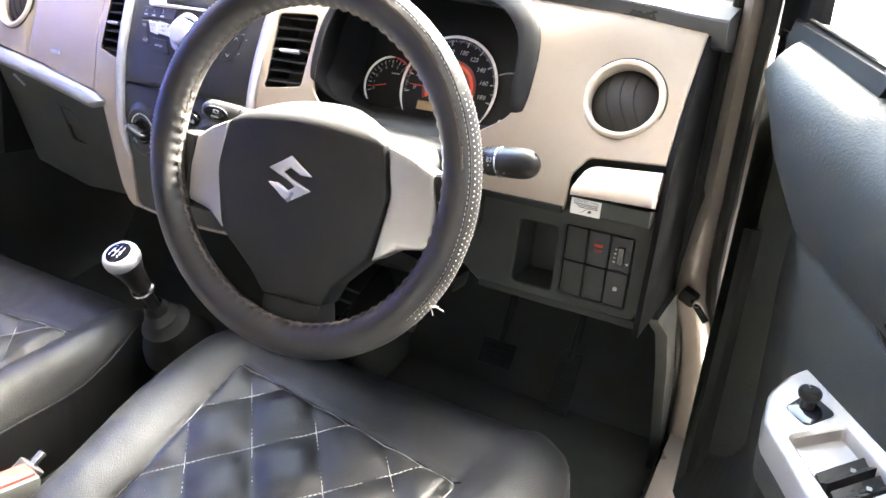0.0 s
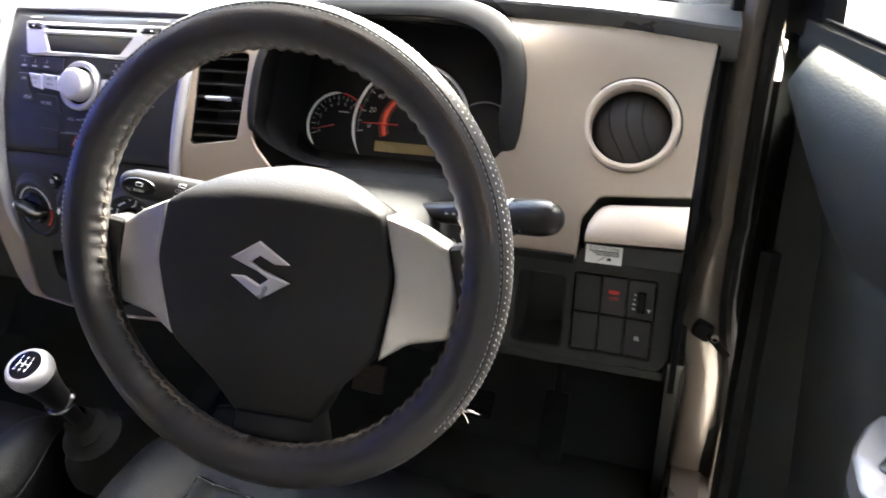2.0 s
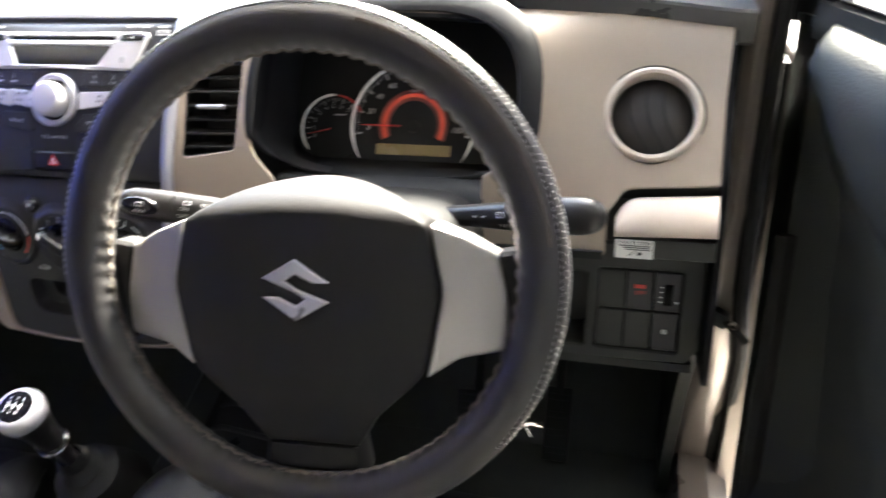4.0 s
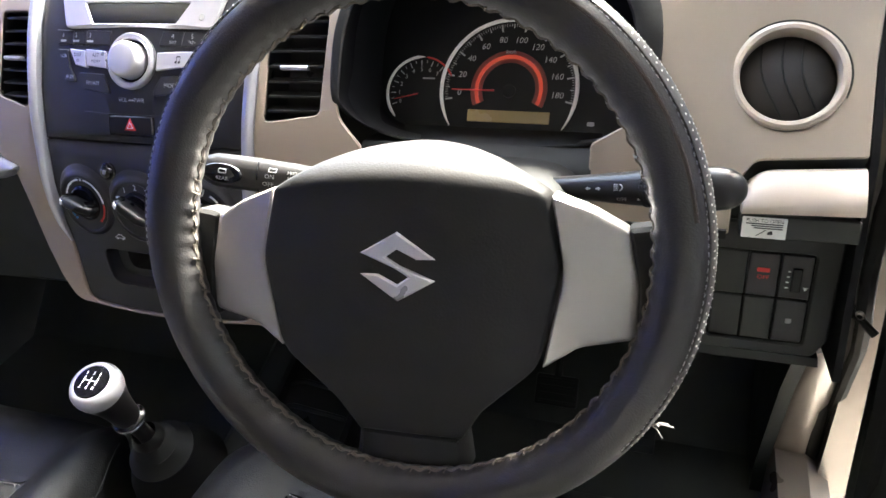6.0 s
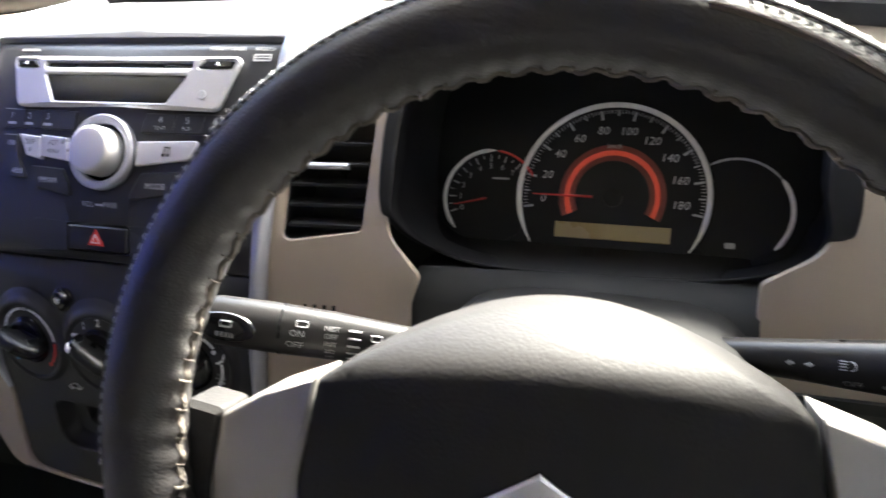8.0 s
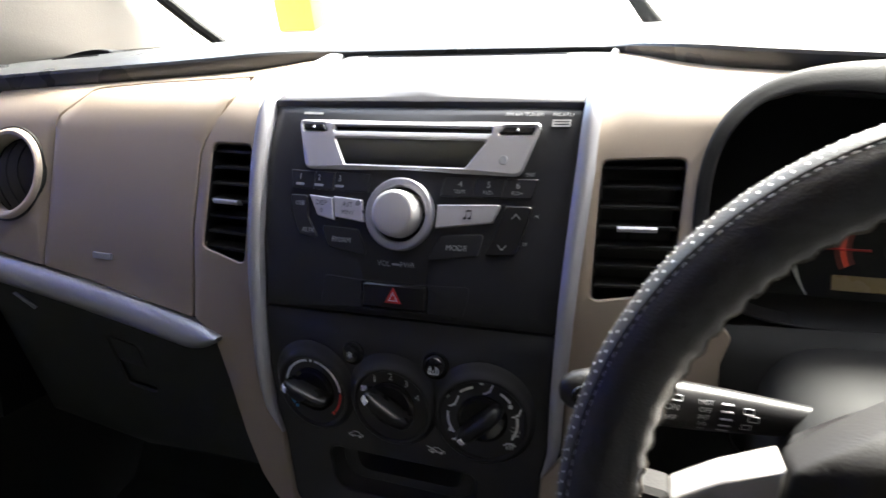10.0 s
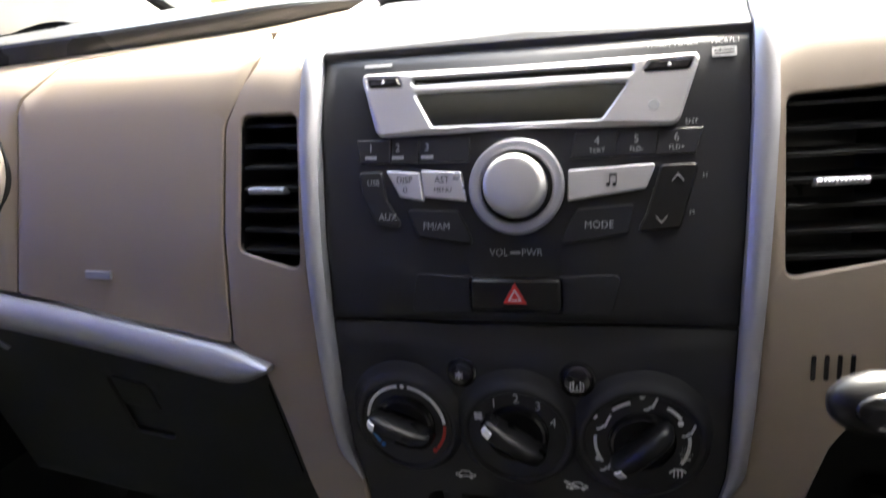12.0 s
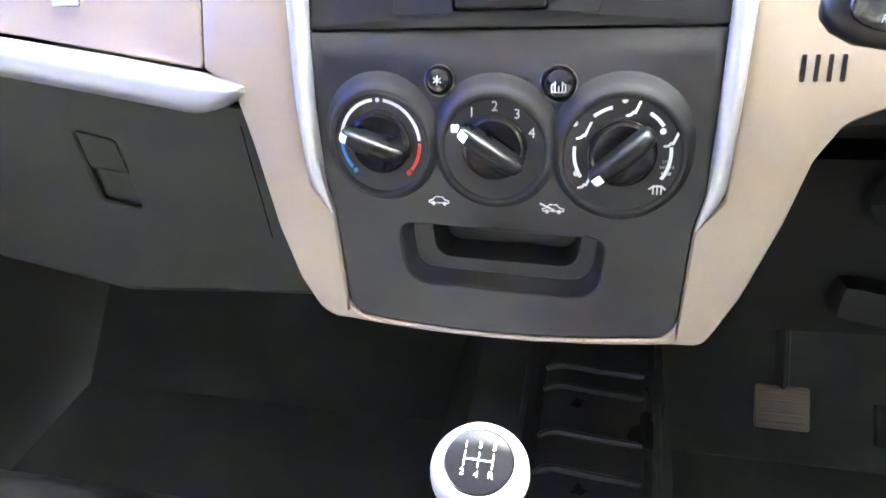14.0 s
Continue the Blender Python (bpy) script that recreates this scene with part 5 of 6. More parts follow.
fuel = part("side_gauge", plate(circle(0.0855, 0.0, 0.0360, 40), 0.0, 0.0006, cl, b=0.0002, grid=0), DIALFACE, cluster, "black blank side gauge")
ring_part(0.0855, 0.0, 0.0370, 122, 40, 0.0009, GREYPRINT, "grey ring")
ring_part(0.0855, 0.0, 0.0370, 40, -44, 0.0016, RINGGREY, "satin silver ring")
part("fuel_mark", plate(rect(0.080, -0.0265, 0.087, -0.0225, 0.001), 0.0006, 0.001, cl, b=0.0002, grid=0), GREYPRINT, fuel)

# ---- vents ----
def square_vent(outline, name_label):
    """A barrel of slats set back in its opening, with a grey thumb tab."""
    xs, ss = [p[0] for p in outline], [p[1] for p in outline]
    ob = thing("air_vent", dash_pose((min(xs) + max(xs)) / 2, (min(ss) + max(ss)) / 2), name_label, "air vent", "rectangular dashboard vents")
    ring = rounded(outline, 0.006)
    c = Vector((sum(xs) / 4, sum(ss) / 4))
    duct = loft([[dash(p.x, p.y, h) for p in ring] for h in (-0.001, -0.004)] + [[dash(c.x + (p.x - c.x) * 0.93, c.y + (p.y - c.y) * 0.95, -0.05) for p in ring]], True, False)
    bmesh.ops.contextual_create(duct, geom=[e for e in duct.edges if e.is_boundary and all((v.co - dash(c.x, c.y, -0.05)).length < 0.08 and v.co.y > dash(v.co.x, c.y, -0.03).y for v in e.verts)])
    part("duct", duct, SATIN_BLACK, ob)

    def edge_x(s, low):
        lo, hi = sorted((outline[0], outline[3]), key=lambda p: p[1])
        l2, h2 = sorted((outline[1], outline[2]), key=lambda p: p[1])
        a = np.interp(s, [lo[1], hi[1]], [lo[0], hi[0]])
        b = np.interp(s, [l2[1], h2[1]], [l2[0], h2[0]])
        return float(min(a, b) if low else max(a, b))
    n = 7
    for i in range(n):
        s = min(ss) + 0.010 + (max(ss) - min(ss) - 0.016) * i / (n - 1)
        a, b = edge_x(s, True) + 0.0015, edge_x(s, False) - 0.0015
        bm = loft([[dash(x, s + v, h) for v, h in ((-0.0008, -0.004), (0.0010, -0.0035), (0.0062, -0.016), (0.0046, -0.0165))] for x in (a, (a + b) / 2, b)])
        part("slat", bm, RUBBER, ob)
    mid = (min(ss) + max(ss)) / 2 + 0.001
    a, b = edge_x(mid, True), edge_x(mid, False)
    x0 = (a + b) / 2
    part("tab", loft([[dash(x, mid + v, h) for v, h in ((-0.0016, -0.006), (-0.0020, 0.0005), (0.0, 0.0022), (0.0018, 0.0010), (0.0020, -0.006))] for x in (x0 - 0.013, x0 - 0.012, x0 + 0.012, x0 + 0.013)]), SATIN, ob, "satin silver thumb tab")
    rib = bmesh.new()
    for i in range(11):
        box(dash_pose(x0 - 0.010 + i * 0.002, mid, 0.0022), 0.0008, 0.0028, 0.0008, 0.0002, rib)
    part("tab_ribs", rib, SATIN, ob)
    return ob


square_vent(VENT_R, "black louvred vent in the beige fascia beside the hood")
square_vent(VENT_L, "black louvred vent beside the glovebox lid")


def round_vent(cx, cs, label):
    m = dash_pose(cx, cs) @ pose(0, 0, 0, 4 if cx > 0 else 0) @ Matrix.Scale(1.06, 4)
    ob = thing("round_vent", m, label, "air vent", "round dashboard vents")
    part("bezel", turned([(0.0352, -0.012), (0.0352, 0.002), (0.0362, 0.0045), (0.0390, 0.0052), (0.0412, 0.0040), (0.0424, 0.001), (0.0424, -0.006)], m, 56), BEIGE_SMOOTH, ob, "pale beige ring")
    part("groove", turned([(0.0424, 0.0008), (0.0440, 0.0009), (0.0442, -0.003)], m, 56), LOWER, ob)
    dome = [(0.0352 * math.sin(radians(a)), -0.012 + 0.016 * math.cos(radians(a)) - 0.004) for a in range(90, -1, -9)]
    part("barrel", turned([(0.0352, -0.016)] + dome, m, 48), VENTGREY, ob, "dark rotating barrel")
    for k, off in enumerate((-0.011, 0.004, 0.018)):
        pts = []
        for i in range(17):
            f = i / 16
            s = -0.030 + 0.060 * f
            x = off + 0.012 * (f - 0.5) * (-1.4) + 0.008 * math.cos(math.pi * (f - 0.5)) * (-1)
            r = min(0.999, math.hypot(x, s) / 0.0352)
            if r < 0.97:
                pts.append(m @ Vector((x, s, -0.016 + 0.016 * math.sqrt(1 - r * r) + 0.0006)))
        part("slat", tube(pts, 0.0009, 6), RUBBER, ob)
    return ob


round_vent(*RV, "round dark vent with pale beige ring in the driver's fascia")
round_vent(*VENT_END, "round dark vent with pale beige ring at the passenger's end")

# Vent slots of the cabin sensor.
for i in range(4):
    x = -0.1905 + 0.0066 * i
    part("sensor_slot", plate(rounded([(x - 0.0014, 0.9675), (x + 0.0010, 0.9675), (x + 0.0013, 0.9815), (x - 0.0011, 0.9815)], 0.001), 0.0, 0.0008, dash, b=0.0002, grid=0), GLOSS, dashboard)

def con(x, s, h):
    """The centre console's surface, a little behind the fascia."""
    return dash(x, s, h - 0.0035)


def con_pose(x, s):
    return dash_pose(x, s, -0.0035)


# ---- radio ----
radio = thing("car_radio", con_pose(XC, 1.077), "black and silver car stereo with round volume knob", "car radio")
UP = [(XC - half_in(0.9975), 0.9975)] + [(XC - half_in(s), s) for s in (1.05, 1.11)] + [(XC - half_in(1.157), 1.157), (XC + half_in(1.157), 1.157)] + [(XC + half_in(s), s) for s in (1.11, 1.05)] + [(XC + half_in(0.9975), 0.9975)]
HAZ = rect(-0.376, 1.0065, -0.322, 1.0265, 0.0025)
part("panel", plate(UP, -0.006, 0.0012, con, [HAZ], b=0.0010), DARK, radio, "black satin centre panel")


face = rounded([(-0.4445, 1.1417), (-0.2475, 1.1417), (-0.2600, 1.1057), (-0.4320, 1.1057)], [0.004, 0.004, 0.007, 0.007])
DISP = rounded([(-0.4085, 1.1287), (-0.2865, 1.1287), (-0.3005, 1.1102), (-0.3970, 1.1102)], [0.001, 0.001, 0.003, 0.003])
DISC = rect(-0.410, 1.1337, -0.284, 1.1374, 0.0008)
EJ = [rounded([(-0.4400, 1.1387), (-0.4200, 1.1387), (-0.4165, 1.1332), (-0.4380, 1.1332)], 0.001), rounded([(-0.2745, 1.1387), (-0.2520, 1.1387), (-0.2545, 1.1332), (-0.2790, 1.1332)], 0.001)]
part("faceplate", plate(face, 0.0, 0.0052, con, [DISP, DISC] + EJ, b=0.0012), FACE, radio, "silver faceplate")
part("display", plate(rounded([(-0.410, 1.1300), (-0.285, 1.1300), (-0.299, 1.1090), (-0.3985, 1.1090)], 0.002), 0.0, 0.0034, con, b=0.0003), SCREEN, radio, "dark glossy display")
part("disc_slot", plate(rect(-0.411, 1.1327, -0.283, 1.1384), 0.0, 0.002, con, b=0.0002), GLOSS, radio, "black disc slot")
for e in EJ:
    b = part("button", plate(offset(ccw([Vector(p) for p in e]), 0.0005), 0.0, 0.0056, con, b=0.0006), GLOSS, radio, "glossy black button")
    c = sum((Vector(p) for p in e), Vector((0, 0))) / len(e)
    part("mark", plate([(c.x - 0.0014, c.y - 0.0008), (c.x + 0.0014, c.y - 0.0008), (c.x, c.y + 0.0012)], 0.0056, 0.0060, con, b=0.0001, grid=0), WHITE, b)
part("sensor", plate(circle(-0.2730, 1.1157, 0.0031, 20), 0.005, 0.0056, con, b=0.0003, grid=0), GREYPRINT, radio, "grey remote sensor")

rowk = dict(b=0.0007)
# Station keys: a dark row on each side of the knob.
for i, (x0, x1) in enumerate(((-0.4465, -0.4235), (-0.4230, -0.4060), (-0.4055, -0.3750))):
    b = part("key", plate(rounded([(x0, 1.1045), (x1, 1.1040), (x1, 1.0905), (x0 + 0.003 * (i == 0), 1.0905)], 0.0008), 0.0, 0.0026, con, **rowk), DARK, radio)
    c = (-0.4365, -0.4190, -0.4005)[i]
    part("figure", lettering(str(i + 1), con, c, 1.0992, 0.0062, 0.0030), GREYPRINT, b)
    part("small_print", plate(rect(c - 0.0038, 1.0930, c + 0.0038, 1.0948), 0.0026, 0.0029, con, b=0.0001, grid=0), GREYPRINT, b)
for i, (x0, x1) in enumerate(((-0.3165, -0.2930), (-0.2925, -0.2715), (-0.2710, -0.2480))):
    b = part("key", plate(rounded([(x0 + 0.0015, 1.1040), (x1 + 0.0015, 1.1040), (x1 - 0.003 * (i == 2), 1.0905), (x0 - 0.0015, 1.0905)], 0.0008), 0.0, 0.0026, con, **rowk), DARK, radio)
    c = (-0.3030, -0.2820, -0.2610)[i]
    part("figure", lettering(str(i + 4), con, c, 1.0992, 0.0062, 0.0030), GREYPRINT, b)
    part("lettering", lettering(("TEXT", "FLD-", "FLD+")[i], con, c, 1.0940, 0.0036, 0.0030), GREYPRINT, b)
for i, (x0, x1, w) in enumerate(((-0.4250, -0.4050, "DISP"), (-0.4040, -0.3795, "AST"))):
    b = part("key", plate(rounded([(x0 - 0.001 * (i == 0), 1.0865), (x1, 1.0850), (x1 + 0.003, 1.0690), (x0 + 0.006 * (i == 0) + 0.002, 1.0715)], 0.0008), 0.0, 0.0042, con, **rowk), FACE, radio, "silver key")
    part("lettering", lettering(w, con, (x0 + x1) / 2 + 0.001, 1.0808, 0.0052, 0.0045), DARK, b)
    if i:
        part("lettering", lettering("MENU", con, (x0 + x1) / 2 + 0.0015, 1.0752, 0.0040, 0.0045), DARK, b)
    else:
        part("mark", plate(circle(-0.4135, 1.0755, 0.0014, 14), 0.0042, 0.0045, con, holes=[circle(-0.4135, 1.0755, 0.0010, 14)], b=0.0001, grid=0), DARK, b)
b = part("key", plate(rounded([(-0.3185, 1.0845), (-0.2715, 1.0862), (-0.2770, 1.0735), (-0.3190, 1.0680)], [0.001, 0.002, 0.003, 0.001]), 0.0, 0.0042, con, **rowk), FACE, radio, "silver key")
note = bmesh.new()
for x in (-0.2965, -0.2930):
    plate(circle(x - 0.0008, 1.0760, 0.0011, 10), 0.0042, 0.0045, con, b=0.0001, grid=0, bm=note)
    plate(rect(x, 1.0760, x + 0.0005, 1.0812), 0.0042, 0.0045, con, b=0.0001, grid=0, bm=note)
plate(rect(-0.2965, 1.0806, -0.2925, 1.0816), 0.0042, 0.0045, con, b=0.0001, grid=0, bm=note)
part("mark", note, DARK, b)
for lab, pts, c in (("MODE", [(-0.3140, 1.0640), (-0.2825, 1.0660), (-0.2860, 1.0500), (-0.3240, 1.0445), (-0.3200, 1.0545)], (-0.3020, 1.0550)), ("FM/AM", [(-0.4140, 1.0650), (-0.3815, 1.0640), (-0.3760, 1.0545), (-0.3720, 1.0445), (-0.4060, 1.0490)], (-0.3945, 1.0550)), ("AUX", [(-0.4450, 1.0860), (-0.4290, 1.0860), (-0.4260, 1.0700), (-0.4150, 1.0540), (-0.4330, 1.0560), (-0.4420, 1.0720)], (-0.4250, 1.0600))):
    b = part("key", plate(rounded(pts, 0.003), 0.0, 0.0028, con, b=0.0009), DARK, radio)
    part("lettering", lettering(lab, con, *c, 0.0056, 0.0032), GREYPRINT, b)
    if lab == "AUX":
        part("lettering", lettering("USB", con, -0.4345, 1.0795, 0.0048, 0.0032), GREYPRINT, b)
b = part("key", plate(rounded([(-0.2690, 1.0855), (-0.2490, 1.0858), (-0.2590, 1.0520), (-0.2825, 1.0505), (-0.2770, 1.0600)], 0.003), 0.0, 0.0032, con, b=0.001), SATIN_BLACK, radio, "black track rocker key")
arrows = bmesh.new()
for s0, k in ((1.0790, 1), (1.0565, -1)):
    for e in (-1, 1):
        cx = -0.2605 if k == 1 else -0.2690
        plate([Vector((cx, s0 + k * 0.0016)), Vector((cx + e * 0.0030, s0 - k * 0.0018)), Vector((cx + e * 0.0030, s0 - k * 0.0026)), Vector((cx, s0 + k * 0.0006))], 0.0032, 0.0036, con, b=0.0001, grid=0, bm=arrows)
part("mark", arrows, GREYPRINT, b)
for text, x, s, size in (("VOL", -0.3580, 1.0405, 0.0056), ("PWR", -0.3390, 1.0405, 0.0056), ("ENT", -0.2530, 1.1070, 0.0036), ("FM/AM TUNER", -0.2625, 1.1495, 0.0042), ("NC67L1", -0.2345, 1.1495, 0.0044), ("H", -0.2462, 1.0790, 0.0036), ("M", -0.2530, 1.0600, 0.0036)):
    part("lettering", lettering(text, con, x, s, size, 0.0016), GREYPRINT, radio)
part("small_print", plate(rect(-0.3515, 1.0398, -0.3455, 1.0412), 0.0012, 0.0015, con, b=0.0001, grid=0), GREYPRINT, radio)
part("small_print", plate(rect(-0.4440, 1.1478, -0.4260, 1.1498), 0.0012, 0.0015, con, b=0.0001, grid=0), GREYPRINT, radio)
part("disc_mark", plate(rect(-0.2420, 1.1400, -0.2290, 1.1455, 0.0008), 0.0012, 0.0015, con, [rect(-0.2408, 1.1412, -0.2302, 1.1424), rect(-0.2408, 1.1432, -0.2302, 1.1444)], b=0.0001, grid=0), GREYPRINT, radio)
KM = con_pose(XC - 0.0005, 1.0765)
part("knob_ring", turned([(0.0270, 0.0), (0.0270, 0.005), (0.0260, 0.0062), (0.0238, 0.0066), (0.0216, 0.0058), (0.0206, 0.0042), (0.0204, 0.0012), (0.0, 0.0012)], KM, 64), SATIN, radio, "broad silver ring")
part("groove", turned([(0.0203, 0.0022), (0.0, 0.0022)], KM, 48), GLOSS, radio, "dark groove")
knob = part("volume_knob", turned([(0.0176, 0.002), (0.0173, 0.0125), (0.0166, 0.0160), (0.0150, 0.0176), (0.0134, 0.0179), (0.0, 0.0183)], KM, 64), FACE, radio, "silver volume knob")

# ---- hazard switch ----
hazard = thing("hazard_switch", con_pose(-0.349, 1.0165), "black hazard warning switch with red triangle", "switch")
part("surround", plate(rounded([(-0.412, 1.0045), (-0.295, 1.0045), (-0.290, 1.0280), (-0.408, 1.0280)], 0.004), 0.0010, 0.0016, con, [HAZ], b=0.0003), DARK, hazard)
part("button", plate(rect(-0.3745, 1.0075, -0.3235, 1.0255, 0.002), -0.006, 0.0028, con, b=0.0012), SATIN_BLACK, hazard, "black button")
T = [Vector((-0.3490 + 0.0064 * math.cos(radians(a)), 1.0158 + 0.0064 * math.sin(radians(a)))) for a in (90, 210, 330)]


def shrunk(k):
    return [Vector((-0.3490, 1.0158)) + (p - Vector((-0.3490, 1.0158))) * k for p in T]


part("triangle", plate(shrunk(1.25), 0.0028, 0.0032, con, b=0.0001, grid=0), RED, hazard, "red triangle")
part("triangle_line", plate(shrunk(0.72), 0.0032, 0.0035, con, [shrunk(0.5)], b=0.0001, grid=0), WHITE, hazard)

# ---- heater controls ----
heater = thing("heater_panel", con_pose(XC, 0.93), "black heater control panel with three rotary dials", "heater controls")
LOWP = [(XC + half_in(0.996), 0.9962)] + [(XC + half_in(s), s) for s in (0.95, 0.905)] + [(XC + 0.1095, 0.882)] + [(x, console_foot(x)) for x in reversed(FOOT_X)] + [(XC - 0.1095, 0.882)] + [(XC - half_in(s), s) for s in (0.905, 0.95)] + [(XC - half_in(0.996), 0.9962)]
TRAY = rounded([(-0.4100, 0.8420), (-0.2895, 0.8375), (-0.2850, 0.8770), (-0.4140, 0.8815)], [0.018, 0.018, 0.011, 0.011], 8)
part("panel", plate(LOWP, -0.006, 0.0012, con, [TRAY], b=0.0010), DARK, heater, "black satin lower panel")
DIALS = ((-0.4210, 0.9310, 0.0315), (-0.3512, 0.9300, 0.0318), (-0.2795, 0.9280, 0.0345))
for k, (cx, cs, r) in enumerate(DIALS):
    m = con_pose(cx, cs)
    # The ring stands out like a hood at the top and sinks into the panel at the foot.
    rings = []
    for dr, lift in ((0.0105, -0.001), (0.0082, 0.07), (0.0060, 0.24), (0.0040, 0.56), (0.0020, 0.90), (0.0006, 1.0), (-0.0010, 0.95), (-0.0022, 0.74), (-0.0030, 0.42), (-0.0034, 0.0)):
        ring = []
        for j in range(64):
            a = 2 * math.pi * j / 64
            high = 0.0034 + 0.0018 * max(0.0, math.sin(a)) ** 1.3
            rr = r + dr * (1.0 if dr < 0 else 0.45 + 0.65 * max(0.0, math.sin(a)))
            ring.append(m @ Vector((rr * math.cos(a), rr * math.sin(a), 0.0012 + high * lift if lift > 0.01 else (0.0030 if dr < 0 else 0.0))))
        rings.append(ring)
    d = part("dial_bezel", loft(rings, True, False), DARK, heater, "black raised dial ring", sharp=60)
    part("dial_face", turned([(r - 0.0026, 0.0034), (0.0, 0.0034)], m, 48), DIALGREY, d, "matt dark grey dial face")
    m = con_pose(cx, cs + 0.0014)
    part("dial_seat", turned([(0.0192, 0.0034), (0.0190, 0.0046), (0.0184, 0.0050), (0.0178, 0.0046)], m, 40), GLOSS, d)
    ang = radians((-18, -33, 42)[k])
    grip = m @ pose(0, 0, 0.006, 0, 0, math.degrees(ang))
    wing = loft([[grip @ Vector((x * 0.92, 0.0055 * w * math.copysign(abs(math.cos(math.pi * q / 10)) ** 0.6, math.cos(math.pi * q / 10)), t * math.sin(math.pi * q / 10) ** 0.5)) for q in range(11)] for x, w, t in ((-0.0242, 0.25, 0.004), (-0.0236, 0.55, 0.0075), (-0.0222, 0.80, 0.0105), (-0.0195, 0.95, 0.0130), (-0.010, 1.0, 0.0160), (0.010, 1.0, 0.0160), (0.0180, 0.92, 0.0130), (0.0205, 0.78, 0.0105), (0.0220, 0.5, 0.0075), (0.0226, 0.25, 0.004))])
    part("rotary_knob", wing, KNOBBLACK, d, "glossy black knob", sharp=60)
    part("knob_base", turned([(0.0180, 0.0036), (0.0176, 0.0058), (0.0160, 0.0066), (0.0120, 0.0056), (0.0060, 0.0050), (0.0, 0.0048)], m, 36), GLOSS, d, "dished glossy black knob base")
    part("pointer", loft([[grip @ Vector((x, y, z + 0.0007)) for y in (-w, w)] + [grip @ Vector((x, y, z - 0.002)) for y in (w * 1.1, -w * 1.1)] for x, z, w in ((-0.0206, 0.0108, 0.0017), (-0.0190, 0.0126, 0.0022), (-0.0150, 0.0146, 0.0022))]), RINGGREY, d, "pale pointer mark")
c1, c2, c3 = [(cx, cs + 0.0014, r) for cx, cs, r in DIALS]


def dial_arc(c, r, a0, a1, mat, w=0.0019):
    part("scale_arc", plate(arc_band(c[0], c[1], r - w / 2, r + w / 2, a0, a1, 20), 0.0034, 0.0042, con, b=0.0001, grid=0), mat, heater)


dial_arc(c1, 0.0252, 176, 98, WHITE), dial_arc(c1, 0.0252, 82, 4, WHITE), dial_arc(c1, 0.0252, 220, 180, BLUE), dial_arc(c1, 0.0252, 0, -40, RED)
for a, mat, r in ((90, WHITE, 0.0014), (226, BLUE, 0.0015), (-46, RED, 0.0016)):
    part("scale_dot", plate(circle(c1[0] + 0.0252 * math.cos(radians(a)), c1[1] + 0.0252 * math.sin(radians(a)), r, 12), 0.0034, 0.0042, con, b=0.0001, grid=0), mat, heater)
for i, a in enumerate((122, 88, 55, 22)):
    part("figure", lettering(str(i + 1), con, c2[0] + 0.0236 * math.cos(radians(a)), c2[1] + 0.0236 * math.sin(radians(a)), 0.0080, 0.0042), WHITE, heater)
fan = bmesh.new()
for i in range(4):
    a = radians(155)
    cc = Vector((c2[0] + 0.0250 * math.cos(a), c2[1] + 0.0250 * math.sin(a)))
    plate(circle(cc.x + 0.0017 * math.cos(radians(45 + 90 * i)), cc.y + 0.0017 * math.sin(radians(45 + 90 * i)), 0.0014, 10), 0.0036, 0.0042, con, b=0.0001, grid=0, bm=fan)
part("fan_mark", fan, WHITE, heater)
for a0, a1 in ((212, 172), (128, 104), (58, 36), (8, -34)):
    dial_arc(c3, 0.0262, a0, a1, WHITE)


def seated(cx, cs, k=1.6):
    """A seat pictogram: an angled cushion and a dot for the air."""
    pict = plate(arc_band(cx - 0.001 * k, cs - 0.0012 * k, 0.0014 * k, 0.0022 * k, 250, 350, 8), 0.0036, 0.0042, con, b=0.0001, grid=0)
    plate([Vector((cx + 0.0008 * k, cs - 0.0022 * k)), Vector((cx + 0.0030 * k, cs + 0.0028 * k)), Vector((cx + 0.0038 * k, cs + 0.0026 * k)), Vector((cx + 0.0016 * k, cs - 0.0026 * k))], 0.0036, 0.0042, con, b=0.0001, grid=0, bm=pict)
    plate(circle(cx - 0.0022 * k, cs + 0.0022 * k, 0.0011 * k, 8), 0.0036, 0.0042, con, b=0.0001, grid=0, bm=pict)
    part("air_mark", pict, WHITE, heater)


for a in (82, 150, 216, 20):
    seated(c3[0] + 0.0262 * math.cos(radians(a)), c3[1] + 0.0262 * math.sin(radians(a)))
pict = plate(arc_band(c3[0] + 0.0200, c3[1] - 0.0245, 0.0055, 0.0064, 40, 140, 10), 0.0036, 0.0042, con, b=0.0001, grid=0)
for k in range(3):
    x = c3[0] + 0.0175 + k * 0.0022
    plate(rect(x, c3[1] - 0.0235, x + 0.0008, c3[1] - 0.0180), 0.0036, 0.0042, con, b=0.0001, grid=0, bm=pict)
part("air_mark", pict, WHITE, heater)
for text, ds in (("USE", -0.0045), ("WITH", -0.0078)):
    part("lettering", lettering(text, con, c3[0] + 0.0243, c3[1] + ds, 0.0030, 0.0042), GREYPRINT, heater)
part("small_print", plate(rect(c3[0] + 0.0215, c3[1] - 0.0122, c3[0] + 0.0270, c3[1] - 0.0105, 0.0006), 0.0036, 0.0042, con, b=0.0001, grid=0), GREYPRINT, heater)
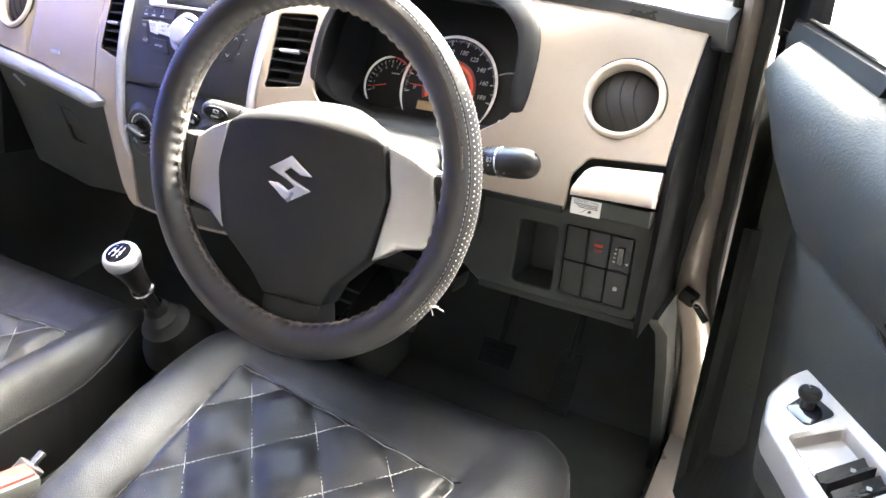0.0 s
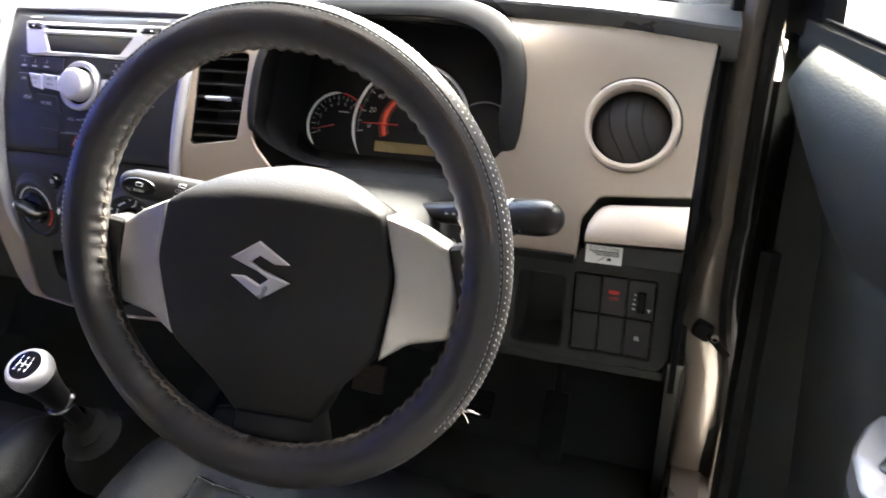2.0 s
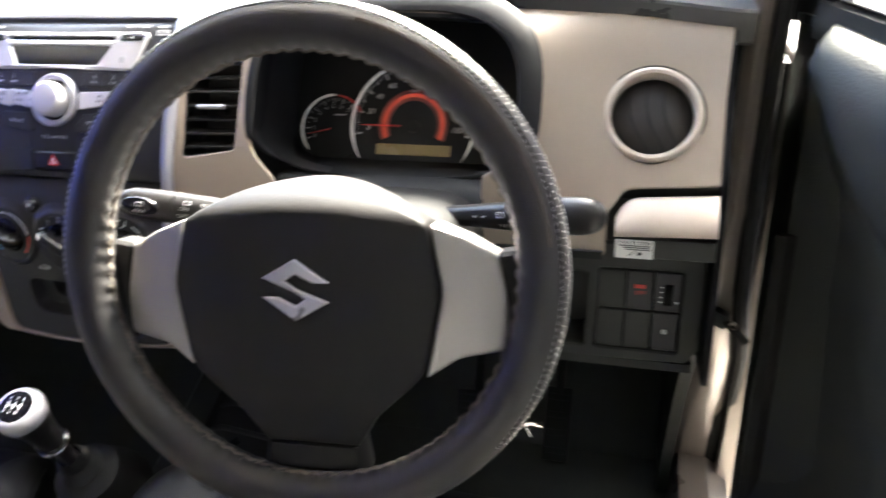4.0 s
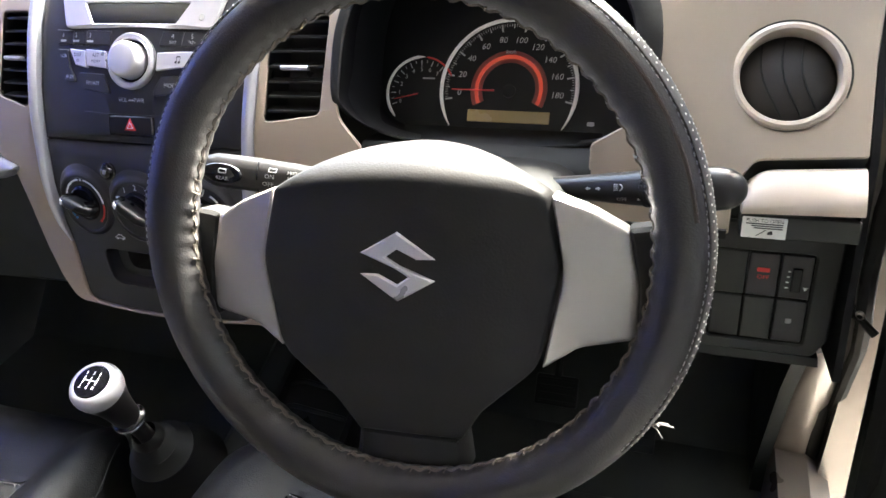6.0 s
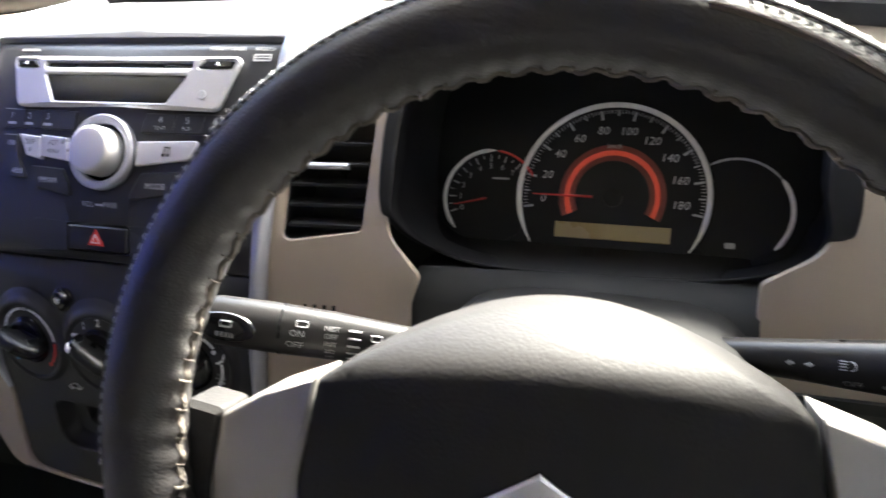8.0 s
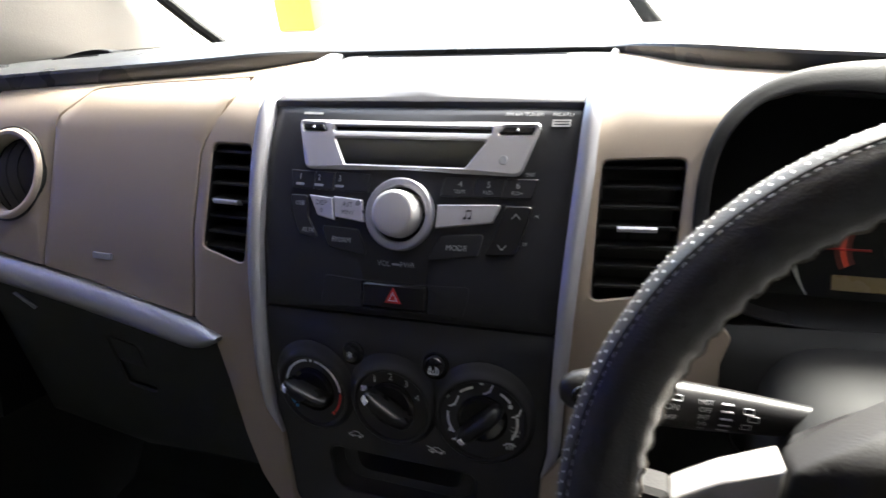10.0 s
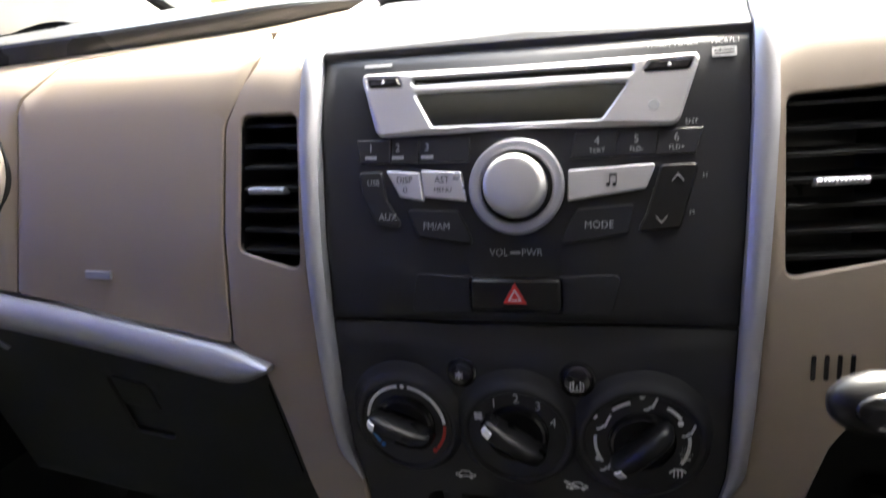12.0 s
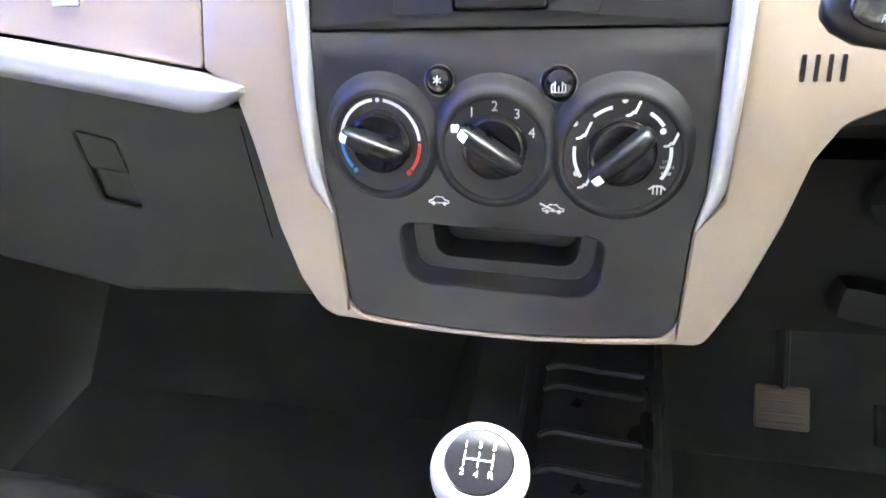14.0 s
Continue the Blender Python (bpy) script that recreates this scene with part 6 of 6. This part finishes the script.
for (cx, cs), r in (((-0.3830, 0.9690), 0.0082), ((-0.3150, 0.9675), 0.0094)):
    m = con_pose(cx, cs)
    pb = part("push_button", turned([(r + 0.0012, 0.0), (r + 0.0010, 0.0025), (r, 0.0030), (r - 0.0006, 0.0020), (r - 0.0010, 0.0040), (r * 0.75, 0.0062), (r * 0.4, 0.0072), (0.0, 0.0075)], m, 32), GLOSS, heater, "domed glossy push button")
    pm = bmesh.new()
    if cx < -0.35:
        for i in range(3):
            plate(rect(-0.0004, -0.0026, 0.0004, 0.0026), 0.0072, 0.0076, at_pose(m @ pose(0, 0, 0, 0, 0, 60 * i)), b=0.0001, grid=0, bm=pm)
    else:
        plate(rect(-0.0040, -0.0050, 0.0040, 0.0, 0.0008), 0.0066, 0.0074, at_pose(m), [rect(-0.0033, -0.0043, 0.0033, -0.0007)], b=0.0001, grid=0, bm=pm)
        for i in range(3):
            plate(rect(-0.0024 + i * 0.0020, -0.0040, -0.0016 + i * 0.0020, 0.0012), 0.0066, 0.0074, at_pose(m), b=0.0001, grid=0, bm=pm)
    part("mark", pm, GREYPRINT, pb)
for cx, cs, kind in ((-0.3860, 0.8968, 0), (-0.3170, 0.8948, 1)):
    out = rounded([(cx - 0.0065, cs - 0.0015), (cx + 0.0065, cs - 0.0015), (cx + 0.0065, cs + 0.0005), (cx + 0.0040, cs + 0.0010), (cx + 0.0022, cs + 0.0030), (cx - 0.0022, cs + 0.0030), (cx - 0.0042, cs + 0.0008), (cx - 0.0065, cs + 0.0004)], 0.0005)
    cars = plate(out, 0.0012, 0.0016, con, [offset(ccw(out), 0.0006)], b=0.0001, grid=0)
    for e in (-0.0035, 0.0035):
        plate(circle(cx + e, cs - 0.0016, 0.0012, 10), 0.0012, 0.0017, con, b=0.0001, grid=0, bm=cars)
    if kind:
        plate([Vector((cx - 0.0080, cs + 0.0030)), Vector((cx - 0.0072, cs + 0.0036)), Vector((cx + 0.0010, cs - 0.0004)), Vector((cx + 0.0004, cs - 0.0010))], 0.0012, 0.0018, con, b=0.0001, grid=0, bm=cars)
    part("air_mark", cars, WHITE, heater)
tray = loft([[con(p.x, p.y, 0.0) for p in TRAY], [con(p.x, p.y, -0.003) for p in TRAY], [con(XC + (p.x - XC) * 0.93, 0.8600 + (p.y - 0.8600) * 0.85 + 0.003, -0.012) for p in TRAY]], True, False)
part("tray_rim", tray, DARK, heater, "black recessed tray rim")
IN = rounded([(-0.3925, 0.8560), (-0.3030, 0.8535), (-0.2995, 0.8785), (-0.3955, 0.8800)], [0.011, 0.011, 0.003, 0.003])
lip = plate([Vector((XC + (p.x - XC) * 0.93, 0.8600 + (p.y - 0.8600) * 0.85 + 0.003)) for p in TRAY], -0.014, -0.012, con, [offset(ccw(IN), 0.0)], b=0.0005)
part("tray_face", lip, DARK, heater)
well = loft([[con(p.x, p.y, -0.012) for p in IN], [con(XC + (p.x - XC) * 0.97, p.y + 0.004, -0.034) for p in IN]], True, False)
bmesh.ops.contextual_create(well, geom=[e for e in well.edges if e.is_boundary and e.verts[0].co.y > 0.198])
part("tray_well", well, DARK, heater, "deep black tray")
part("tray_rail", loft([[con(x, s, h) for s, h in ((0.8762, -0.016), (0.8780, -0.016), (0.8780, -0.02), (0.8762, -0.02))] for x in (-0.365, -0.322)]), YELLOW, heater, "yellowed metal strip in the tray")

# ---- switches, cup holder and sticker under the driver's fascia ----
bank = thing("switch_bank", (0.244, 0.248, 0.877), "bank of six dark rocker switches in the knee panel", "switches")
for i in range(3):
    for j in range(2):
        x0, s0 = 0.2048 + i * 0.0266, 0.8345 + j * 0.0432
        sw = part("rocker_switch", plate(rect(x0, s0, x0 + 0.0258, s0 + 0.0420, 0.0018), -0.008, -0.0012, knee, b=0.0012), LOWER if (i < 2 and j == 0) or i == 0 else DARK, bank, "dark rocker switch")
        if i == 1 and j == 1:
            part("mark", plate(rect(x0 + 0.0075, s0 + 0.0235, x0 + 0.0180, s0 + 0.0275, 0.0008), -0.0012, -0.0008, knee, b=0.0001, grid=0), RED, sw)
            part("lettering", lettering("OFF", knee, x0 + 0.0132, s0 + 0.0185, 0.0058, -0.0008), RED, sw)
        if i == 2 and j == 1:
            part("wheel_slot", plate(rect(x0 + 0.0095, s0 + 0.0075, x0 + 0.0175, s0 + 0.0300, 0.001), -0.0012, 0.0012, knee, b=0.0008), GLOSS, sw, "thumb wheel")
            for k in range(4):
                part("mark", plate(rect(x0 + 0.0050 + 0.0004 * k, s0 + 0.0100 + k * 0.0052, x0 + 0.0078, s0 + 0.0112 + k * 0.0052), -0.0012, -0.0008, knee, b=0.0001, grid=0), WHITE, sw)
            part("mark", plate([(x0 + 0.0195, s0 + 0.0120), (x0 + 0.0235, s0 + 0.0120), (x0 + 0.0215, s0 + 0.0085)], -0.0012, -0.0008, knee, b=0.0001, grid=0), WHITE, sw)
        if i == 2 and j == 0:
            part("mark", plate(rect(x0 + 0.0100, s0 + 0.0190, x0 + 0.0150, s0 + 0.0240, 0.001), -0.0012, -0.0008, knee, b=0.0001, grid=0), GREYPRINT, sw)

holder = thing("cup_holder", dash_pose(0.26, 0.985), "closed pull-out cup holder with beige front and sticker", "cup holder")
rings = []
for i in range(17):
    x = 0.2165 + i * (0.3045 - 0.2165) / 16
    f = min(1.0, (i + 0.3) / 4.0)
    top = 0.972 + 0.0265 * math.sqrt(max(0.0, 1 - (1 - f) ** 2)) + (x - 0.2165) * 0.075
    bot = 0.9655 + (x - 0.2165) * 0.03
    rings.append([dash(x, bot, -0.010), dash(x, bot, 0.0105), dash(x, bot + 0.0035, 0.0125), dash(x, (top + bot) / 2, 0.0095), dash(x, top - 0.003, 0.0010), dash(x, top, -0.004), dash(x, top, -0.02)])
part("front", loft(rings), BEIGE_SMOOTH, holder, "pale beige front flap", sharp=60)
part("recess", loft([[dash(x, 1.012, -0.003), dash(x, 1.012, -0.030), dash(x, 0.955, -0.030), dash(x, 0.955, -0.026), dash(x, 1.000, -0.026)] for x in (0.209, 0.305)]), LOWER, holder, "dark recess")
part("under_face", plate(rect(0.2165, 0.9475, 0.3045, 0.9650, 0.001), -0.020, 0.0050, dash, b=0.001), LOWER, holder, "dark face under the flap")
st = part("sticker", plate(rect(0.2180, 0.9470, 0.2515, 0.9635), 0.0050, 0.0056, dash, b=0.0001), PAPER, holder, "white instruction sticker")
part("lettering", lettering("PUSH TO OPEN", dash, 0.2348, 0.9610, 0.0040, 0.0060), DARK, st)
sm = bmesh.new()
for s, x0, x1 in ((0.9582, 0.2210, 0.2485), (0.9565, 0.2250, 0.2485), (0.9548, 0.2270, 0.2485)):
    plate(rect(x0, s, x1, s + 0.0009), 0.0056, 0.0059, dash, b=0.00005, grid=0, bm=sm)
plate([(0.2290, 0.9490), (0.2300, 0.9490), (0.2370, 0.9540), (0.2362, 0.9542)], 0.0056, 0.0059, dash, b=0.00005, grid=0, bm=sm)
plate(rounded([(0.2370, 0.9500), (0.2420, 0.9505), (0.2410, 0.9535), (0.2385, 0.9530)], 0.0008), 0.0056, 0.0059, dash, b=0.00005, grid=0, bm=sm)
part("small_print", sm, DARK, st)

# ---- seats ----
def car_seat(cx, z_front, width, seam_y, seam_lean, label):
    """A seat with bolsters, a quilted middle and stitched seams; its cushion rises to the front in the car's frame."""
    ob = thing("car_seat", (cx, -0.1, z_front - 0.25), label, "car seat", "front seats")
    y0, y1 = -0.40, 0.236

    def half(y):
        """Half the cushion's width: widest ahead of the middle, with broad round front corners."""
        w = width - 0.20 * max(0.0, 0.03 - y)
        return w - 0.065 * (max(0.0, y - 0.06) / 0.176) ** 2.4

    def side_seam(y):
        return 0.164 + 0.145 * y

    def front_seam(x):
        return seam_y + seam_lean * (x - cx)

    def top(x, y):
        z = z_front + (y - 0.10) * 0.24
        inner, outer = side_seam(y), half(y)
        f = (abs(x - cx) - inner) / max(0.01, outer - inner)
        if f > 0:
            f = min(1.0, f)
            z += (0.017 * math.sin(math.pi * min(1.0, f * 1.05)) ** 1.1 - 0.030 * f ** 5) * min(1.0, max(0.3, (0.22 - y) / 0.16))
        if y > 0.15:
            z -= 6.5 * (y - 0.15) ** 2
        return z

    def quilt(x, y):
        """Height of the padding over the stitch lines: zero on a line."""
        a = ((x - cx) * 0.73 + y * 0.68 + 0.111) / 0.075
        b = ((x - cx) * 0.715 - y * 0.70 + 0.0535) / 0.0905
        fa, fb = abs(a - round(a)), abs(b - round(b))
        return 0.0090 * (min(1.0, fa * 3.2) * min(1.0, fb * 3.2)) ** 0.6

    def surf(x, y):
        z = top(x, y)
        d = min(side_seam(y) - abs(x - cx), front_seam(x) - y)
        if d > 0:
            z += quilt(x, y) * min(1.0, d / 0.012) - 0.004 * max(0.0, 1 - d / 0.006)
        else:
            z -= 0.004 * max(0.0, 1 + d / 0.006) ** 2
        # Slack folds and dents of the cover.
        return z + 0.0016 * noise.noise(Vector((x * 16, y * 16, 0.3))) + 0.0008 * noise.noise(Vector((x * 45, y * 45, 1.7)))
    bm = bmesh.new()
    nx_, ny_ = 123, 146
    ys_ = [y0 + (y1 - y0) * j / (ny_ - 1) for j in range(ny_)]
    us_ = [2 * i / (nx_ - 1) - 1 for i in range(nx_)]
    grid = [[bm.verts.new((cx + u * half(y), y, surf(cx + u * half(y), y))) for u in us_] for y in ys_]
    for j in range(ny_ - 1):
        for i in range(nx_ - 1):
            bm.faces.new((grid[j][i], grid[j][i + 1], grid[j + 1][i + 1], grid[j + 1][i]))
    rim_v = grid[0] + [r[-1] for r in grid[1:]] + grid[-1][-2::-1] + [r[0] for r in grid[-2:0:-1]]
    prev = rim_v
    c = Vector((cx, (y0 + y1) / 2, 0))
    for k, dz in ((1.012, -0.02), (1.015, -0.06), (1.0, -0.12), (0.97, -0.17)):
        ring = [bm.verts.new((c.x + (v.co.x - c.x) * k, c.y + (v.co.y - c.y) * k, v.co.z + dz)) for v in rim_v]
        for i in range(len(ring)):
            j = (i + 1) % len(ring)
            bm.faces.new((prev[i], prev[j], ring[j], ring[i]))
        prev = ring
    cush = part("cushion", bm, SEAT, ob, "black quilted leatherette cushion", sharp=70)
    # Stitches along the diamond lines.
    st = bmesh.new()
    for nxv, nyv, off, step in ((0.73, 0.68, -0.111, 0.075), (0.715, -0.70, -0.0535, 0.0905)):
        n2 = Vector((nxv, nyv)).normalized()
        d2 = Vector((-n2.y, n2.x))
        ln = Vector((nxv, nyv)).length
        for k in range(-5, 9):
            o = n2 * ((off + k * step) / ln)
            s = -0.6
            while s < 0.6:
                p, q = o + d2 * s, o + d2 * (s + 0.0042)
                x0_, x1_ = cx + p.x, cx + q.x
                ok = all(abs(x - cx) < side_seam(y) - 0.003 and -0.32 < y < front_seam(x) - 0.003 for x, y in ((x0_, p.y), (x1_, q.y)))
                if ok:
                    tube([(x0_, p.y, surf(x0_, p.y) + 0.0007), (x1_, q.y, surf(x1_, q.y) + 0.0008)], 0.0007, 4, bm=st)
                s += 0.0056
    tagged(part("quilt_stitching", st, THREAD, cush, "pale quilting thread"), kind="stuff")
    pipe = bmesh.new()
    for e in (-1, 1):
        tube([(cx + e * side_seam(y), y, surf(cx + e * side_seam(y), y) + 0.0012) for y in np.linspace(-0.38, front_seam(cx + e * 0.181), 40)], 0.0010, 6, bm=pipe)
    tube([(x, front_seam(x), surf(x, front_seam(x)) + 0.0012) for x in np.linspace(cx - 0.181, cx + 0.181, 40)], 0.0010, 6, bm=pipe)
    part("seam", pipe, GLOSS, cush)
    # Stitching beside the seams, and the piping along the cushion's edge.
    edge = bmesh.new()
    for i in range(90):
        xa, xb = cx - 0.178 + 0.356 * i / 90, cx - 0.178 + 0.356 * (i + 0.7) / 90
        tube([(x, front_seam(x) - 0.004, surf(x, front_seam(x) - 0.004) + 0.0004) for x in (xa, xb)], 0.0004, 4, bm=edge)
    tagged(part("edge_stitching", edge, THREAD, cush), kind="stuff")
    for e in (-1, 1):
        part("piping", tube([(cx + e * half(y) * 1.004, y, top(cx + e * half(y), y) - 0.006) for y in np.linspace(-0.38, 0.20, 30)], 0.0020, 6), SEAT, cush)
    back = []
    for f, w, d in ((0.0, 0.22, 0.07), (0.1, 0.235, 0.08), (0.5, 0.24, 0.075), (0.85, 0.20, 0.06), (1.0, 0.15, 0.03)):
        yy, zz = -0.40 - 0.34 * f, z_front - 0.16 + 0.56 * f
        back.append([Vector((cx + w * math.cos(a), yy + d * math.sin(a) - 0.03, zz)) for a in [2 * math.pi * j / 24 for j in range(24)]])
    part("backrest", loft(back), SEAT, ob, "black leatherette backrest")
    part("seat_base", loft([[Vector((cx + x, y, z_front - 0.20 + (y - 0.1) * 0.24 + dz)) for x, y in ((-0.20, -0.36), (0.20, -0.36), (0.20, 0.12), (-0.20, 0.12))] for dz in (0.04, -0.09)]), LOWER, ob, "dark seat frame")
    return ob


car_seat(0.0, 0.655, 0.294, 0.102, -0.12, "black quilted leatherette driver's seat with pale diamond stitching")
car_seat(2 * XC, 0.612, 0.262, 0.081, 0.11, "black quilted leatherette passenger seat with pale diamond stitching")

# ---- seat belt buckle between the seats ----
buckle = thing("seat_belt_buckle", (-0.22, -0.16, 0.63), "grey seat belt buckle with red release button on its stalk", "seat belt buckle")
bdir = Vector((0.12, 0.96, -0.06)).normalized()
bm_ = look((-0.252, -0.166, 0.603), Vector((-0.252, -0.166, 0.603)) - bdir)
part("body", box(bm_, 0.034, 0.022, 0.060, 0.005), BUCKLE_GREY, buckle, "pale grey buckle body")
part("release_button", box(bm_ @ Matrix.Translation((0.002, 0.009, 0.004)), 0.027, 0.012, 0.046, 0.003), BUCKLE_RED, buckle, "red release button")
part("stalk", box(bm_ @ Matrix.Translation((0, 0, -0.105)), 0.022, 0.008, 0.16, 0.003), RUBBER, buckle, "black stalk")
lever = thing("hand_brake", (XC + 0.02, -0.30, 0.52), "dark hand brake lever with bright release button", "hand brake")
hb = [Vector((-0.335, -0.36, 0.44)), Vector((-0.322, -0.24, 0.49)), Vector((-0.310, -0.155, 0.538)), Vector((-0.302, -0.106, 0.578))]
part("grip", tube(hb, [0.012, 0.015, 0.0175, 0.0165], 18), DARK, lever, "black grip", sharp=60)
part("button", tube([hb[-1], hb[-1] + (hb[-1] - hb[-2]).normalized() * 0.018], 0.0055, 12), CHROME, lever, "chrome release button")

# ---- gear lever ----
GK = Vector((-0.3385, 0.064, 0.790))
gaxis = Vector((0.05, -0.51, 0.86)).normalized()
gm = Matrix.Translation(GK) @ Matrix((Vector((1, 0, 0)) - gaxis * gaxis.x, gaxis.cross(Vector((1, 0, 0)) - gaxis * gaxis.x).normalized(), gaxis)).transposed().to_4x4()
gear = thing("gear_lever", gm, "gear lever with silver knob and shift pattern cap", "gear lever")
part("knob", turned([(0.0238, -0.0070), (0.0248, -0.002), (0.0245, 0.004), (0.0222, 0.0085), (0.0195, 0.0105), (0.0178, 0.0108), (0.0172, 0.0098)], gm, 40), SATIN, gear, "satin silver knob", sharp=60)
part("knob_neck", turned([(0.0120, -0.066), (0.0138, -0.060), (0.0150, -0.045), (0.0175, -0.028), (0.0212, -0.0150), (0.0238, -0.0070)], gm, 40), SATIN_BLACK, gear, "black tapering knob neck", sharp=60)
cap = part("cap", turned([(0.0174, 0.0098), (0.0165, 0.0112), (0.010, 0.0122), (0.0, 0.0126)], gm, 40), CAPBLACK, gear, "glossy black shift pattern cap")
gp = at_pose(gm)
pat = bmesh.new()
for x in (-0.0070, 0.0, 0.0070):
    plate(rect(x - 0.00025, -0.0038, x + 0.00025, 0.0038), 0.0120, 0.0130, gp, b=0.0001, grid=0, bm=pat)
plate(rect(-0.0070, -0.00025, 0.0070, 0.00025), 0.0120, 0.0130, gp, b=0.0001, grid=0, bm=pat)
part("shift_pattern", pat, WHITE, cap)
for text, x, y in (("1", -0.0070, 0.0070), ("3", 0.0, 0.0076), ("5", 0.0070, 0.0070), ("2", -0.0070, -0.0072), ("4", 0.0, -0.0076), ("R", 0.0070, -0.0072)):
    part("figure", lettering(text, gp, x, y, 0.0047, 0.0130), WHITE, cap)
part("collar", turned([(0.0120, -0.072), (0.0165, -0.069), (0.0165, -0.064), (0.0120, -0.062)], gm, 32), GLOSS, gear, "glossy black collar")
part("collar_ring", turned([(0.0166, -0.0675), (0.0172, -0.0665), (0.0166, -0.0655)], gm, 32), CHROME, gear, "chrome ring")
part("shaft", turned([(0.0085, -0.045), (0.0085, -0.12), (0.010, -0.17)], gm, 20), SATIN_BLACK, gear, "black shaft")
boot = []
for h, r in ((-0.10, 0.013), (-0.112, 0.018), (-0.116, 0.016), (-0.128, 0.025), (-0.133, 0.022), (-0.145, 0.036), (-0.152, 0.034), (-0.18, 0.050), (-0.20, 0.055)):
    boot.append((r, h))
part("boot", turned(boot, gm, 28), RUBBER, gear, "black pleated gaiter", sharp=60)

# ---- floor console with ribbed cup wells ----
fc = thing("floor_console", (XC, 0.30, 0.50), "black moulded floor console with ribbed tray ahead of the gear lever", "floor console")


def fcz(y):
    """The surround's top in the car's frame."""
    return 0.565 + (y - 0.30) * 0.24


UNLEVEL = LEVEL.inverted()


def tray(x, y, h=0.0):
    """A point of the tray ahead of the lever, h above its rib tops."""
    return UNLEVEL @ Vector((x, y, 0.578 + 0.253 * (y - 0.419) + h))


part("tray_floor", loft([[tray(x, y, h) for x, h in ((-0.385, -0.09), (-0.374, -0.016), (-0.366, -0.002), (-0.357, 0.0), (-0.350, -0.008), (-0.300, -0.011), (-0.250, -0.008), (-0.243, -0.003), (-0.236, -0.006), (-0.222, -0.09))] for y in (0.0, 0.15, 0.30, 0.48)]), SATIN_BLACK, fc)
for y in (0.4027, 0.3765, 0.322, 0.282):
    part("rib", tube([tray(-0.350 + 0.104 * u, y - 0.010 * max(0.0, 0.22 - u) ** 2 / 0.048 - 0.009 * u * u, -0.0065 - 0.004 * math.sin(math.pi * u)) for u in np.linspace(0.0, 1.0, 14)], [0.0028] + [0.0042] * 12 + [0.0028], 8), DARK, fc)
part("lever_surround", loft([[Vector((x, y, fcz(y) - 0.03 + dz)) for x, dz in ((XC - 0.10, -0.10), (XC - 0.092, -0.025), (XC - 0.075, -0.004), (XC, 0.0), (XC + 0.075, -0.004), (XC + 0.092, -0.025), (XC + 0.10, -0.10))] for y in (-0.30, -0.1, 0.10)]), RUBBER, fc, "black lever surround")

# ---- pedals ----
for name, x, y, z, w, h, mat, lab in (("clutch_pedal", -0.118, 0.445, 0.632, 0.050, 0.042, PEDAL, "worn brown clutch pedal hanging under the dashboard"), ("brake_pedal", 0.025, 0.53, 0.575, 0.062, 0.045, RUBBER, "black rubber brake pedal hanging under the dashboard"), ("accelerator_pedal", 0.150, 0.53, 0.560, 0.038, 0.110, RUBBER, "black accelerator pedal hanging under the dashboard")):
    pm = Matrix.Translation((x, y, z)) @ pose(0, 0, 0, 60, 0, 0)
    pd = thing(name, pm, lab, "pedal", "pedals in the driver's footwell")
    part("pad", box(pm, w, h, 0.010, 0.004), mat, pd)
    rb = bmesh.new()
    for k in range(4):
        box(pm @ Matrix.Translation((0, -h * 0.36 + k * h * 0.24, 0.0055)), w * 0.82, h * 0.08, 0.003, 0.001, rb)
    part("tread", rb, mat, pd)
    part("arm", tube([Vector((x, y + 0.006, z + 0.005)), Vector((x, y + 0.05, z + 0.10)), Vector((x, y + 0.06, z + 0.24))], 0.007, 8), RUBBER, pd, "black pedal arm")
foot = thing("under_dash_box", (-0.05, 0.40, 0.77), "black heater housing and bracket under the dashboard", "housing")
part("housing", box(Matrix.Translation((-0.10, 0.44, 0.83)) @ pose(0, 0, 0, 8, 0, 4), 0.20, 0.16, 0.16, 0.02), RUBBER, foot)
part("bracket", box(Matrix.Translation((-0.045, 0.36, 0.775)) @ pose(0, 0, 0, 0, 10, 0), 0.14, 0.05, 0.03, 0.01), RUBBER, foot)
part("cap", turned([(0.0, 0.012), (0.024, 0.011), (0.028, 0.006), (0.028, -0.01)], look((-0.075, 0.345, 0.865), (-0.075, 0.6, 0.80)) @ pose(0, 0, 0, 180), 28), LOWER, foot)
